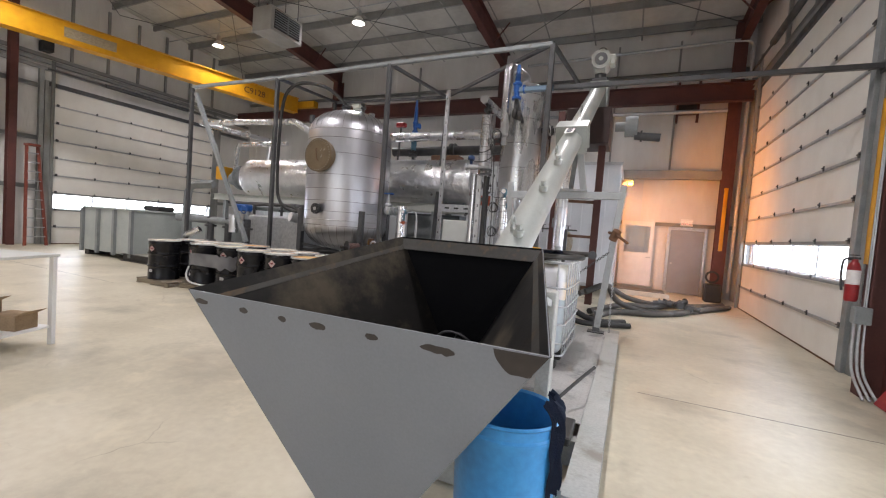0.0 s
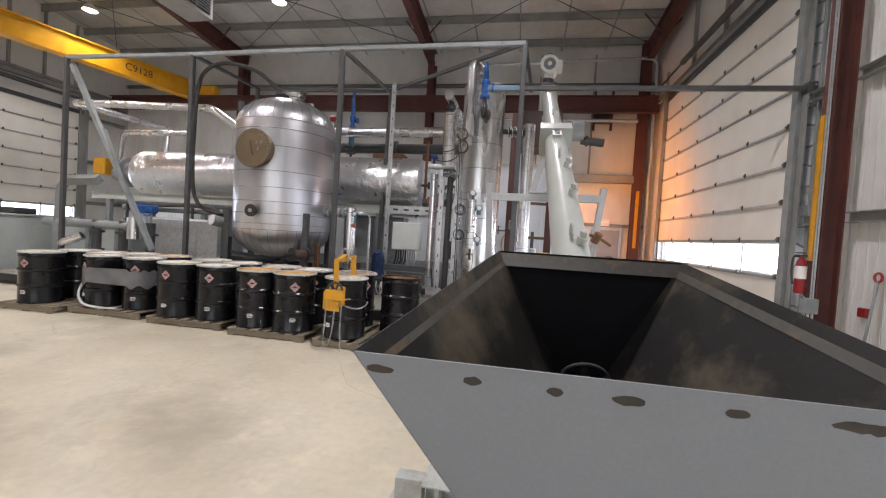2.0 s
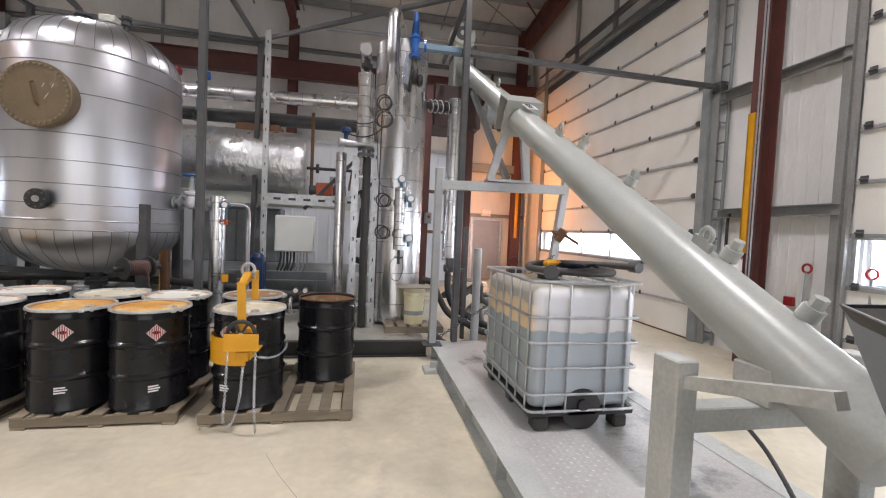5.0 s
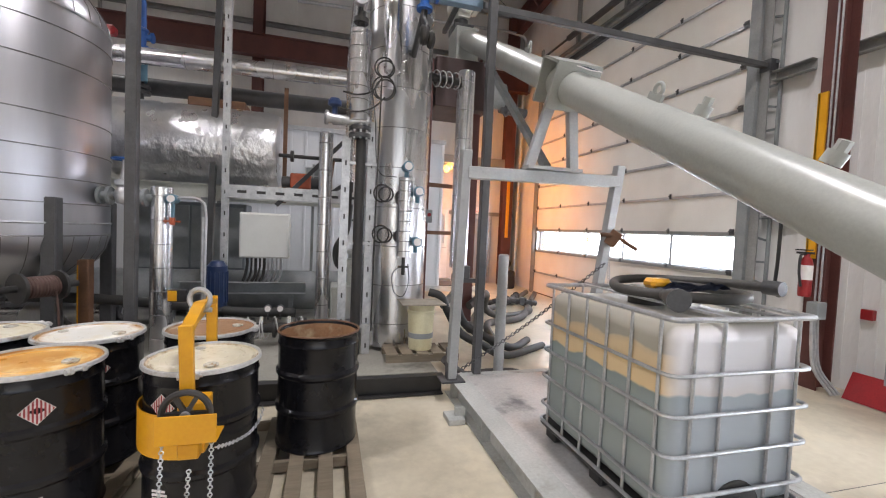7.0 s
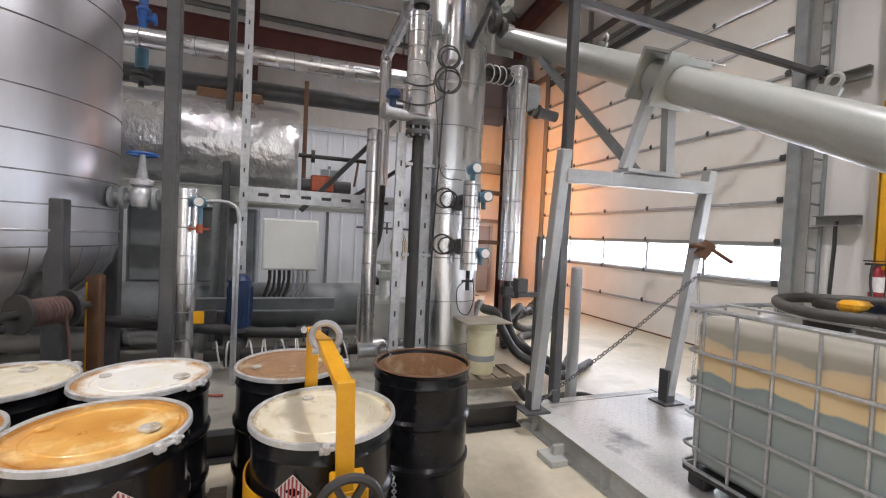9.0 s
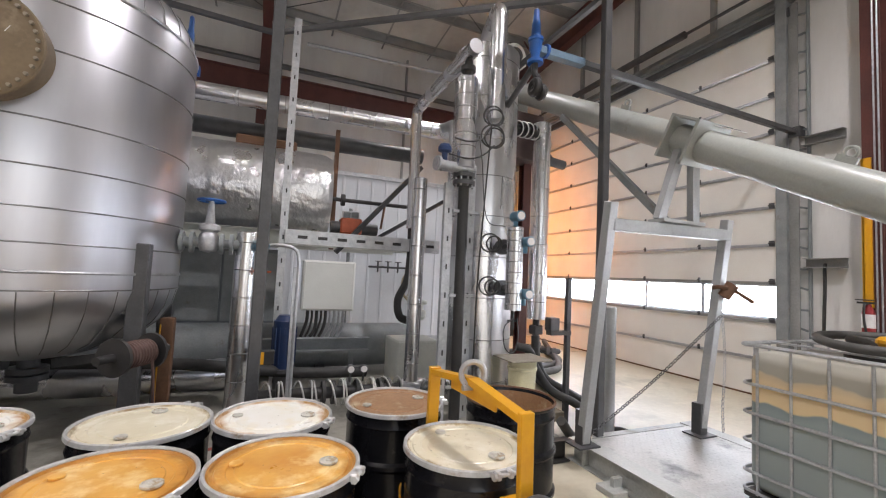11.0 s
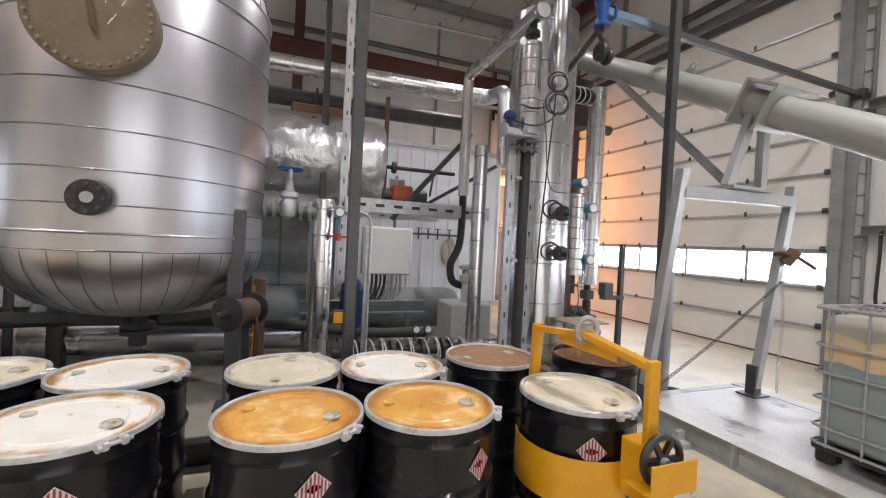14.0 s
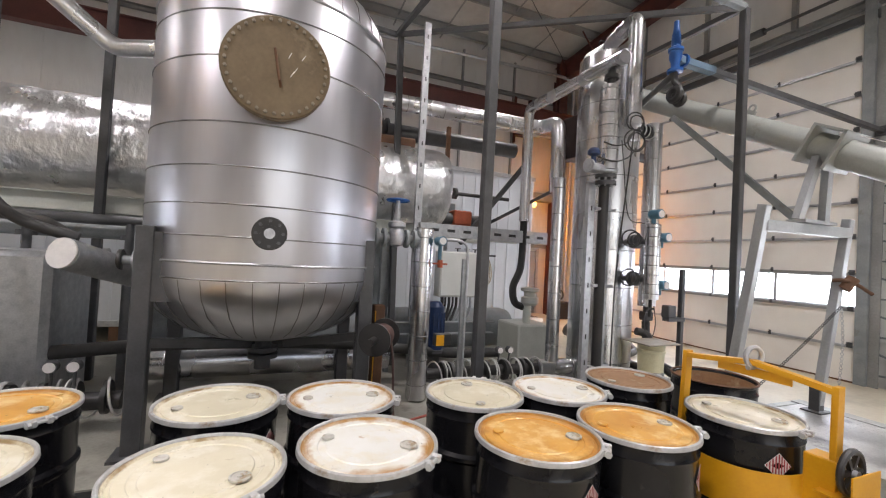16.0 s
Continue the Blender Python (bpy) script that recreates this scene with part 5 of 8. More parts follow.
# coupling on the side condenser and its hose below
t = thing("condenser_coupling", (-1.5, 8.25, 3.65), "strapped black coupling between tower and side column", "coupling")
bm = B()
rod(bm, (-1.8, 8.22, 3.65), (-1.4, 8.28, 3.65), 0.05, 14)
for x in (-1.68, -1.6, -1.5):
    flange(bm, (x, 8.25, 3.65), (1, 0, 0), 0.095, 0.025)
part("sleeve", bm, BLACK_STEEL, t)
bm = B()
for x in (-1.72, -1.64, -1.56, -1.46):
    torus(bm, (x, 8.25, 3.65), (1, 0.3, 0.2), 0.1, 0.008, 18, 5)
part("strap", bm, WIRE_WHITE, t)
t = thing("condenser_drain", (-1.3, 8.3, 0.25), "valve and black hose under the side column", "valve")
bm = B()
rod(bm, (-1.3, 8.3, 0.95), (-1.3, 8.3, 1.2), 0.045, 14)
box(bm, -1.37, 8.23, 1.0, -1.23, 8.37, 1.12, 0.015)
part("valve", bm, DARK_STEEL, t)
bm = B()
tube(bm, [(-1.3, 8.3, 0.98), (-1.29, 8.28, 0.7), (-1.2, 8.2, 0.45), (-0.95, 8.1, 0.3), (-0.5, 8.2, 0.1), (0.0, 8.7, 0.06)], 0.055, 12, 6)
tube(bm, [(-1.75, 8.05, 0.9), (-1.6, 8.0, 0.85), (-1.5, 8.0, 0.65), (-1.35, 7.9, 0.4), (-1.1, 7.8, 0.27), (-0.7, 7.9, 0.09), (0.1, 8.4, 0.06)], 0.05, 12, 6)
part("hose", bm, RUBBER, t, "black rubber hose")

# gate valve beside the tank
t = thing("gate_valve", (-5.09, 8.0, 2.0), "cast gate valve with blue handwheel", "valve")
bm = B()
rod(bm, (-5.35, 8.06, 1.9), (-4.83, 8.1, 1.9), 0.045, 14)
for x in (-5.3, -5.22, -4.98, -4.9):
    flange(bm, (x, 8.08, 1.9), (1, 0, 0), 0.095, 0.03)
part("line", bm, GREY_STEEL, t)
bm = B()
lathe(bm, [(0, 1.81), (0.07, 1.83), (0.095, 1.9), (0.08, 1.97), (0.06, 2.0), (0.09, 2.02), (0.09, 2.06), (0.045, 2.08), (0.03, 2.18), (0.02, 2.3), (0, 2.31)], 18, (-5.09, 8.08, 0))
part("body", bm, RIM, t)
bm = B()
torus(bm, (-5.09, 8.08, 2.29), (0, 0, 1), 0.11, 0.013, 28, 8)
for k in range(3):
    a = math.tau * k / 3
    bar(bm, (-5.09, 8.08, 2.29), (-5.09 + 0.11 * math.cos(a), 8.08 + 0.11 * math.sin(a), 2.29), 0.02, 0.012)
part("handwheel", bm, BLUE_PAINT, t, "blue handwheel")
t = thing("pressure_transmitter", (-4.6, 8.0, 1.85), "blue-faced transmitter with conduit on the riser", "instrument")
bm = B()
rod(bm, (-4.62, 7.95, 1.9), (-4.62, 8.08, 1.9), 0.05, 16)
rod(bm, (-4.62, 8.02, 1.68), (-4.62, 8.02, 1.88), 0.02, 10)
part("head", bm, TEAL, t)
bm = B()
rod(bm, (-4.62, 7.942, 1.9), (-4.62, 7.95, 1.9), 0.038, 16)
part("dial", bm, PAPER, t)
bm = B()
rod(bm, (-4.62, 8.0, 1.62), (-4.62, 8.0, 1.7), 0.03, 10)
bar(bm, (-4.7, 8.0, 1.66), (-4.54, 8.0, 1.66), 0.02, 0.02)
part("cock", bm, ORANGE_PAINT, t)
bm = B()
tube(bm, [(-4.6, 8.02, 1.9), (-4.5, 8.0, 1.92), (-4.36, 8.0, 1.9), (-4.3, 8.0, 1.78), (-4.3, 8.0, 1.3), (-4.3, 8.0, 0.25)], 0.016, 8, 4)
bar(bm, (-4.32, 8.04, 0.2), (-4.32, 8.04, 1.72), 0.04, 0.04, (0, 1, 0))
part("conduit", bm, GALV, t)
t = thing("cable_box", (-4.55, 7.95, 0.85), "small black and yellow junction box on the riser", "junction box")
bm = B()
box(bm, -4.64, 7.95, 0.8, -4.46, 8.04, 0.93, 0.008)
part("box", bm, BLACK_STEEL, t)
bm = B()
box(bm, -4.635, 7.943, 0.81, -4.55, 7.9497, 0.92)
part("yellow_face", bm, YELLOW, t)

# control box and tray
t = thing("control_box", (-3.85, 9.15, 1.2), "pale grey steel electrical control box", "control box")
bm = B()
box(bm, -4.17, 9.1, 1.2, -3.53, 9.3, 1.82, 0.01)
part("case", bm, BOX_GREY, t)
bm = B()
box(bm, -4.155, 9.085, 1.215, -3.545, 9.1, 1.805, 0.008)
part("door", bm, BOX_GREY, t)
for k in range(9):
    x = -4.08 + 0.055 * k
    bm = B()
    tube(bm, [(x, 9.2, 1.22), (x, 9.2, 1.08), (x - 0.03 + 0.01 * (k % 3), 9.24, 0.95), (x - 0.06, 9.25, 0.86)], 0.014 if k % 2 else 0.02, 8, 3)
    part("cable", bm, RUBBER if k < 5 else GALV, t)
t = thing("cable_tray", (-4.0, 9.2, 0.8), "grey steel cable tray under the control box", "cable tray")
bm = B()
channel(bm, (-4.9, 9.2, 0.78), (-3.3, 9.2, 0.78), 0.16, 0.12, side=1)
part("tray", bm, GREY_STEEL, t)
for x in (-4.8, -3.5):
    bm = B()
    bar(bm, (x, 9.26, 0.2), (x, 9.26, 0.72), 0.06, 0.06, (0, 1, 0))
    part("support", bm, GREY_STEEL, t)
t = thing("blue_motor", (-4.35, 8.75, 0.75), "dark blue upright pump motor", "motor")
bm = B()
rod(bm, (-4.35, 8.75, 0.6), (-4.35, 8.75, 1.12), 0.12, 24)
rod(bm, (-4.35, 8.75, 1.119), (-4.35, 8.75, 1.18), 0.11, 24, 0.07)
casing = part("casing", bm, MOTOR_BLUE, t)
for k in range(16):
    a = math.tau * k / 16
    bm = B()
    bar(bm, (-4.35 + 0.125 * math.cos(a), 8.75 + 0.125 * math.sin(a), 0.66), (-4.35 + 0.125 * math.cos(a), 8.75 + 0.125 * math.sin(a), 1.05), 0.012, 0.012)
    part("fin", bm, MOTOR_BLUE, casing)
bm = B()
rod(bm, (-4.35, 8.75, 0.2), (-4.35, 8.75, 0.6), 0.09, 16)
flange(bm, (-4.35, 8.75, 0.58), (0, 0, 1), 0.14, 0.04)
part("pump_base", bm, DARK_STEEL, t)
t = thing("hose_bundle", (-1.75, 12.4, 1.6), "coiled pale hose hung on the cabin wall", "hose")
bm = B()
for k in range(5):
    c = Vector((-1.78 + 0.02 * k, 12.42 - 0.01 * k, 1.45))
    pts = [c + Vector(((0.10 + 0.012 * k) * math.cos(a), 0.006 * k * math.sin(3 * a), (0.24 + 0.02 * k) * math.sin(a))) for a in [math.tau * i / 20 for i in range(21)]]
    tube(bm, pts, 0.012, 6)
rod(bm, (-1.75, 12.38, 1.72), (-1.75, 12.499, 1.72), 0.015, 8)
part("coil", bm, STRING, t)
t = thing("valve_manifold", (-2.1, 12.4, 1.9), "dark valve manifold on the cabin wall", "valve")
bm = B()
rod(bm, (-2.62, 12.41, 1.83), (-1.45, 12.41, 1.83), 0.022, 8)
for x in (-2.5, -1.55):
    rod(bm, (x, 12.41, 1.83), (x, 12.499, 1.83), 0.016, 8)
for x in (-2.42, -2.2, -1.98, -1.7):
    rod(bm, (x, 12.41, 1.72), (x, 12.41, 1.95), 0.02, 8)
    bar(bm, (x - 0.07, 12.4, 1.95), (x + 0.07, 12.4, 1.95), 0.024, 0.016)
part("manifold", bm, DARK_STEEL, t)

# low strapped manifold and drain pipe along the skid
t = thing("strapped_manifold", (-3.5, 8.3, 0.42), "low dark pipe manifold wound with pale straps", "pipe")
bm = B()
rod(bm, (-4.6, 8.3, 0.42), (-3.1, 8.3, 0.42), 0.06, 16)
for x in (-4.4, -4.3, -3.95, -3.85, -3.6, -3.35, -3.25):
    flange(bm, (x, 8.3, 0.42), (1, 0, 0), 0.12, 0.035)
part("pipe", bm, BLACK_STEEL, t)
bm = B()
tube(bm, [(-4.55 + 1.45 * k / 260 + 0.05 * math.sin(k * 0.11), 8.3 + 0.13 * math.cos(k * 0.34), 0.42 + 0.13 * math.sin(k * 0.34)) for k in range(261)], 0.009, 5)
part("strap", bm, WIRE_WHITE, t)
bm = B()
rod(bm, (-3.12, 8.3, 0.42), (-2.6, 8.3, 0.42), 0.1, 20)
part("clad_end", bm, CLAD, t)
t = thing("strapped_manifold", (-7.9, 8.0, 0.5), "low dark pipe manifold wound with pale straps", "pipe")
bm = B()
rod(bm, (-9.4, 8.0, 0.5), (-7.3, 8.0, 0.45), 0.07, 16)
for k in range(10):
    flange(bm, (-9.2 + k * 0.2, 8.0, 0.48), (1, 0, 0), 0.13, 0.035)
part("pipe", bm, BLACK_STEEL, t)
bm = B()
tube(bm, [(-9.35 + 2.0 * k / 330 + 0.06 * math.sin(k * 0.1), 8.0 + 0.145 * math.cos(k * 0.34), 0.48 + 0.145 * math.sin(k * 0.34)) for k in range(331)], 0.01, 5)
part("strap", bm, WIRE_WHITE, t)
t = thing("drain_header", (-6.2, 8.9, 0.55), "aluminium-clad drain header under the tank", "pipe")
bm = B()
rod(bm, (-7.4, 8.9, 0.52), (-4.9, 8.9, 0.52), 0.17, 24)
part("cladding", bm, CLAD, t)
bm = B()
tube(bm, [(-8.0, 8.4, 0.75), (-7.0, 8.5, 0.78), (-5.5, 8.6, 0.72), (-4.2, 8.7, 0.55), (-3.4, 8.8, 0.5)], 0.06, 12, 6)
part("hose", bm, RUBBER, t, "black hose beside the header")

# equipment left of the tank
t = thing("burner_cabinet", (-8.7, 9.1, 0.2), "grey sheet metal burner cabinet beside the tank", "cabinet")
bm = B()
box(bm, -9.8, 8.3, 0.25, -7.92, 9.2, 1.60, 0.05)
part("body", bm, GALV, t, "dull dented galvanised casing")
bm = B()
box(bm, -9.1, 8.285, 0.5, -8.5, 8.3, 1.4, 0.008)
part("access_panel", bm, GALV, t)
bm = B()
rod(bm, (-7.64, 7.72, 1.61), (-7.3, 8.7, 1.36), 0.115, 24)
duct = part("duct", bm, GALV, t)
bm = B()
rod(bm, (-7.645, 7.71, 1.612), (-7.641, 7.719, 1.61), 0.112, 24)
part("end_cap", bm, PAPER, duct, "pale round duct end")
bm = B()
rod(bm, (-7.55, 8.1, 1.57), (-7.05, 8.1, 1.55), 0.04, 12)
stack = part("outlet_pipe", bm, GREY_STEEL, t)
for k in range(4):
    bm = B()
    flange(bm, (-7.5 + 0.1 * k, 8.1, 1.57 - 0.004 * k), (1, 0, 0), 0.085, 0.028)
    part("flange", bm, BLACK_STEEL if k % 2 else RIM, stack)
bm = B()
tube(bm, [(-9.4, 8.2, 1.86), (-8.6, 8.2, 1.9), (-8.0, 8.15, 1.86), (-7.72, 8.1, 1.72)], 0.045, 12, 4)
part("elbow_hose", bm, HOSE, t)
t = thing("valve_skid_unit", (-9.9, 7.6, 0.2), "pipe and pump skid with blue actuator", "pump")
for x in (-10.6, -9.9, -9.2):
    bm = B()
    rod(bm, (x, 7.8, 0.2), (x, 7.8, 1.45), 0.09, 16)
    flange(bm, (x, 7.8, 1.2), (0, 0, 1), 0.15, 0.05)
    flange(bm, (x, 7.8, 0.8), (0, 0, 1), 0.15, 0.05)
    part("riser", bm, DARK_STEEL, t)
bm = B()
rod(bm, (-12.0, 7.8, 1.35), (-9.2, 7.8, 1.35), 0.1, 18)
part("header", bm, GREY_STEEL, t)
bm = B()
tube(bm, [(-11.3, 7.6, 0.85), (-10.9, 7.4, 0.95), (-10.6, 7.5, 1.1)], 0.09, 14, 5)
part("clad_elbow", bm, CLAD, t)
bm = B()
box(bm, -9.46, 7.6, 1.66, -9.0, 7.8, 1.84, 0.03)
part("actuator", bm, BLUE_PAINT, t, "blue valve actuator")
bm = B()
rod(bm, (-9.2, 7.75, 1.45), (-9.2, 7.75, 1.66), 0.06, 12)
flange(bm, (-9.2, 7.75, 1.6), (0, 0, 1), 0.11, 0.03)
part("yoke", bm, RIM, t)
bm = B()
torus(bm, (-9.0, 7.5, 1.7), (0, 1, 0.2), 0.1, 0.012, 24, 6)
part("handwheel", bm, BLUE_PAINT, t)
bm = B()
rod(bm, (-9.3, 7.5, 1.1), (-9.3, 7.5, 1.55), 0.13, 20)
part("filter_pot", bm, CLAD, t)

# steel grating skid under the process unit
t = thing("process_skid", (-7.0, 9.0, 0), "grey steel base skid under the process unit", "skid")
bm = B()
box(bm, -13.2, 7.1, 0.17, -1.85, 11.2, 0.2)
part("deck", bm, DECK, t)
for y in (7.05, 11.25):
    bm = B()
    channel(bm, (-13.2, y, 0.11), (-1.82, y, 0.11), 0.2, 0.09, side=1)
    part("side_beam", bm, BLACK_STEEL, t)
for x in (-13.1, -10.0, -7.0, -4.0, -1.9):
    bm = B()
    box(bm, x - 0.05, 7.1, 0.0, x + 0.05, 11.2, 0.165)
    part("cross_beam", bm, BLACK_STEEL, t)

# pipe frame over the unit
t = thing("equipment_rack", (-6.0, 7.1, 0), "tall square-tube steel frame around the process unit", "frame")
FP = [(-1.46, 7.0), (-4.62, 7.05), (-7.98, 7.42), (-11.05, 7.42)]
for x, y in FP:
    bm = B()
    bar(bm, (x, y, 0.2), (x, y, 4.74 if x > -6 else 4.86), 0.085, 0.085, (0, 1, 0), 0.008)
    part("upright", bm, DARK_STEEL, t)
bm = B()
bar(bm, (-4.66, 9.55, 0.2), (-4.66, 9.95, 5.0), 0.085, 0.085, (0, 1, 0), 0.008)
part("upright", bm, DARK_STEEL, t)
bm = B()
bar(bm, (-8.02, 9.55, 0.2), (-8.02, 9.55, 4.95), 0.085, 0.085, (0, 1, 0), 0.008)
part("upright", bm, DARK_STEEL, t)
bm = B()
for (xa, ya), (xb, yb) in zip(FP, FP[1:]):
    bar(bm, (xa, ya, 4.75 if xa > -6 else 4.87), (xb, yb, 4.75 if xb > -6 else 4.87), 0.075, 0.075, (0, 0, 1), 0.008)
part("top_rail", bm, GREY_STEEL, t)
bm = B()
bar(bm, (-4.62, 7.05, 4.74), (-4.72, 9.95, 5.02), 0.06, 0.06)
bar(bm, (-1.46, 7.0, 4.76), (-4.72, 9.95, 5.02), 0.06, 0.06)
bar(bm, (-1.46, 7.0, 4.76), (-1.3, 9.6, 4.9), 0.06, 0.06)
bar(bm, (-7.98, 7.42, 4.86), (-8.0, 9.6, 4.95), 0.06, 0.06)
bar(bm, (-8.0, 9.6, 4.95), (-4.72, 9.95, 5.02), 0.06, 0.06)
part("top_tie", bm, DARK_STEEL, t)
bm = B()
bar(bm, (-10.9, 7.42, 4.7), (-8.75, 7.42, 0.9), 0.085, 0.085)
bar(bm, (-9.7, 7.15, 3.3), (-9.3, 7.5, 1.6), 0.06, 0.06)
part("brace", bm, GREY_STEEL, t)
bm = B()
bar(bm, (-1.46, 7.35, 4.16), (XR - 0.05, 7.5, 4.2), 0.075, 0.075, (0, 0, 1), 0.008)
box(bm, XR - 0.16, 7.42, 4.12, XR - 0.02, 7.58, 4.28)
part("wall_tie", bm, DARK_STEEL, t)
bm = B()
box(bm, -2.06, 7.302, 4.118, -1.46, 7.398, 4.202, 0.006)
part("blue_sleeve", bm, SLEEVE, t, "faded blue beam end")

# low equipment behind the tank and the control box
t = thing("receiver_vessel", (-5.0, 10.2, 0.2), "long grey receiver vessel lying low on saddles", "vessel")
bm = B()
turned(bm, [(0, 0), (0.18, 0.03), (0.29, 0.12), (0.32, 0.25), (0.32, 5.3), (0.29, 5.43), (0.18, 5.52), (0, 5.55)], (-7.9, 10.2, 0.6), (1, 0, 0), 32)
part("shell", bm, GREY_STEEL, t)
for x in (-7.2, -5.4, -3.8):
    bm = B()
    box(bm, x - 0.06, 9.9, 0.2, x + 0.06, 10.5, 0.36)
    part("saddle", bm, DARK_STEEL, t)
t = thing("steel_cabinet", (-5.2, 10.9, 0.2), "tall dark grey steel equipment cabinet behind the tank", "cabinet")
bm = B()
box(bm, -6.0, 10.6, 0.2, -4.35, 11.1, 1.98, 0.015)
part("body", bm, material("slate_grey_paint", (0.17, 0.19, 0.21), rough=0.45, scale=3, fine=50, bump=0.05), t)
bm = B()
box(bm, -5.95, 10.585, 0.9, -5.2, 10.599, 1.92, 0.005)
box(bm, -5.17, 10.585, 0.9, -4.4, 10.599, 1.92, 0.005)
part("door", bm, GREY_STEEL, t)
t = thing("gauge_panel", (-3.3, 11.0, 2.4), "small metal data plate panel behind the retort end", "panel")
bm = B()
bar(bm, (-3.3, 11.04, 0.2), (-3.3, 11.04, 2.8), 0.05, 0.05, (0, 1, 0))
part("stand", bm, GREY_STEEL, t)
bm = B()
box(bm, -3.45, 11.0, 2.42, -3.15, 11.012, 2.75, 0.004)
plate = part("plate", bm, GALV, t)
for i in range(2):
    for j in range(2):
        bm = B()
        box(bm, -3.43 + 0.14 * i, 10.993, 2.44 + 0.155 * j, -3.31 + 0.14 * i, 10.999, 2.575 + 0.155 * j)
        part("field", bm, GREY_STEEL, plate)
t = thing("rusty_post", (-5.2, 7.75, 0.2), "rusty brown steel post beside the tank leg", "post")
bm = B()
bar(bm, (-5.3, 7.8, 0.2), (-5.3, 7.8, 1.25), 0.1, 0.1, (0, 1, 0), 0.006)
part("post", bm, RUST, t)
bm = B()
box(bm, -5.345, 7.743, 0.25, -5.335, 7.749, 1.2)
part("yellow_edge", bm, YELLOW, t)
t = thing("control_valve", (-2.95, 7.62, 2.9), "blue control valve beside the upper column", "valve")
bm = B()
rod(bm, (-2.98, 7.62, 2.86), (-2.98, 7.62, 2.99), 0.03, 12)
lathe(bm, [(0, 2.96), (0.03, 2.96), (0.07, 2.98), (0.07, 3.02), (0.05, 3.05), (0, 3.06)], 20, (-2.98, 7.62, 0))
part("actuator", bm, MOTOR_BLUE, t)
bm = B()
rod(bm, (-3.08, 7.6, 2.84), (-2.85, 7.64, 2.84), 0.05, 14)
flange(bm, (-3.06, 7.6, 2.84), (1, 0.2, 0), 0.075, 0.03)
part("body", bm, RIM, t)
t = thing("instrument_cables", (-2.6, 7.5, 3.1), "looped black instrument cables on the tower", "cable")
bm = B()
for k, (z, r) in enumerate(((3.42, 0.1), (3.2, 0.12))):
    torus(bm, (-2.48, 7.53, z), (0.35, 1, 0.1), r, 0.009, 24, 6)
    torus(bm, (-2.46, 7.52, z - 0.02), (0.2, 1, 0.0), r * 0.9, 0.009, 24, 6)
tube(bm, [(-2.9, 7.56, 3.12), (-2.75, 7.54, 3.1), (-2.6, 7.53, 3.15), (-2.5, 7.52, 3.3)], 0.009, 6, 5)
tube(bm, [(-2.95, 7.58, 2.95), (-2.75, 7.54, 2.92), (-2.58, 7.53, 2.98), (-2.46, 7.52, 3.1)], 0.009, 6, 5)
tube(bm, [(-2.5, 7.52, 3.3), (-2.5, 7.6, 2.6), (-2.5, 7.7, 1.6), (-2.5, 7.72, 0.5)], 0.009, 6, 5)
part("cable", bm, RUBBER, t)
t = thing("hose_clamp_stand", (-1.45, 7.65, 0.2), "dark slotted stand with instruments by the side column", "stand")
bm = B()
bar(bm, (-1.12, 7.9, 0.0), (-1.12, 7.9, 1.75), 0.06, 0.06, (0, 1, 0), 0.004)
part("post", bm, DARK_STEEL, t)
bm = B()
box(bm, -1.4, 7.85, 1.05, -1.1, 7.95, 1.1)
box(bm, -1.42, 7.84, 1.1, -1.28, 7.96, 1.26, 0.01)
part("bracket", bm, DARK_STEEL, t)
t = thing("stop_button", (-1.54, 9.2, 1.8), "grey box with a red emergency stop button", "switch box")
bm = B()
box(bm, -1.6, 9.12, 1.8, -1.48, 9.219, 2.0, 0.01)
part("box", bm, GREY_STEEL, t)
bm = B()
rod(bm, (-1.54, 9.12, 1.92), (-1.54, 9.085, 1.92), 0.028, 16)
part("button", bm, RED_PAINT, t)

t = thing("pipe_rack", (-8.5, 9.1, 1.7), "dark pipes racked under the retort support beam", "pipe")
for y, z, r, m in ((9.05, 1.92, 0.05, DARK_STEEL), (9.25, 1.8, 0.075, GREY_STEEL), (9.45, 1.9, 0.04, BLACK_STEEL)):
    bm = B()
    rod(bm, (-11.5, y, z), (-7.3, y, z), r, 14)
    part("run", bm, m, t)
for x in (-11.2, -10.4, -9.3, -8.4, -7.6):
    bm = B()
    rod(bm, (x, 9.05, 0.2), (x, 9.05, 1.92), 0.04, 12)
    flange(bm, (x, 9.05, 1.5), (0, 0, 1), 0.09, 0.05)
    flange(bm, (x, 9.05, 1.75), (0, 0, 1), 0.08, 0.05)
    part("drop_pipe", bm, DARK_STEEL, t)
t = thing("twin_gauge", (-7.6, 7.9, 0.75), "pair of small round pressure gauges", "gauge")
for x in (-7.72, -7.58):
    bm = B()
    rod(bm, (x, 7.9, 0.52), (x, 7.9, 0.72), 0.012, 8)
    rod(bm, (x, 7.86, 0.76), (x, 7.92, 0.76), 0.045, 18)
    g = part("case", bm, DARK_STEEL, t)
    bm = B()
    rod(bm, (x, 7.855, 0.76), (x, 7.86, 0.76), 0.038, 18)
    part("dial", bm, PAPER, g)


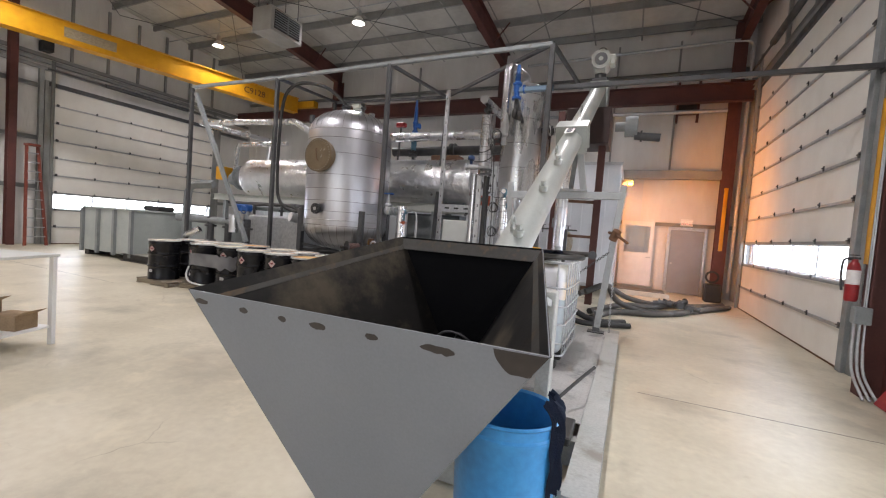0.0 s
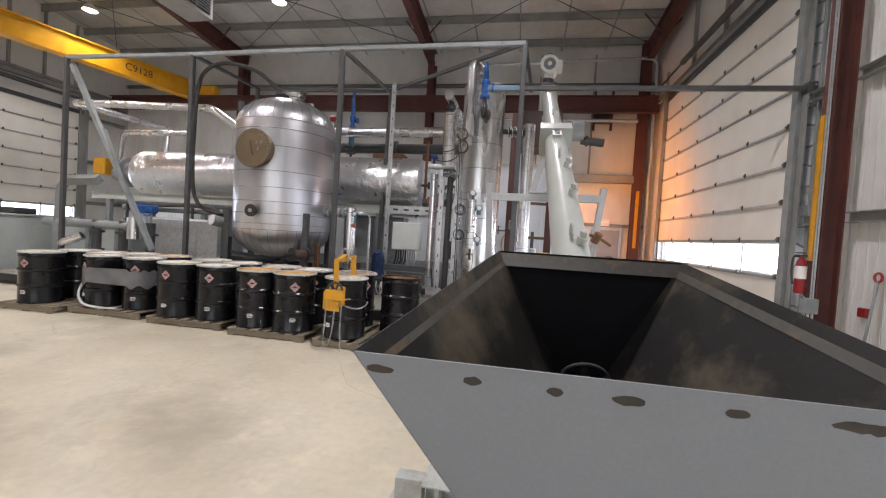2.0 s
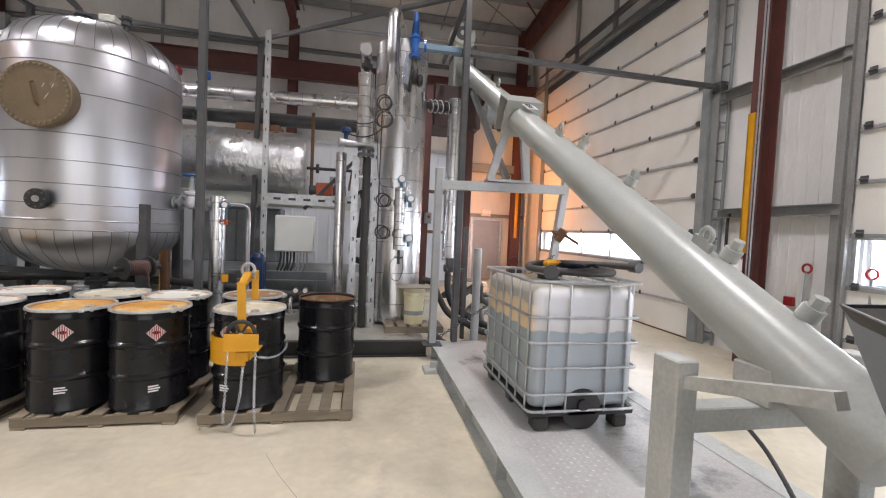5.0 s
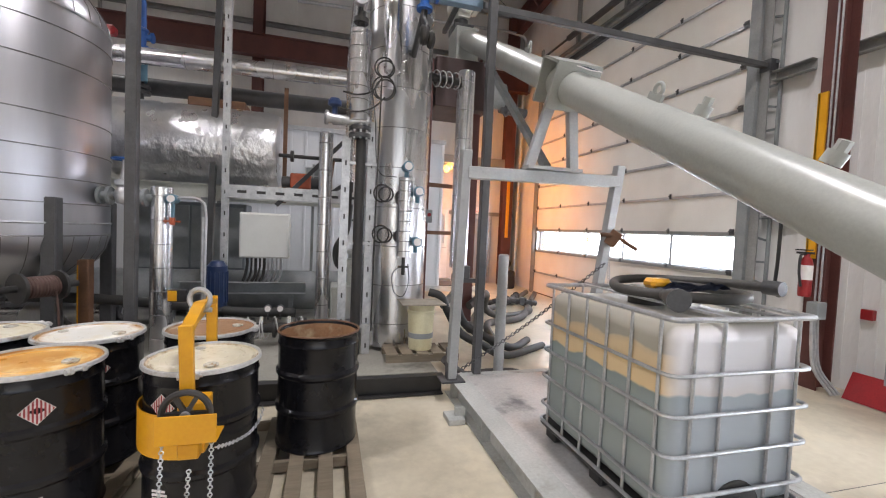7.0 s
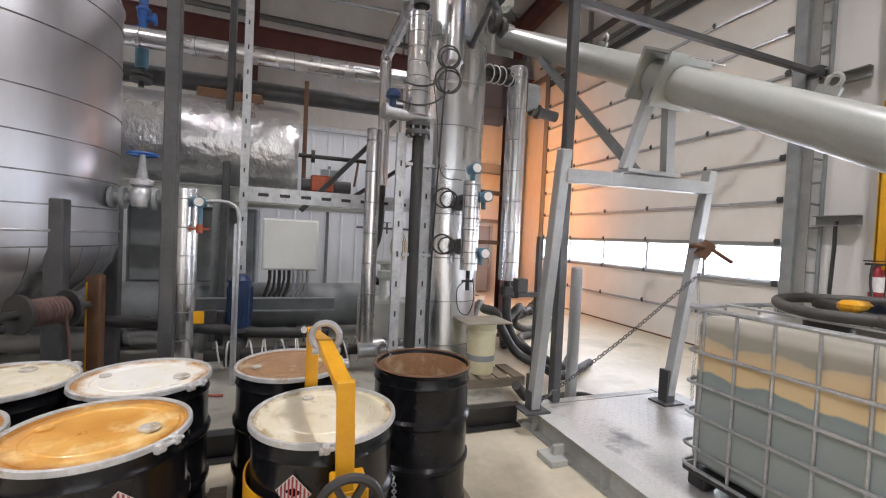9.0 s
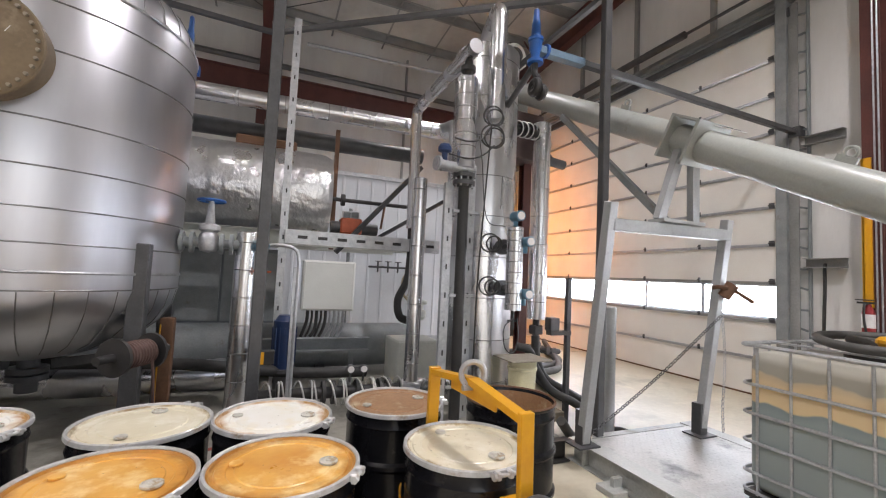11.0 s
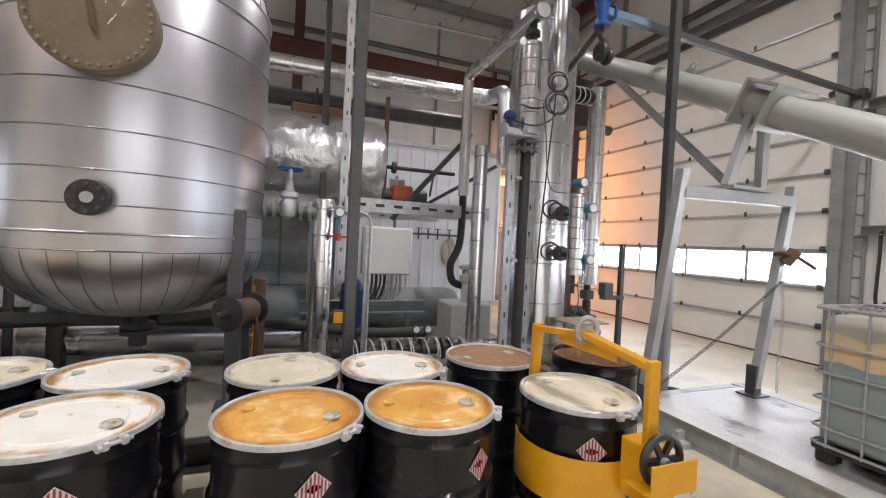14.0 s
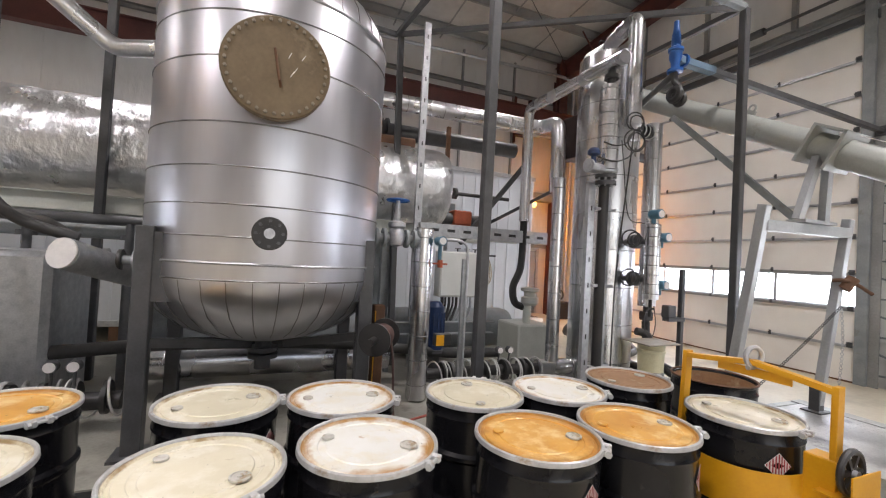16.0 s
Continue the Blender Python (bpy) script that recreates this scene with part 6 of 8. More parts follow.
# ---- pallets and drums ----
def pallet(x0, y0, x1, y1, label):
    """A timber pallet with separate boards."""
    t = thing("pallet", ((x0 + x1) / 2, (y0 + y1) / 2, 0), label, "pallet", "drum pallets")
    cx, cy = (x0 + x1) / 2, (y0 + y1) / 2
    for y in (y0 + 0.03, cy, y1 - 0.03):
        bm = B()
        box(bm, x0, y - 0.02, 0.018, x1, y + 0.02, 0.088, 0.003)
        part("stringer", bm, WOOD, t)
    n = 7
    for k in range(n):
        w = 0.095
        x = x0 + w / 2 + (x1 - x0 - w) * k / (n - 1)
        bm = B()
        box(bm, x - w / 2, y0, 0.09, x + w / 2, y1, 0.108, 0.003)
        part("deck_board", bm, WOOD, t)
    for x in (x0 + 0.06, cx, x1 - 0.06):
        bm = B()
        box(bm, x - 0.05, y0, 0.0, x + 0.05, y1, 0.017, 0.003)
        part("bottom_board", bm, WOOD, t)
    return t


PALLETS = [(-3.97, 5.2, -2.74, 6.5), (-5.3, 5.27, -4.14, 6.5), (-6.75, 5.38, -5.5, 6.6), (-8.3, 5.45, -6.98, 6.75), (-9.35, 5.25, -8.32, 6.55)]
for p in PALLETS:
    pallet(*p, "weathered timber pallet under steel drums")

DR, DH, DZ = 0.285, 0.81, 0.109


def drum(lid, label, rim=RING, open_top=False, hazard=True):
    """A steel drum at the origin: hooped body, lid with bungs, clamp ring and hazard label facing -y."""
    t = thing("steel_drum", (0, 0, 0), label, "drum", "steel drums")
    prof = [(0, 0.0 + 0.01), (DR - 0.02, 0.01), (DR, 0.0), (DR + 0.006, 0.012), (DR - 0.002, 0.03)]
    for z in (0.275, 0.53):
        prof += [(DR - 0.002, z - 0.028), (DR + 0.012, z - 0.01), (DR + 0.012, z + 0.01), (DR - 0.002, z + 0.028)]
    prof += [(DR - 0.002, DH - 0.09), (DR + 0.004, DH - 0.075), (DR - 0.002, DH - 0.06), (DR - 0.002, DH - 0.02), (DR + 0.004, DH - 0.012)]
    if open_top:
        prof += [(DR + 0.008, DH), (DR - 0.004, DH + 0.004), (DR - 0.012, DH - 0.01), (DR - 0.014, 0.06), (0, 0.05)]
    bm = B()
    lathe(bm, prof, 56)
    part("body", bm, DRUM, t)
    if open_top:
        bm = B()
        lathe(bm, [(DR - 0.0145, DH - 0.02), (DR - 0.0165, 0.3), (DR - 0.02, 0.28), (0, 0.27)], 48)
        part("lining", bm, LID_RUST, t, "rust-brown drum interior")
        bm = B()
        torus(bm, (0, 0, DH + 0.002), (0, 0, 1), DR, 0.008, 56, 8)
        part("rolled_rim", bm, RUST, t)
    else:
        bm = B()
        lathe(bm, [(DR, DH - 0.004), (DR - 0.012, DH - 0.002), (DR - 0.018, DH - 0.012), (DR - 0.03, DH - 0.012), (DR - 0.034, DH - 0.006), (DR - 0.07, DH - 0.006), (DR - 0.075, DH - 0.01), (DR - 0.1, DH - 0.01), (DR - 0.105, DH - 0.006), (0, DH - 0.004)], 56)
        top = part("lid", bm, lid, t)
        bm = B()
        lathe(bm, [(0.001, DH - 0.004), (0.037, DH - 0.004), (0.037, DH + 0.004), (0.030, DH + 0.007), (0.028, DH + 0.003), (0.012, DH + 0.003), (0.01, DH + 0.008), (0.0, DH + 0.008)], 20, (0.13, -0.11, 0))
        part("bung", bm, BUNG, top)
        bm = B()
        lathe(bm, [(0.001, DH - 0.004), (0.026, DH - 0.004), (0.026, DH + 0.004), (0.018, DH + 0.006), (0.0, DH + 0.004)], 16, (-0.13, 0.13, 0))
        part("vent_plug", bm, BUNG if lid is not LID_ORANGE else lid, top)
        bm = B()
        lathe(bm, [(DR - 0.005, DH - 0.002), (DR - 0.002, DH + 0.006), (DR + 0.004, DH + 0.009), (DR + 0.011, DH + 0.005), (DR + 0.013, DH - 0.014), (DR + 0.006, DH - 0.018), (DR + 0.005, DH - 0.012)], 56)
        ring = part("clamp_ring", bm, rim, t, "zinc bolted clamp ring")
        bm = B()
        a = radians(-62)
        c = Vector((DR + 0.02, 0, DH - 0.006))
        rod(bm, c + Vector((0.008, -0.045, 0)), c + Vector((0.008, 0.055, 0)), 0.008, 8)
        for y in (-0.03, 0.03):
            box(bm, c.x - 0.02, y - 0.012, c.z - 0.016, c.x + 0.02, y + 0.012, c.z + 0.016, 0.005)
        rod(bm, c + Vector((0.008, -0.055, 0)), c + Vector((0.008, -0.042, 0)), 0.016, 6)
        bmesh.ops.rotate(bm, verts=bm.verts, cent=(0, 0, 0), matrix=Matrix.Rotation(a, 3, "Z"))
        part("ring_bolt", bm, RING, ring)
    if hazard:
        h = 0.068
        z = 0.635
        bm = B()
        y = -DR - 0.004
        poly(bm, [(-h, y + 0.008, z), (0, y, z - h), (h, y + 0.008, z), (0, y, z + h)])
        tag = part("hazard_label", bm, PAPER, t, "white diamond hazard label with red stripes", smooth=False)
        for k in range(-4, 5):
            bm = B()
            xa, xb = k * 0.0145 - 0.0036, k * 0.0145 + 0.0036
            ha, hb = h - abs(xa) - 0.003, h - abs(xb) - 0.003
            ya, yb = y + 0.008 * abs(xa) / h - 0.0015, y + 0.008 * abs(xb) / h - 0.0015
            poly(bm, [(xa, ya, z - ha), (xb, yb, z - hb), (xb, yb, z + hb), (xa, ya, z + ha)])
            part("stripe", bm, LABEL_RED, tag, smooth=False)
        for k in range(3):
            bm = B()
            x = 0.07 + 0.012 * (k % 2)
            bar(bm, (-0.05, -DR - 0.0015, 0.16 + 0.02 * k), (-0.05 + x, -DR + 0.002, 0.16 + 0.02 * k), 0.004, 0.011)
            part("small_print", bm, PAPER, t, smooth=False)
    return t


STOCK = [
    (LID_WHITE, "black steel drum with rust-edged white lid", [(-5.831, 5.715, 15), (-5.85, 6.316, 40), (-4.488, 6.157, 30), (-7.98, 5.8, -20), (-8.42, 6.2, 10), (-9.0, 6.2, 80)]),
    (LID_CREAM, "black steel drum with dirty cream lid", [(-6.46, 5.66, 5), (-6.47, 6.37, 60), (-5.077, 6.207, 120), (-3.659, 5.527, -25), (-7.98, 6.42, 35), (-8.93, 5.55, 8), (-7.3, 5.86, 20)]),
    (LID_ORANGE, "black steel drum with orange-stained lid", [(-5.055, 5.588, 17), (-4.458, 5.561, 30), (-7.38, 6.5, 20)]),
    (LID_RUST, "black steel drum with rusty brown lid", [(-3.798, 6.245, 55)]),
]
for lid, label, places in STOCK:
    first = drum(lid, label)
    for k, (x, y, a) in enumerate(places):
        if k:
            copy_thing(first, pose(x, y, DZ, 0, 0, a))
    first.matrix_basis = pose(places[0][0], places[0][1], DZ, 0, 0, places[0][2])
first = drum(None, "open-topped black steel drum, rusty inside", open_top=True, hazard=False)
first.matrix_basis = pose(-3.045, 6.125, DZ, 0, 0, 0)

# stretch film round two drums
t = thing("stretch_wrap", (-7.65, 5.9, DZ), "clear stretch film wound round two drums", "plastic film")
bm = B()
pts = []
for k in range(15):
    a = math.pi + math.pi * k / 14 * 0.5
    pts.append((-7.98 + 0.31 * math.cos(a), 5.81 + 0.31 * math.sin(a)))
for k in range(15):
    a = 1.5 * math.pi + math.pi * k / 14 * 0.5
    pts.append((-7.3 + 0.31 * math.cos(a), 5.85 + 0.31 * math.sin(a)))
lo = [bm.verts.new((x, y, DZ + 0.36 + 0.03 * math.sin(k))) for k, (x, y) in enumerate(pts)]
hi = [bm.verts.new((x, y, DZ + 0.62 + 0.02 * math.cos(k * 1.7))) for k, (x, y) in enumerate(pts)]
for k in range(len(pts) - 1):
    bm.faces.new((lo[k], lo[k + 1], hi[k + 1], hi[k]))
part("film", bm, WRAP, t)
bm = B()
tube(bm, [(-8.27, 5.72, DZ + 0.45), (-8.2, 5.55, DZ + 0.2), (-8.0, 5.46, DZ + 0.06), (-7.7, 5.46, DZ + 0.02), (-7.4, 5.5, DZ + 0.02)], 0.018, 8, 5)
part("loose_tail", bm, WIRE_WHITE, t)

# ---- yellow drum lifter ----
LX, LY = -3.659, 5.527
t = thing("drum_lifter", (LX, LY, DZ + 0.5), "yellow below-hook drum lifter clamped round a drum", "drum lifter")
A, C, M1 = Vector((-3.703, 5.851, 1.18)), Vector((-3.63, 5.1, 1.165)), Vector((-3.672, 5.47, 1.17))
bm = B()
bar(bm, A + Vector((0, 0, 0.0)), M1 + Vector((0, 0, 0.055)), 0.055, 0.03)
bar(bm, M1 + Vector((0, 0, 0.055)), C + Vector((0, 0, 0.0)), 0.055, 0.03)
bar(bm, (A + M1) / 2 + Vector((0, 0, -0.005)), (C + M1) / 2 + Vector((0, 0, -0.005)), 0.012, 0.05, (0, 0, 1), 0.002)
part("spreader", bm, YELLOW, t)
bm = B()
bar(bm, A + Vector((0, 0, 0.03)), A + Vector((0, 0.02, -0.45)), 0.06, 0.03, (0, 1, 0), 0.003)
part("arm", bm, YELLOW, t)
bm = B()
bar(bm, C + Vector((0, 0, 0.03)), C + Vector((0.015, 0.01, -0.5)), 0.06, 0.03, (0, 1, 0), 0.003)
part("arm", bm, YELLOW, t)
bm = B()
prof = [(DR + 0.016, 0.38), (DR + 0.022, 0.38), (DR + 0.022, 0.6), (DR + 0.016, 0.6), (DR + 0.016, 0.38)]
n = 40
rings = []
for k in range(n + 1):
    a = radians(150) + radians(128) * k / n
    rings.append([bm.verts.new((LX + r * math.cos(a), LY + r * math.sin(a), DZ + z)) for r, z in prof[:4]])
for a, b in zip(rings, rings[1:]):
    for k in range(4):
        bm.faces.new((a[k], b[k], b[(k + 1) % 4], a[(k + 1) % 4]))
bm.faces.new(rings[0])
bm.faces.new(rings[-1][::-1])
bmesh.ops.recalc_face_normals(bm, faces=bm.faces)
part("band", bm, YELLOW, t)
bm = B()
box(bm, -3.66, 5.09, 0.58, -3.54, 5.225, 0.83, 0.006)
box(bm, -3.64, 5.03, 0.585, -3.55, 5.092, 0.66, 0.006)
part("gear_box", bm, YELLOW, t)
bm = B()
box(bm, -3.72, 4.996, 0.675, -3.47, 5.004, 0.808, 0.002)
box(bm, -3.72, 5.005, 0.675, -3.47, 5.15, 0.683, 0.002)
part("wheel_guard", bm, YELLOW, t)
bm = B()
rod(bm, (-3.61, 5.02, 0.79), (-3.61, 5.1, 0.79), 0.022, 12)
part("axle", bm, RIM, t)
bm = B()
torus(bm, (-3.61, 5.05, 0.795), (0, 1, 0), 0.1, 0.016, 32, 8)
for k in range(3):
    a = math.pi * k / 3
    d = Vector((math.cos(a), 0, math.sin(a))) * 0.095
    bar(bm, Vector((-3.61, 5.05, 0.795)) - d, Vector((-3.61, 5.05, 0.795)) + d, 0.02, 0.02, (0, 1, 0))
part("hand_wheel", bm, BLACK_STEEL, t, "black chain wheel")
bm = B()
s = M1 + Vector((0, 0, 0.085))
torus(bm, s, (0.2, 1, 0), 0.055, 0.014, 20, 8)
rod(bm, s + Vector((-0.05, 0.0, -0.06)), s + Vector((0.06, 0, -0.06)), 0.014, 8)
part("shackle", bm, RIM, t, "grey steel shackle")


def chain(name, pts, parent, r=0.003, size=0.0115, m=GALV):
    bm = B()
    pts = curve_points(pts, 8)
    d = 0.0
    k = 0
    for a, b in zip(pts, pts[1:]):
        seg = (b - a).length
        while d <= seg and seg > 0:
            c = a + (b - a) * d / seg
            w = (b - a).normalized()
            s, u, _ = axes(w)
            n = s if k % 2 else u
            torus(bm, c, n, size * 0.8, r, 8, 4)
            k += 1
            d += size * 1.5
        d -= seg
    return part(name, bm, m, parent)


chain("chain", [(-3.69, 5.0, 0.68), (-3.7, 4.99, 0.35), (-3.71, 5.0, 0.12), (-3.66, 5.02, 0.1), (-3.6, 5.0, 0.3), (-3.58, 5.0, 0.56)], t)
chain("chain", [(-3.49, 5.1, 0.6), (-3.445, 5.24, 0.55), (-3.385, 5.37, 0.535), (-3.35, 5.5, 0.56), (-3.352, 5.56, 0.6)], t)
chain("chain", [(-3.49, 5.0, 0.675), (-3.49, 4.99, 0.3), (-3.48, 5.0, 0.03)], t)

# ---- auger skid ----
t = thing("auger_skid", (-0.93, 5.0, 0), "light grey steel skid with checker plate deck", "skid")
for x in (-1.69, -0.14):
    bm = B()
    box(bm, x - 0.09, 2.3, 0.19, x + 0.09, 7.05, 0.2)
    box(bm, x - 0.012, 2.3, 0.012, x + 0.012, 7.05, 0.189)
    box(bm, x - 0.09, 2.3, 0.0, x + 0.09, 7.05, 0.011)
    for k in range(6):
        box(bm, x - 0.088, 2.45 + k * 0.88, 0.012, x + 0.088, 2.462 + k * 0.88, 0.189)
    part("side_beam", bm, SKID, t)
for y in (2.36, 2.98, 6.98):
    bm = B()
    channel(bm, (-1.6, y, 0.1), (-0.23, y, 0.1), 0.18, 0.09, side=-1)
    part("cross_beam", bm, SKID, t)
bm = B()
box(bm, -1.598, 3.28, 0.188, -0.232, 6.95, 0.196)
dk = part("deck_plate", bm, PLATE, t, "worn checker plate deck")
bm = B()
for i in range(28):
    for j in range(74):
        x, y = -1.57 + i * 0.049, 3.31 + j * 0.049
        a = radians(45 if (i + j) % 2 else -45)
        d = Vector((math.cos(a), math.sin(a), 0)) * 0.013
        s = Vector((-d.y, d.x, 0)) * 0.28
        c = Vector((x, y, 0.1962))
        v = [bm.verts.new(c + d), bm.verts.new(c + s), bm.verts.new(c - d), bm.verts.new(c - s)]
        w = bm.verts.new(c + Vector((0, 0, 0.002)))
        for k in range(4):
            bm.faces.new((v[k], v[(k + 1) % 4], w))
part("tread_pattern", bm, PLATE, dk, kind="stuff", smooth=False)
bm = B()
box(bm, -1.95, 6.3, 0.0, -1.8, 6.5, 0.05, 0.005)
box(bm, -1.87, 6.38, 0.05, -1.78, 6.42, 0.12)
part("foot", bm, SKID, t)
bm = B()
box(bm, -1.98, 2.31, 0.0, -1.8, 2.47, 0.05, 0.005)
box(bm, -1.94, 2.34, 0.05, -1.78, 2.44, 0.2, 0.004)
part("foot", bm, SKID, t)

# ---- hopper ----
NL, NR, FR, FL = Vector((-1.785, 1.22, 1.235)), Vector((-0.178, 1.18, 1.255)), Vector((-0.478, 2.505, 1.515)), Vector((-1.447, 2.505, 1.515))
bNL, bNR, bFR, bFL = Vector((-1.09, 1.45, 0.25)), Vector((-0.862, 1.435, 0.25)), Vector((-0.865, 2.485, 0.8)), Vector((-1.047, 2.475, 0.8))
t = thing("feed_hopper", (-0.98, 1.9, 0.2), "grey primed steel feed hopper with bare inside", "hopper")
FACES = [(NL, bNL, bNR, NR), (NR, bNR, bFR, FR), (FR, bFR, bFL, FL), (FL, bFL, bNL, NL)]
mid = sum((NL, NR, FR, FL, bNL, bNR, bFR, bFL), Vector()) / 8


def outward(quad):
    """The outward normal of one hopper side."""
    a, b, c, d = quad
    n = (b - a).cross(d - a).normalized()
    if n.dot(mid - a) > 0:
        n = -n
    return n


bm = B()
for q in FACES:
    n = outward(q)
    poly(bm, list(q))
    # rim edge
    poly(bm, [q[0], q[3], q[3] - n * 0.005, q[0] - n * 0.005])
poly(bm, [bNL, bFL, bFR, bNR])
bmesh.ops.recalc_face_normals(bm, faces=bm.faces)
part("outer_skin", bm, HOPPER_OUT, t, smooth=False)
# the far plate's near-black colour paints in the shade inside the hopper
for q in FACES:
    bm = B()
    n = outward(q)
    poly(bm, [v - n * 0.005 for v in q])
    part("inner_plate", bm, HOPPER_IN if q is not FACES[2] else SHADED_SHEET, t, "dark bare steel inside", smooth=False)
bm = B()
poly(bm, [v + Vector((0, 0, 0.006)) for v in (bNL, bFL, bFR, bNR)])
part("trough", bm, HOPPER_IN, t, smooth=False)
# inside flange round three sides
bm = B()
up = (NR - NL).cross(FL - NL).normalized()
ctr = (NL + NR + FR + FL) / 4
for a, b in ((NR, FR), (FR, FL), (FL, NL)):
    def inn(v):
        return v + (ctr - v) * 0.085 - up * 0.07
    solid(bm, [a + up * 0.001, b + up * 0.001, inn(b), inn(a)], 0.004)
bmesh.ops.recalc_face_normals(bm, faces=bm.faces)
part("rim_flange", bm, RIM_STEEL, t, "dark rust-streaked folded steel rim", smooth=False)
# weld burn marks along the near face
bm = B()
n = outward(FACES[0])
e = (NR - NL)
down = ((bNL + bNR) / 2 - (NL + NR) / 2).normalized()
rng = random.Random(7)
for f, w in ((0.052, 0.085), (0.217, 0.052), (0.353, 0.042), (0.465, 0.085), (0.617, 0.055), (0.77, 0.1), (0.80, 0.05)):
    c = NL + e * f + down * (0.045 + 0.008 * rng.random()) + n * 0.001
    ex, ey = e.normalized() * w * 0.5, down * 0.014
    bm = B()
    vs = [c + ex * math.cos(a) * (0.9 + 0.2 * rng.random()) + ey * math.sin(a) * (0.8 + 0.4 * rng.random()) for a in [math.tau * k / 14 for k in range(14)]]
    poly(bm, vs)
    part("weld_mark", bm, BURN, t, smooth=False)
bm = B()
c = NR - e * 0.06 + down * 0.035 + n * 0.001
side = bNR - NR
arc = [NR - e * (0.055 + 0.05 * math.cos(a)) + down * 0.085 * math.sin(a) * (1 + 0.04 * math.sin(7 * a)) + n * 0.001 for a in [radians(4 + 112 * k / 14) for k in range(15)]]
poly(bm, arc + [NR + side * 0.065 - e * 0.002 + n * 0.001, NR + side * 0.004 + n * 0.001])
part("weld_mark", bm, BURN, t, smooth=False)
# feed screw seen inside
bm = B()
ax0, ax1 = Vector((-0.95, 1.5, 0.36)), Vector((-0.95, 2.5, 0.91))
rod(bm, ax0, ax1, 0.035, 14)
d = (ax1 - ax0).normalized()
s, u, _ = axes(d)
prev = None
for k in range(49):
    a = math.tau * k / 16
    c = ax0 + (ax1 - ax0) * k / 48
    o = s * math.cos(a) + u * math.sin(a)
    cur = [bm.verts.new(c + o * 0.035), bm.verts.new(c + o * 0.115)]
    if prev:
        bm.faces.new((prev[0], prev[1], cur[1], cur[0]))
    prev = cur
part("feed_screw", bm, SCREW, t, "black feed screw")
bm = B()
torus(bm, ax1 - d * 0.12, d, 0.13, 0.008, 28, 8)
part("inlet_ring", bm, DARK_STEEL, t)
bm = B()
bar(bm, (-1.22, 1.75, 0.62), (-0.72, 1.75, 0.62), 0.05, 0.05)
part("cross_bar", bm, DARK_STEEL, t)
for x in (-1.45, -0.5):
    bm = B()
    box(bm, x - 0.05, 3.0, 0.2, x + 0.05, 3.14, 1.2, 0.006)
    solid(bm, [(x - 0.05, 3.06, 0.21), (x - 0.15, 3.06, 0.21), (x - 0.05, 3.06, 0.42)], 0.01)
    solid(bm, [(x + 0.05, 3.06, 0.42), (x + 0.15, 3.06, 0.21), (x + 0.05, 3.06, 0.21)], 0.01)
    part("post", bm, SKID, t)
bm = B()
box(bm, -1.4, 3.02, 0.9, -0.55, 3.12, 1.0, 0.006)
box(bm, -1.08, 2.98, 1.0, -0.78, 3.16, 1.16, 0.006)
part("cross_tie", bm, SKID, t)
for a, b in (((-1.45, 3.07, 1.1), (-1.42, 2.5, 1.25)), ((-0.5, 3.07, 1.1), (-0.52, 2.5, 1.25))):
    bm = B()
    bar(bm, a, b, 0.05, 0.05)
    part("strut", bm, SKID, t)


# ---- inclined auger conveyor ----
def on_axis(y, off=0.0):
    return Vector((-0.93, y, 1.89 + 0.554 * (y - 4.27) + off))


AD = (on_axis(9) - on_axis(3)).normalized()
AN = Vector((0, -AD.z, AD.y))
t = thing("auger_conveyor", on_axis(6.5), "pale green-grey inclined auger tube conveyor", "conveyor")
bm = B()
rod(bm, on_axis(2.63, -0.006), on_axis(6.4, -0.006), 0.149, 36)
part("lower_tube", bm, AUGER, t)
bm = B()
rod(bm, on_axis(6.4), on_axis(9.75), 0.145, 36)
part("upper_tube", bm, AUGER, t)
bm = B()
c = on_axis(6.42)
bar(bm, c - AD * 0.16, c - AD * 0.13, 0.44, 0.4, AN)
bar(bm, c + AD * 0.13, c + AD * 0.16, 0.44, 0.4, AN)
bar(bm, c - AD * 0.16 + AN * 0.2, c + AD * 0.16 + AN * 0.2, 0.44, 0.02, AN)
part("joint_collar", bm, AUGER, t)
bm = B()
bar(bm, on_axis(6.05) + AN * 0.19, on_axis(6.25) + AN * 0.19, 0.12, 0.006, AN)
part("label_plate", bm, PAPER, t, "white label with dark marks")
bm = B()
for k in range(4):
    bar(bm, on_axis(6.08 + 0.045 * k) + AN * 0.195, on_axis(6.1 + 0.045 * k) + AN * 0.195, 0.07, 0.003, AN)
part("label_marks", bm, NAVY, t)
for y in (3.1, 3.5, 4.35, 5.05):
    bm = B()
    c = on_axis(y)
    rod(bm, c + AN * 0.14 + Vector((0.06, 0, 0)), c + AN * 0.2 + Vector((0.07, 0, 0)), 0.045, 14)
    rod(bm, c + AN * 0.2 + Vector((0.07, 0, 0)), c + AN * 0.25 + Vector((0.07, 0, 0)), 0.03, 6)
    part("inspection_plug", bm, AUGER, t)
for y in (3.6, 5.35, 7.3):
    bm = B()
    c = on_axis(y)
    bar(bm, c + AN * 0.14 - Vector((0.012, 0, 0)), c + AN * 0.19 - Vector((0.012, 0, 0)), 0.024, 0.13, AD)
    torus(bm, c + AN * 0.215 - Vector((0.012, 0, 0)), (1, 0, 0), 0.038, 0.013, 22, 8)
    part("lifting_eye", bm, AUGER, t)
bm = B()
c = on_axis(9.75)
box(bm, -1.12, 9.5, 4.35, -0.74, 9.95, 5.0, 0.01)
part("discharge_box", bm, AUGER, t)
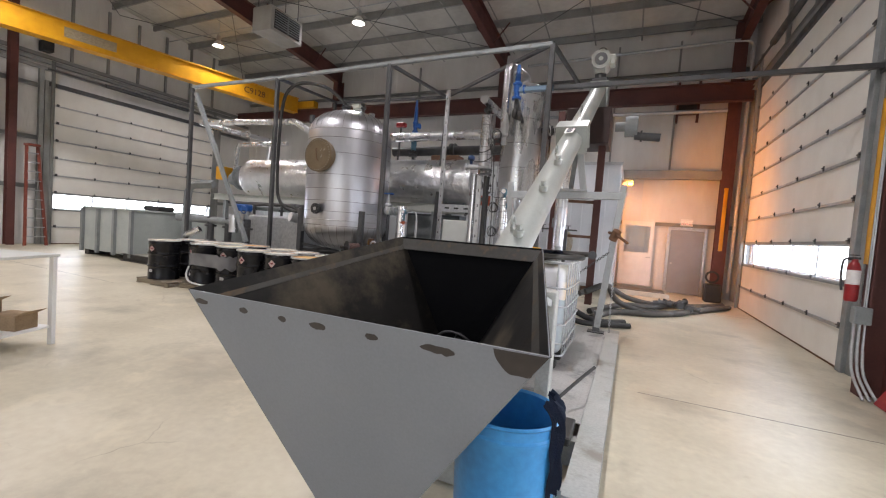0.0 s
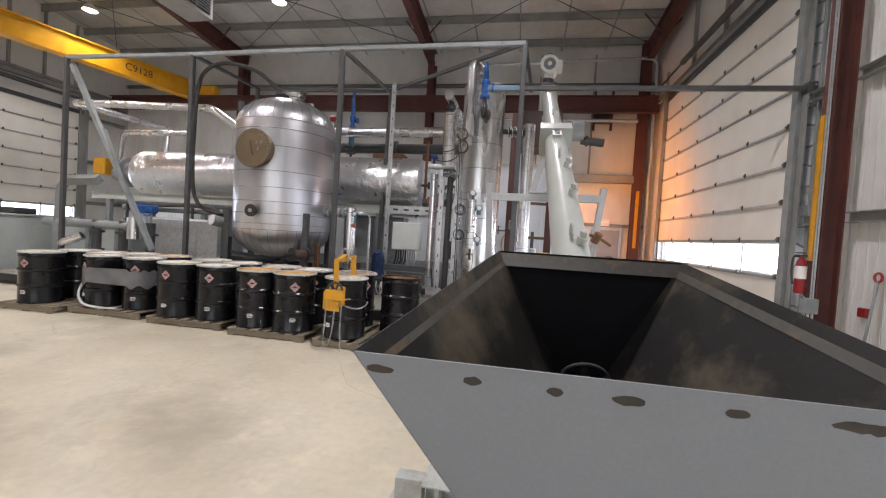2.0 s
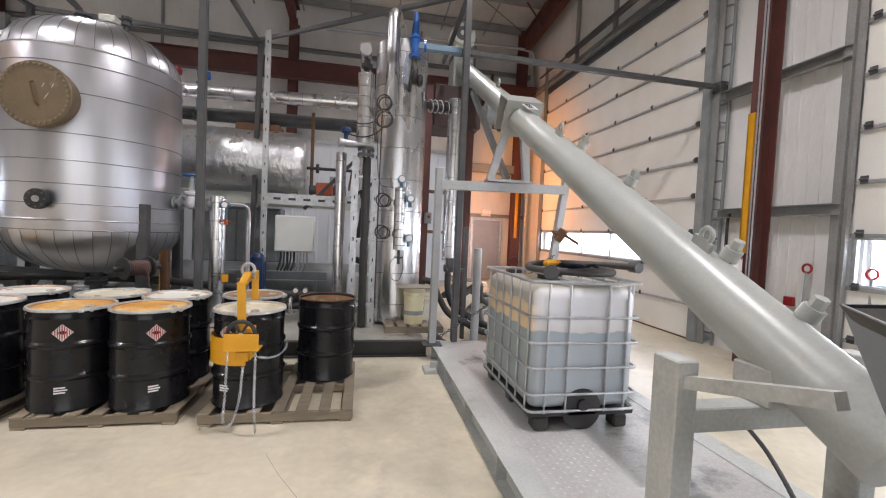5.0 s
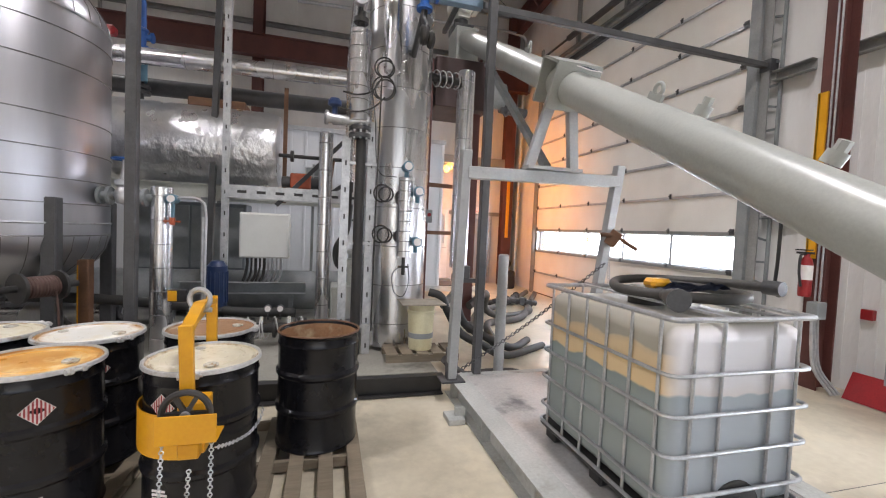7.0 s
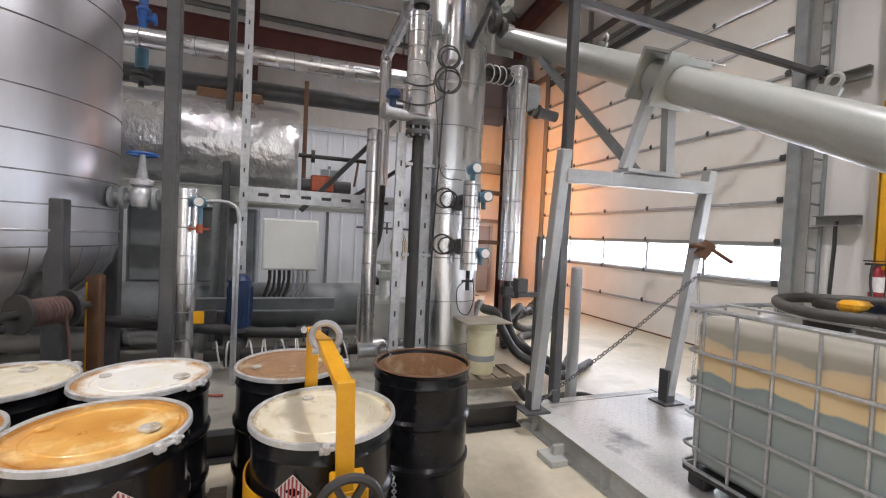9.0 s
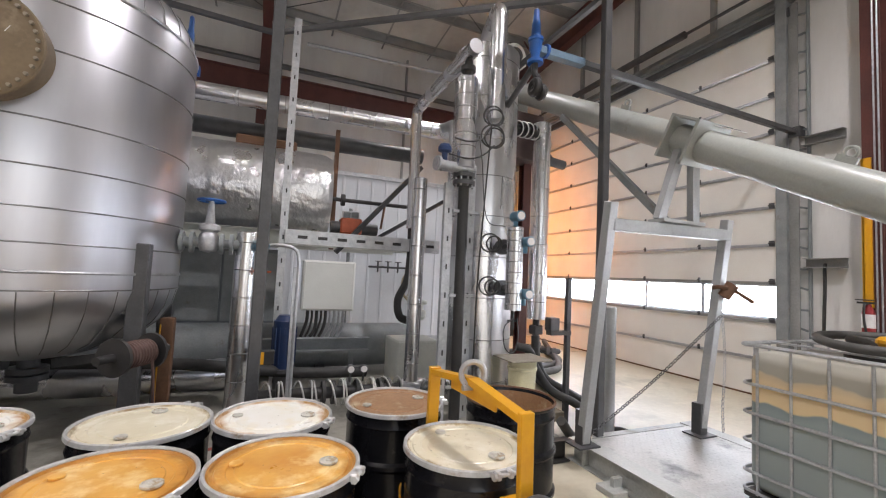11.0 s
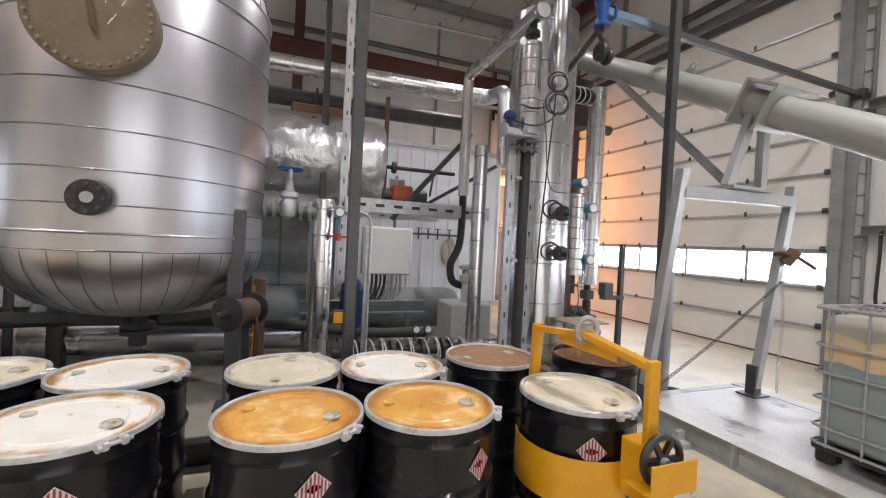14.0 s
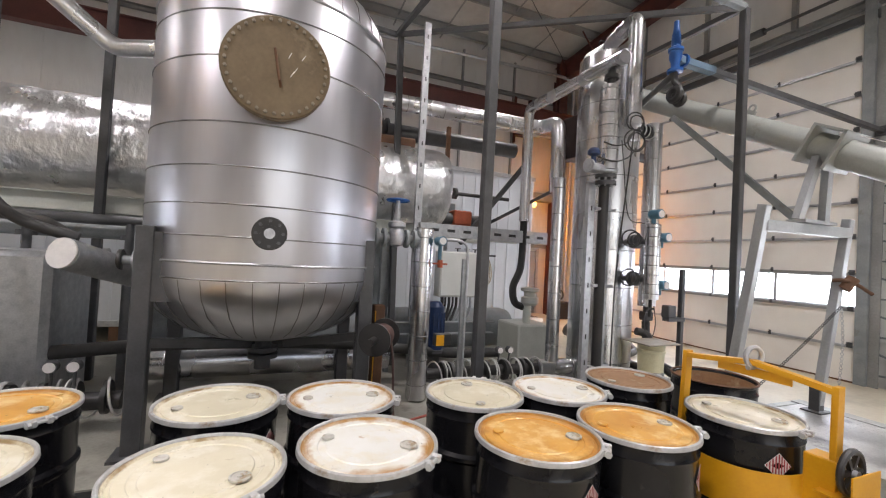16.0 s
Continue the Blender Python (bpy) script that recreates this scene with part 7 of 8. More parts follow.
bm = B()
box(bm, -1.12, 9.65, 5.0, -0.78, 10.0, 5.12, 0.01)
rod(bm, (-0.95, 9.85, 5.1), (-0.95, 9.85, 5.25), 0.12, 20)
mt = part("motor_mount", bm, DARK_STEEL, t)
bm = B()
rod(bm, (-0.95, 9.6, 5.5), (-0.95, 10.05, 5.5), 0.2, 28)
box(bm, -1.05, 9.68, 5.24, -0.85, 9.98, 5.38)
box(bm, -0.78, 9.7, 5.4, -0.66, 9.95, 5.62, 0.02)
part("drive_motor", bm, CREAM_PAINT, t, "cream electric drive motor")
bm = B()
rod(bm, (-0.95, 9.585, 5.5), (-0.95, 9.6, 5.5), 0.13, 24)
part("fan_grille", bm, DARK_STEEL, t)
bm = B()
rod(bm, (-0.95, 9.575, 5.5), (-0.95, 9.585, 5.5), 0.05, 6)
part("fan_hub", bm, CREAM_PAINT, t)
bm = B()
torus(bm, (-0.95, 9.8, 5.72), (0, 1, 0), 0.09, 0.012, 20, 6)
part("eye_bolt", bm, BLACK_STEEL, t)

# support gantry under the auger
t = thing("auger_gantry", (-1.0, 6.6, 0.2), "light grey galvanised gantry carrying the auger", "gantry")
PA, PB = [(-1.78, 6.85, 0.2), (-1.84, 6.5, 2.42)], [(-0.38, 6.72, 0.2), (-0.17, 6.58, 2.42)]
for a, b in (PA, PB):
    bm = B()
    bar(bm, a, b, 0.09, 0.09, (0, 1, 0), 0.006)
    part("leg", bm, GANTRY, t)
for a in (PA[0], PB[0]):
    bm = B()
    bar(bm, Vector(a) + Vector((0, 0, 0.0)), Vector(a) + Vector((0, 0, 0.32)), 0.1, 0.1, (0, 1, 0))
    box(bm, a[0] - 0.12, a[1] - 0.1, 0.2, a[0] + 0.12, a[1] + 0.1, 0.215)
    part("foot", bm, DARK_STEEL, t)
bm = B()
bar(bm, (-1.82, 6.52, 2.22), (-0.19, 6.58, 2.26), 0.09, 0.11, (0, 0, 1), 0.006)
part("cross_beam", bm, GANTRY, t)
bm = B()
box(bm, -1.25, 6.45, 2.3, -0.68, 6.63, 2.33)
bar(bm, (-1.2, 6.55, 2.33), (-1.02, 6.48, 3.0), 0.09, 0.07, (0, 1, 0))
bar(bm, (-0.73, 6.55, 2.33), (-0.83, 6.48, 3.0), 0.09, 0.07, (0, 1, 0))
part("saddle", bm, GANTRY, t)
bm = B()
bar(bm, (-1.05, 8.2, 3.92), (-0.93, 6.7, 2.36), 0.07, 0.07)
part("diagonal_brace", bm, GREY_STEEL, t)
chain("tether", [(-0.3, 6.56, 1.42), (-1.0, 6.7, 0.82), (-1.72, 6.84, 0.28)], t, 0.005, 0.02, DARK_STEEL)
chain("chain", [(-0.22, 6.6, 1.5), (-0.2, 6.58, 1.0), (-0.2, 6.6, 0.5), (-0.19, 6.6, 0.25)], t, 0.004, 0.018)
bm = B()
rod(bm, (-0.26, 6.56, 1.62), (-0.2, 6.5, 1.75), 0.06, 14)
rod(bm, (-0.25, 6.5, 1.72), (-0.05, 6.4, 1.58), 0.02, 8)
torus(bm, (-0.24, 6.58, 1.7), (0.3, 0, 1), 0.075, 0.022, 18, 8)
part("chain_binder", bm, RUST, t, "rusty chain binder")
t = thing("bollard", (-1.12, 7.2, 0), "pale grey round steel post", "post")
bm = B()
rod(bm, (-1.12, 7.2, 0), (-1.12, 7.2, 1.44), 0.057, 20)
part("pipe", bm, GANTRY, t)
bm = B()
lathe(bm, [(0.057, 1.44), (0.045, 1.455), (0, 1.46)], 20, (-1.12, 7.2, 0))
part("cap", bm, GANTRY, t)
t = thing("floor_hose", (-1.3, 7.15, 0), "dark hose lying beside the post", "hose")
bm = B()
tube(bm, [(-1.75, 7.2, 0.3), (-1.5, 7.3, 0.08), (-1.2, 7.35, 0.07), (-0.9, 7.3, 0.08), (-0.8, 7.15, 0.07)], 0.05, 12, 5)
part("hose", bm, HOSE, t)

# ---- IBC tote ----
IX0, IX1, IY0, IY1, IZ0, IZ1 = -1.465, -0.565, 4.46, 5.65, 0.2, 1.325
t = thing("ibc_tote", ((IX0 + IX1) / 2, (IY0 + IY1) / 2, IZ0), "caged white plastic bulk tote, part filled, on black pallet", "bulk tote")
LIQ = bpy.data.materials.new("part_filled_plastic")
LIQ.use_nodes = True
n, links = LIQ.node_tree.nodes, LIQ.node_tree.links
tc, sep = n.new("ShaderNodeTexCoord"), n.new("ShaderNodeSeparateXYZ")
wob, addn, ramp = n.new("ShaderNodeTexNoise"), n.new("ShaderNodeMath"), n.new("ShaderNodeValToRGB")
wob.inputs["Scale"].default_value = 5.0
links.new(tc.outputs["Object"], sep.inputs[0])
links.new(tc.outputs["Object"], wob.inputs["Vector"])
addn.operation = "MULTIPLY_ADD"
addn.inputs[1].default_value = 0.10
links.new(wob.outputs["Fac"], addn.inputs[0])
links.new(sep.outputs[2], addn.inputs[2])
links.new(addn.outputs[0], ramp.inputs["Fac"])
ramp.color_ramp.elements[0].color, ramp.color_ramp.elements[0].position = (0.28, 0.315, 0.305, 1), 0.0
ramp.color_ramp.elements[1].color, ramp.color_ramp.elements[1].position = (0.37, 0.35, 0.295, 1), 1.0
# the tan crust clings to the side walls and thins out towards the end wall, where daylight is painted in
for pos, col in ((0.74, (0.31, 0.36, 0.355, 1)), (0.79, (0.26, 0.315, 0.315, 1)), (0.80, (0.74, 0.57, 0.33, 1)), (0.95, (0.70, 0.55, 0.34, 1)), (0.985, (0.60, 0.49, 0.33, 1))):
    e = ramp.color_ramp.elements.new(pos)
    e.color = col
thin, lit_end, film = n.new("ShaderNodeMapRange"), n.new("ShaderNodeValToRGB"), n.new("ShaderNodeMixRGB")
thin.inputs["From Min"].default_value, thin.inputs["From Max"].default_value = -0.565, -0.50
links.new(sep.outputs[1], thin.inputs["Value"])
links.new(addn.outputs[0], lit_end.inputs["Fac"])
# end wall ramp: daylight on that face painted as pale blue-white
lit_end.color_ramp.elements[0].color, lit_end.color_ramp.elements[0].position = (0.41, 0.45, 0.475, 1), 0.0
lit_end.color_ramp.elements[1].color, lit_end.color_ramp.elements[1].position = (0.74, 0.73, 0.75, 1), 1.0
for pos, col in ((0.70, (0.44, 0.49, 0.53, 1)), (0.79, (0.38, 0.44, 0.48, 1)), (0.80, (0.70, 0.66, 0.64, 1)), (0.86, (0.74, 0.73, 0.74, 1))):
    e = lit_end.color_ramp.elements.new(pos)
    e.color = col
links.new(thin.outputs[0], film.inputs[0])
links.new(lit_end.outputs[0], film.inputs[1])
links.new(ramp.outputs[0], film.inputs[2])
links.new(film.outputs[0], n["Principled BSDF"].inputs["Base Color"])
n["Principled BSDF"].inputs["Roughness"].default_value = 0.42
n["Principled BSDF"].inputs["Specular IOR Level"].default_value = 0.35
n["Principled BSDF"].inputs["Subsurface Weight"].default_value = 0.0
bm = B()
box(bm, IX0 + 0.026, IY0 + 0.026, IZ0 + 0.15, IX1 - 0.026, IY1 - 0.026, IZ1 - 0.045)
bmesh.ops.bevel(bm, geom=[e for e in bm.edges], offset=0.075, segments=5, profile=0.5, affect="EDGES")
part("bottle", bm, LIQ, t, "milky plastic bottle with tan sludge line")
bm = B()
lathe(bm, [(0.11, -0.02), (0.11, 0.03), (0.1, 0.045), (0, 0.045)], 28, ((IX0 + IX1) / 2, (IY0 + IY1) / 2 + 0.1, IZ1 - 0.04))
part("cap", bm, BLACK_STEEL, t)
for zz in (0.15, 0.275, 0.475, 0.665, 0.86):
    bm = B()
    z = IZ0 + zz
    pts = elbows([(IX0 + 0.4, IY0, z), (IX0, IY0, z), (IX0, IY1, z), (IX1, IY1, z), (IX1, IY0, z), (IX0 + 0.4, IY0, z)], 0.07, 4)
    tube(bm, pts, 0.011, 8, caps=False)
    part("cage_rail", bm, GALV, t)
bm = B()
pts = elbows([(IX0 + 0.4, IY0, IZ1), (IX0, IY0, IZ1), (IX0, IY1, IZ1), (IX1, IY1, IZ1), (IX1, IY0, IZ1), (IX0 + 0.4, IY0, IZ1)], 0.05, 4)
tube(bm, pts, 0.014, 8, caps=False)
part("top_rail", bm, GALV, t)
for k in range(6):
    for xx in (IX0, IX1):
        y = IY0 + 0.1 + (IY1 - IY0 - 0.2) * k / 5
        bm = B()
        s = 1 if xx == IX0 else -1
        rod(bm, (xx + s * 0.014, y, IZ0 + 0.13), (xx + s * 0.014, y, IZ1), 0.009, 8)
        part("cage_bar", bm, GALV, t)
for f in (0.15, 0.34, 0.70, 0.88):
    for yy in (IY0, IY1):
        x = IX0 + (IX1 - IX0) * f
        bm = B()
        s = 1 if yy == IY0 else -1
        rod(bm, (x, yy + s * 0.014, IZ0 + 0.13), (x, yy + s * 0.014, IZ1), 0.009, 8)
        part("cage_bar", bm, GALV, t)
bm = B()
for k in range(2):
    x = IX0 + 0.33 + 0.33 * k
    bar(bm, (x, IY0, IZ1 + 0.005), (x, IY1, IZ1 + 0.005), 0.04, 0.012)
part("top_strap", bm, GALV, t)
for x in (IX0 + 0.06, (IX0 + IX1) / 2 - 0.06, IX1 - 0.18):
    for y in (IY0 + 0.01, (IY0 + IY1) / 2 - 0.06, IY1 - 0.13):
        bm = B()
        box(bm, x, y, IZ0 - 0.003, x + 0.12, y + 0.12, IZ0 + 0.1, 0.015)
        part("pallet_foot", bm, BLACK_STEEL, t)
bm = B()
box(bm, IX0 + 0.01, IY0 + 0.01, IZ0 + 0.1, IX1 - 0.01, IY1 - 0.01, IZ0 + 0.145, 0.01)
part("pallet_deck", bm, BLACK_STEEL, t)
bm = B()
turned(bm, [(0, 0), (0.16, 0.0), (0.16, 0.012), (0.12, 0.02), (0, 0.02)], ((IX0 + IX1) / 2, IY0 + 0.03, IZ0 + 0.15), (0, -1, 0), 28)
rod(bm, ((IX0 + IX1) / 2, IY0 + 0.02, IZ0 + 0.19), ((IX0 + IX1) / 2, IY0 - 0.01, IZ0 + 0.19), 0.045, 16)
part("outlet_valve", bm, BLACK_STEEL, t)
# hoses and cloth thrown on the tote
t = thing("coiled_hose", (-0.95, 5.1, IZ1), "dusty rubber suction hose coiled on the tote", "hose")
bm = B()
z = IZ1 + 0.05
tube(bm, [(-1.2, 4.75, z), (-1.1, 4.95, z), (-0.85, 5.3, z + 0.02), (-0.6, 5.3, z), (-0.5, 5.05, z), (-0.62, 4.8, z), (-0.85, 4.72, z), (-1.1, 4.85, z), (-1.22, 5.15, z), (-1.05, 5.4, z + 0.02), (-0.75, 5.45, z + 0.03), (-0.45, 5.2, z + 0.04), (-0.38, 4.85, z + 0.05)], 0.03, 14, 7)
part("hose", bm, HOSE, t)
bm = B()
rod(bm, (-1.21, 4.72, z), (-1.17, 4.8, z), 0.05, 16)
rod(bm, (-1.225, 4.69, z), (-1.21, 4.72, z), 0.062, 16)
part("coupling", bm, DARK_STEEL, t)
bm = B()
rod(bm, (-0.385, 4.88, z + 0.05), (-0.375, 4.78, z + 0.05), 0.045, 16)
part("coupling", bm, DARK_STEEL, t)
t = thing("rag", (-0.9, 4.95, IZ1 + 0.02), "crumpled navy and yellow rag on the tote", "rag")
bm = B()
g = 14
vs = [[None] * g for _ in range(g)]
for i in range(g):
    for j in range(g):
        x, y = -1.08 + 0.36 * i / (g - 1), 4.82 + 0.26 * j / (g - 1)
        vs[i][j] = bm.verts.new((x, y, IZ1 + 0.09 + 0.05 * noise.noise(Vector((x * 11, y * 11, 0)))))
for i in range(g - 1):
    for j in range(g - 1):
        bm.faces.new((vs[i][j], vs[i + 1][j], vs[i + 1][j + 1], vs[i][j + 1]))
bmesh.ops.solidify(bm, geom=bm.faces[:], thickness=0.012)
part("cloth", bm, NAVY, t)
bm = B()
box(bm, -1.13, 4.98, IZ1 + 0.07, -0.98, 5.08, IZ1 + 0.13, 0.02)
part("yellow_glove", bm, YELLOW, t)

# ---- blue barrel and cloth under the hopper ----
t = thing("blue_barrel", (-0.5, 2.08, 0), "blue plastic barrel under the hopper side", "barrel")
bm = B()
lathe(bm, [(0, 0.0), (0.215, 0.0), (0.235, 0.03), (0.25, 0.2), (0.258, 0.4), (0.26, 0.6), (0.268, 0.62), (0.268, 0.635), (0.26, 0.645), (0.262, 0.69), (0.27, 0.7), (0.262, 0.712), (0.246, 0.7), (0.24, 0.1), (0, 0.08)], 44, (-0.5, 2.08, 0))
part("body", bm, BLUE_PLASTIC, t)
t = thing("work_jacket", (-0.25, 2.1, 0.4), "navy work jacket draped over the barrel", "jacket")
bm = B()
rows = []
for i in range(15):
    f = i / 14
    row = []
    for j in range(15):
        a = radians(-28 + 60 * j / 14)
        z = 0.79 - 0.44 * f
        r = 0.27 + 0.02 * math.sin(j * 1.9) + 0.02 * noise.noise(Vector((j * 0.7, f * 4, 1))) + (0.0 if f > 0.1 else -0.06 * (0.1 - f) * 10)
        row.append(bm.verts.new((-0.5 + r * math.cos(a), 2.08 + r * math.sin(a), z + 0.02 * math.sin(j * 2.3))))
    rows.append(row)
for a, b in zip(rows, rows[1:]):
    for j in range(14):
        bm.faces.new((a[j], b[j], b[j + 1], a[j + 1]))
bmesh.ops.solidify(bm, geom=bm.faces[:], thickness=0.018)
part("cloth", bm, NAVY, t)

t = thing("black_tray", (-0.3, 3.0, 0.2), "black rubber tray on the skid edge", "tray")
bm = B()
box(bm, -0.5, 2.85, 0.2, -0.26, 3.2, 0.26, 0.01)
part("tray", bm, RUBBER, t)
t = thing("cable_end", (-0.3, 3.6, 0.2), "short black cable sticking up off the skid", "cable")
bm = B()
tube(bm, [(-0.55, 3.2, 0.2), (-0.45, 3.3, 0.3), (-0.3, 3.6, 0.42), (-0.2, 3.85, 0.48)], 0.014, 8, 5)
part("cable", bm, RUBBER, t)

# ---- bucket on a pallet by the tower ----
BX, BY = -1.93, 7.65
t = thing("plastic_bucket", (BX, BY, 0.3), "milky plastic bucket with yellow contents under a tray", "bucket")
bm = B()
lathe(bm, [(0, 0.302), (0.13, 0.302), (0.137, 0.32), (0.152, 0.72), (0.162, 0.725), (0.162, 0.75), (0.154, 0.76), (0.156, 0.82), (0.162, 0.83), (0, 0.832)], 32, (BX, BY, 0))
part("pail", bm, material("yellowed_plastic", (0.66, 0.62, 0.42), (0.60, 0.54, 0.33), rough=0.4, scale=3, bump=0.03), t)
bm = B()
lathe(bm, [(0.1425, 0.44), (0.1465, 0.44), (0.1485, 0.50), (0.1445, 0.50)], 32, (BX, BY, 0))
part("printed_band", bm, GREY_STEEL, t)
bm = B()
box(bm, BX - 0.26, BY - 0.2, 0.834, BX + 0.25, BY + 0.2, 0.85, 0.004)
part("tray", bm, TRAY, t, "pale dusty flat tray on the bucket")
t = thing("small_pallet", (BX, BY, 0.2), "short timber pallet under the bucket", "pallet")
for k in range(5):
    bm = B()
    box(bm, BX - 0.42 + k * 0.175, BY - 0.22, 0.28, BX - 0.29 + k * 0.175, BY + 0.2, 0.3, 0.003)
    part("deck_board", bm, WOOD, t)
for y in (BY - 0.18, BY + 0.16):
    bm = B()
    box(bm, BX - 0.42, y - 0.03, 0.2, BX + 0.42, y + 0.03, 0.28, 0.003)
    part("stringer", bm, WOOD, t)

# ---- hoses on the floor towards the door ----
t = thing("hose_pile", (1.0, 11.5, 0), "tangle of dusty suction hoses on the floor", "hose")
rng = random.Random(11)
HP = [
    [(-0.6, 8.6, 0.07), (-0.2, 9.8, 0.07), (0.6, 10.2, 0.07), (1.4, 11.4, 0.07), (2.0, 12.4, 0.07), (2.5, 13.2, 0.07)],
    [(-0.7, 9.4, 0.07), (-0.1, 10.6, 0.12), (0.5, 11.3, 0.07), (1.1, 11.8, 0.1), (1.8, 12.7, 0.07), (2.4, 13.5, 0.07)],
    [(-1.0, 10.0, 0.35), (-0.5, 10.8, 0.5), (0.0, 11.6, 0.2), (0.6, 11.9, 0.07), (1.3, 11.9, 0.12), (1.7, 12.2, 0.07)],
    [(-0.8, 9.2, 0.5), (-0.4, 9.5, 0.65), (-0.2, 10.0, 0.3), (0.3, 10.4, 0.07), (1.1, 10.8, 0.07), (1.5, 11.8, 0.07)],
]
for pts in HP:
    bm = B()
    tube(bm, pts, 0.065, 12, 8)
    part("hose", bm, HOSE, t)
bm = B()
for k in range(7):
    c = Vector((0.75 + k * 0.12, 11.6 + rng.uniform(-0.25, 0.25), 0.12 + rng.uniform(0, 0.08)))
    d = Vector((rng.uniform(-1, 1), rng.uniform(-1, 1), 0.1)).normalized()
    rod(bm, c - d * 0.14, c + d * 0.14, 0.06, 12)
    flange(bm, c + d * 0.14, d, 0.085, 0.03)
    torus(bm, c, d, 0.07, 0.01, 14, 5)
part("couplings", bm, DARK_STEEL, t)
t = thing("floor_platform", (0.5, 14.9, 0), "low grey steel platform with dark mat", "platform")
bm = B()
box(bm, -0.5, 14.0, 0.0, 1.15, 15.2, 0.14, 0.01)
part("frame", bm, CREAM_PAINT, t)
bm = B()
box(bm, -0.4, 14.12, 0.141, 1.03, 15.1, 0.155)
part("mat", bm, DARK_STEEL, t)
t = thing("tool_case", (2.35, 14.7, 0), "black equipment case by the corner column", "case")
bm = B()
box(bm, 2.1, 14.55, 0.0, 2.55, 14.9, 0.55, 0.04)
part("body", bm, BLACK_STEEL, t)
bm = B()
torus(bm, (2.3, 14.8, 0.75), (0, 1, 0), 0.16, 0.03, 18, 6)
part("hose_loop", bm, RUBBER, t)

# ---- fire extinguisher, shovels and conduit by the wall column ----
t = thing("fire_extinguisher", (2.5, 6.5, 1.1), "red fire extinguisher hung on the wall column", "fire extinguisher")
bm = B()
lathe(bm, [(0, 1.1), (0.055, 1.1), (0.065, 1.13), (0.065, 1.48), (0.05, 1.54), (0.03, 1.57), (0.03, 1.6), (0, 1.6)], 24, (2.42, 6.5, 0))
part("cylinder", bm, RED_PAINT, t)
bm = B()
box(bm, 2.39, 6.44, 1.6, 2.45, 6.6, 1.625)
box(bm, 2.40, 6.45, 1.64, 2.44, 6.62, 1.655)
tube(bm, [(2.39, 6.5, 1.6), (2.32, 6.5, 1.58), (2.31, 6.5, 1.4), (2.32, 6.48, 1.22)], 0.014, 8, 5)
part("valve_and_hose", bm, BLACK_STEEL, t)
bm = B()
lathe(bm, [(0.0662, 1.3), (0.0665, 1.3), (0.0665, 1.47), (0.0662, 1.47)], 24, (2.42, 6.5, 0))
part("instruction_label", bm, PAPER, t)
t = thing("conduit_run", (2.55, 6.45, 0), "grey conduits and junction box on the column foot", "conduit")
bm = B()
box(bm, 2.42, 6.35, 0.85, 2.58, 6.47, 1.05, 0.01)
part("junction_box", bm, GREY_STEEL, t)
bm = B()
for k in range(3):
    tube(bm, [(2.45 + 0.05 * k, 6.42, 0.86), (2.45 + 0.05 * k, 6.4, 0.5), (2.47 + 0.05 * k, 6.36, 0.25), (2.52 + 0.06 * k, 6.2, 0.02)], 0.016, 8, 4)
part("conduit", bm, GALV, t)


def shovel(x, y, lean, label, grip):
    t = thing("snow_shovel", (x, y, 0), label, "shovel")
    bm = B()
    rod(bm, (x, y, 0.25), (x + lean, y + 0.1, 1.35), 0.016, 10)
    part("shaft", bm, GREY_STEEL, t)
    bm = B()
    torus(bm, (x + lean, y + 0.1, 1.4), (1, 0, 0), 0.055, 0.015, 16, 6)
    part("grip", bm, grip, t)
    bm = B()
    solid(bm, [(x - 0.12, y - 0.3, 0.01), (x - 0.12, y + 0.3, 0.01), (x + 0.03, y + 0.3, 0.3), (x + 0.03, y - 0.3, 0.3)], 0.012)
    part("blade", bm, RED_PAINT, t)
    return t


shovel(2.72, 5.85, 0.2, "red snow shovel leaning on the wall", RED_PAINT)
shovel(2.74, 5.15, 0.18, "red snow shovel leaning on the wall", RED_PAINT)
t = thing("wall_switch", (2.95, 6.2, 0.95), "small red pull station on the wall", "switch")
bm = B()
box(bm, 2.93, 6.12, 0.88, 2.995, 6.24, 1.0, 0.008)
part("case", bm, RED_PAINT, t)

t = thing("hanging_hose", (2.9, 7.2, 1.1), "black rubber hose hanging on the wall beside the jamb", "hose")
bm = B()
tube(bm, [(2.97, 7.16, 2.12), (2.9, 7.16, 2.1), (2.88, 7.15, 1.8), (2.9, 7.17, 1.45), (2.87, 7.16, 1.12), (2.9, 7.12, 1.0), (2.93, 7.08, 1.12)], 0.022, 10, 5)
part("hose", bm, RUBBER, t)
t = thing("column_conduit", (2.53, 6.44, 1.05), "pair of thin conduits clipped up the wall column", "conduit")
for y in (6.41, 6.455):
    bm = B()
    rod(bm, (2.535, y, 1.05), (2.535, y, 8.4), 0.011, 8)
    part("conduit", bm, GALV, t)
t = thing("air_hose", (-5.0, 7.7, 0.2), "thin red air hose lying on the skid deck", "hose")
bm = B()
tube(bm, [(-5.32, 7.72, 0.5), (-5.25, 7.66, 0.3), (-5.1, 7.6, 0.215), (-4.85, 7.66, 0.212), (-4.6, 7.78, 0.212), (-4.35, 7.75, 0.212)], 0.011, 8, 6)
part("hose", bm, material("red_air_hose", (0.42, 0.10, 0.07), rough=0.5, scale=20), t)
t = thing("twin_gauge", (-3.62, 8.2, 0.5), "pair of small round pressure gauges on stems", "gauge")
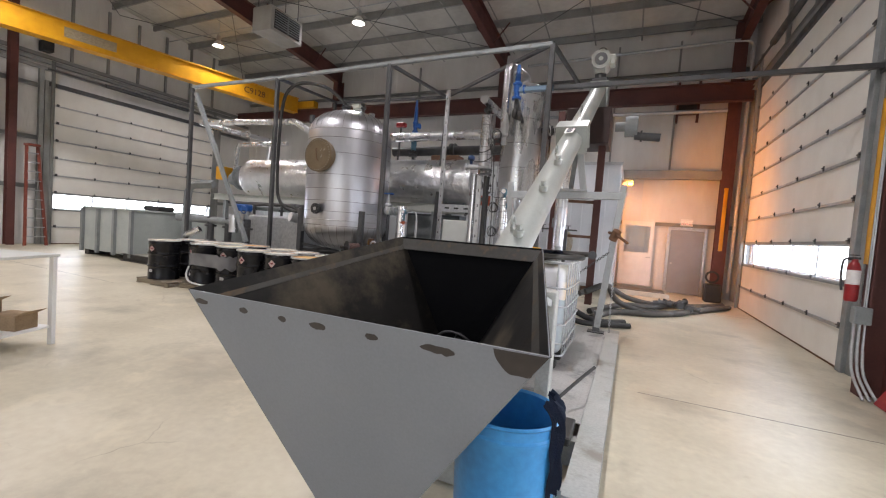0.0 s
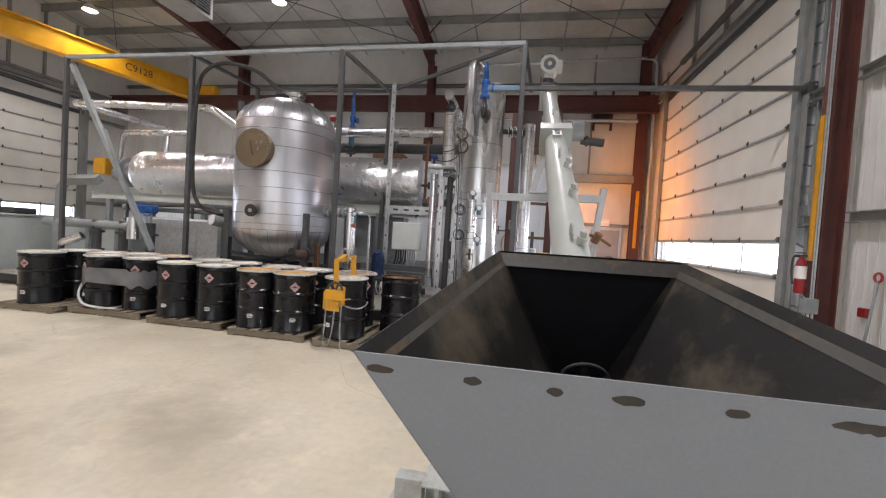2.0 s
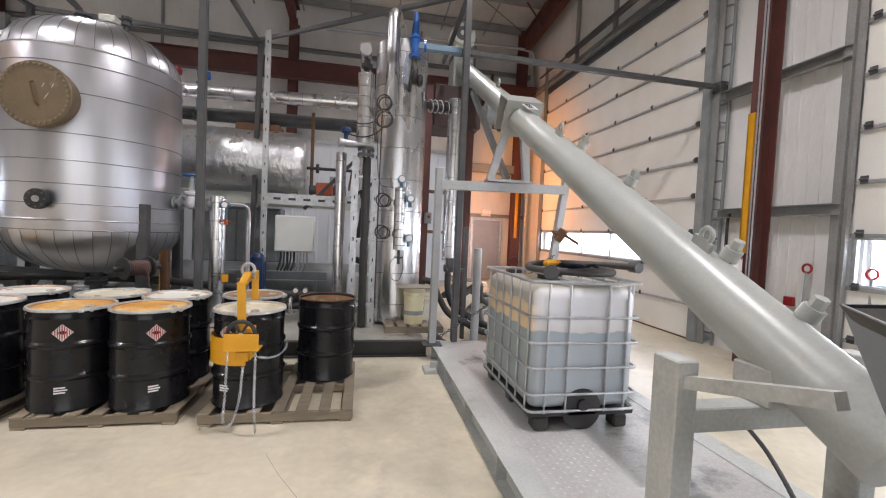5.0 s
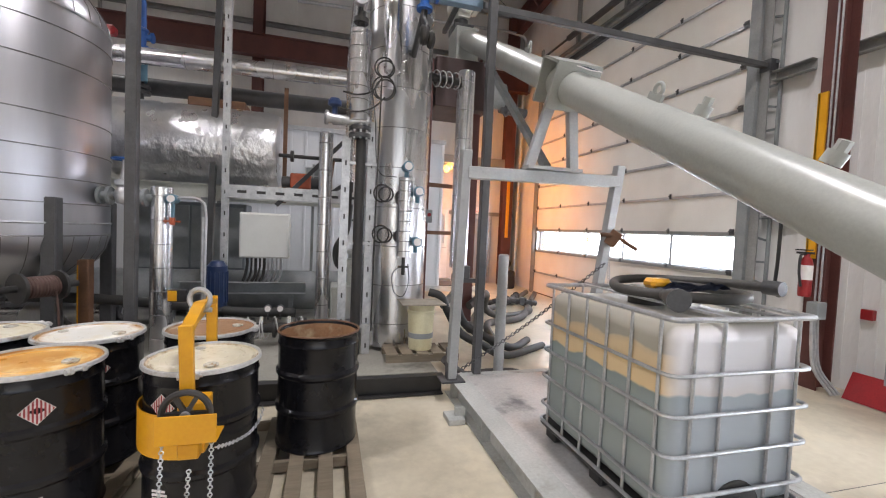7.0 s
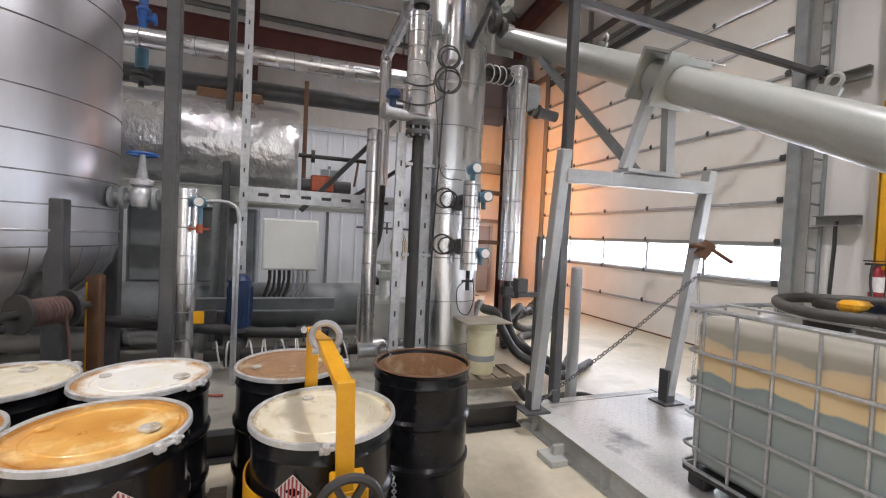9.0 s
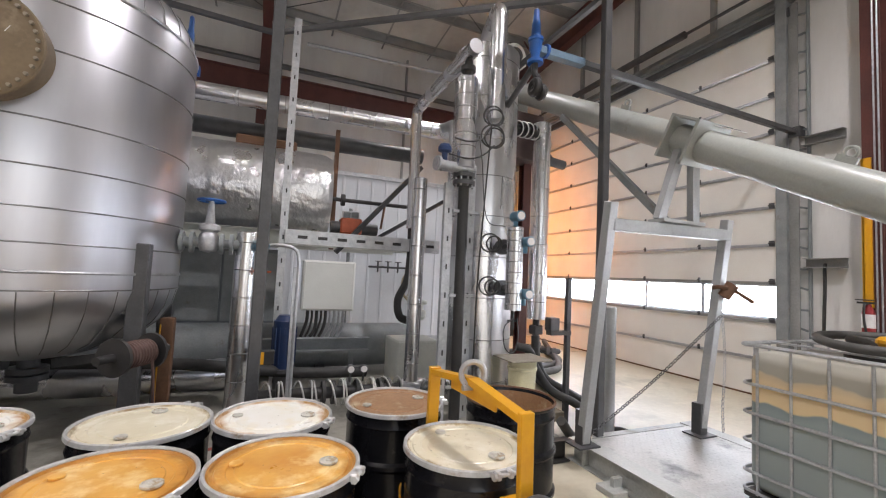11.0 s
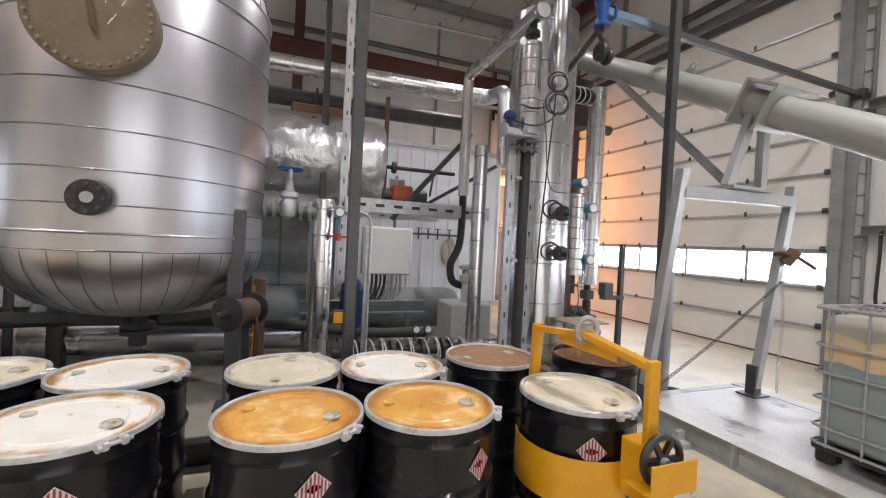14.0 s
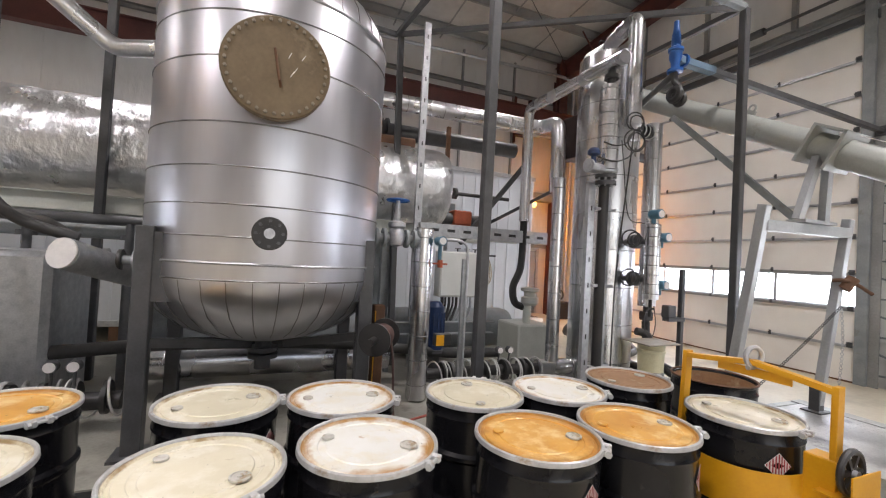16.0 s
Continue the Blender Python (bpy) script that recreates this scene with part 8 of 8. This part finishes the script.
for x in (-3.68, -3.54):
    bm = B()
    rod(bm, (x, 8.3, 0.52), (x, 8.28, 0.62), 0.01, 8)
    rod(bm, (x, 8.25, 0.66), (x, 8.31, 0.66), 0.042, 18)
    g = part("case", bm, DARK_STEEL, t)
    bm = B()
    rod(bm, (x, 8.245, 0.66), (x, 8.25, 0.66), 0.035, 18)
    part("dial", bm, PAPER, g)

# ---- left side: worktable, ladder, containers ----
t = thing("worktable", (-6.4, 1.8, 0), "white steel worktable with lower shelf", "table")
TA, TB, TW = Vector((-5.72, 2.37, 0)), Vector((-7.55, 1.6, 0)), Vector((0.35, -0.83, 0))
d1 = (TB - TA).normalized()
d2 = Vector((-d1.y, d1.x, 0)) if Vector((-d1.y, d1.x, 0)).dot(TW) > 0 else Vector((d1.y, -d1.x, 0))
ca, cb = TA, TA + d1 * 1.9
for c in (ca, cb, ca + d2 * 0.8, cb + d2 * 0.8):
    bm = B()
    bar(bm, c, c + Vector((0, 0, 0.97)), 0.05, 0.05, d1, 0.004)
    part("leg", bm, WHITE_PAINT, t)
bm = B()
m0 = (ca + cb + ca + d2 * 0.8 + cb + d2 * 0.8) / 4
bar(bm, m0 - d1 * 1.0 + Vector((0, 0, 0.985)), m0 + d1 * 1.0 + Vector((0, 0, 0.985)), 0.86, 0.03, (0, 0, 1), 0.004)
part("tabletop", bm, BOX_GREY, t)
bm = B()
bar(bm, m0 - d1 * 0.95 + Vector((0, 0, 0.2)), m0 + d1 * 0.95 + Vector((0, 0, 0.2)), 0.8, 0.025, (0, 0, 1), 0.004)
part("shelf", bm, WHITE_PAINT, t)
for k, (u, w, h, s) in enumerate(((-0.75, -0.18, 0.16, 0.3), (-0.4, -0.1, 0.28, 0.34), (0.1, 0.0, 0.22, 0.4))):
    c = m0 + d1 * u + d2 * w
    t2 = thing("cardboard_box", (c.x, c.y, 0.213), "open cardboard box on the table shelf", "box", "boxes on the shelf")
    bm = B()
    bar(bm, c - d1 * s / 2 + Vector((0, 0, 0.213 + h / 2)), c + d1 * s / 2 + Vector((0, 0, 0.213 + h / 2)), s * 0.8, h, (0, 0, 1), 0.004)
    part("carton", bm, CARDBOARD, t2)
    bm = B()
    e = c + Vector((0, 0, 0.213 + h))
    bar(bm, e - d1 * s / 2 + Vector((0, 0, 0.0)), e - d1 * (s / 2 + 0.1) + Vector((0, 0, 0.05)), s * 0.78, 0.004)
    part("flap", bm, CARDBOARD, t2)
t2 = thing("plastic_bag", (-5.95, 2.2, 0.213), "crumpled pale plastic bag on the shelf", "bag")
bm = B()
bmesh.ops.create_icosphere(bm, subdivisions=3, radius=0.1)
for v in bm.verts:
    v.co *= 1 + 0.35 * noise.noise(v.co * 14)
    v.co.z = max(v.co.z * 0.6 + 0.05, 0.0)
    v.co += Vector((-5.95, 2.2, 0.213))
part("bag", bm, PAPER, t2)
t2 = thing("paper_sheets", (-6.9, 1.8, 1.0), "white paper sheets on the worktable", "paper")
bm = B()
bar(bm, m0 - d1 * 0.3 + Vector((0, 0, 1.006)), m0 + d1 * 0.4 + Vector((0, 0, 1.006)), 0.5, 0.012)
part("sheets", bm, WHITE_PAINT, t2)

t = thing("step_ladder", (-18.4, 7.2, 0), "red fibreglass step ladder standing by the wall", "ladder")
for y in (6.77, 7.33):
    bm = B()
    yt = 7.05 + (y - 7.05) * 0.5
    bar(bm, (-18.2, y, 0), (-18.6, yt, 3.35), 0.08, 0.04, (1, 0, 0))
    part("rail", bm, LADDER_RED, t)
for k in range(10):
    z = 0.3 + k * 0.31
    f = z / 3.35
    bm = B()
    box(bm, -18.24 - 0.4 * f, 7.05 - 0.25 * (1 - 0.5 * f), z - 0.015, -18.12 - 0.4 * f, 7.05 + 0.25 * (1 - 0.5 * f), z + 0.015)
    part("step", bm, RIM, t)
bm = B()
box(bm, -18.75, 6.88, 3.33, -18.45, 7.22, 3.4, 0.01)
part("cap", bm, LADDER_RED, t)


def container(x0, y0, x1, y1, h, name, label):
    t = thing(name, ((x0 + x1) / 2, (y0 + y1) / 2, 0), label, "container", "grey steel containers")
    bm = B()
    box(bm, x0, y0, 0.15, x1, y1, h, 0.01)
    part("body", bm, CONTAINER, t)
    bm = B()
    box(bm, x0 - 0.04, y0 - 0.04, h, x1 + 0.04, y1 + 0.04, h + 0.05, 0.01)
    part("top_rim", bm, CONTAINER, t)
    n = max(2, round((x1 - x0) / 0.9))
    for k in range(n + 1):
        x = x0 + (x1 - x0) * k / n
        bm = B()
        box(bm, x - 0.05, y0 - 0.08, 0.1, x + 0.05, y0 - 0.001, h - 0.002)
        part("rib", bm, GREY_STEEL, t)
    for x in (x0 + 0.1, x1 - 0.3):
        bm = B()
        box(bm, x, y0, 0.0, x + 0.2, y1, 0.149)
        part("runner", bm, BLACK_STEEL, t)
    return t


container(-15.4, 7.1, -12.9, 9.2, 1.42, "steel_container", "grey steel ribbed container with flat lid")
container(-12.6, 8.6, -10.9, 10.0, 1.35, "steel_container", "grey steel ribbed container beside the unit")
t = thing("dark_machine", (-13.6, 8.2, 1.47), "dark pump parts lying on the container lid", "machine part")
bm = B()
box(bm, -13.5, 7.8, 1.47, -12.95, 8.3, 1.62, 0.03)
rod(bm, (-13.9, 8.0, 1.55), (-13.3, 8.1, 1.55), 0.07, 14)
part("pump", bm, BLACK_STEEL, t)
t = thing("bent_duct", (-11.7, 7.8, 1.4), "grey bent square duct beside the frame", "duct")
bm = B()
tube(bm, elbows([(-11.7, 7.8, 0.2), (-11.6, 7.8, 2.3), (-10.7, 7.9, 2.35)], 0.3), 0.12, 4)
part("duct", bm, GREY_STEEL, t)
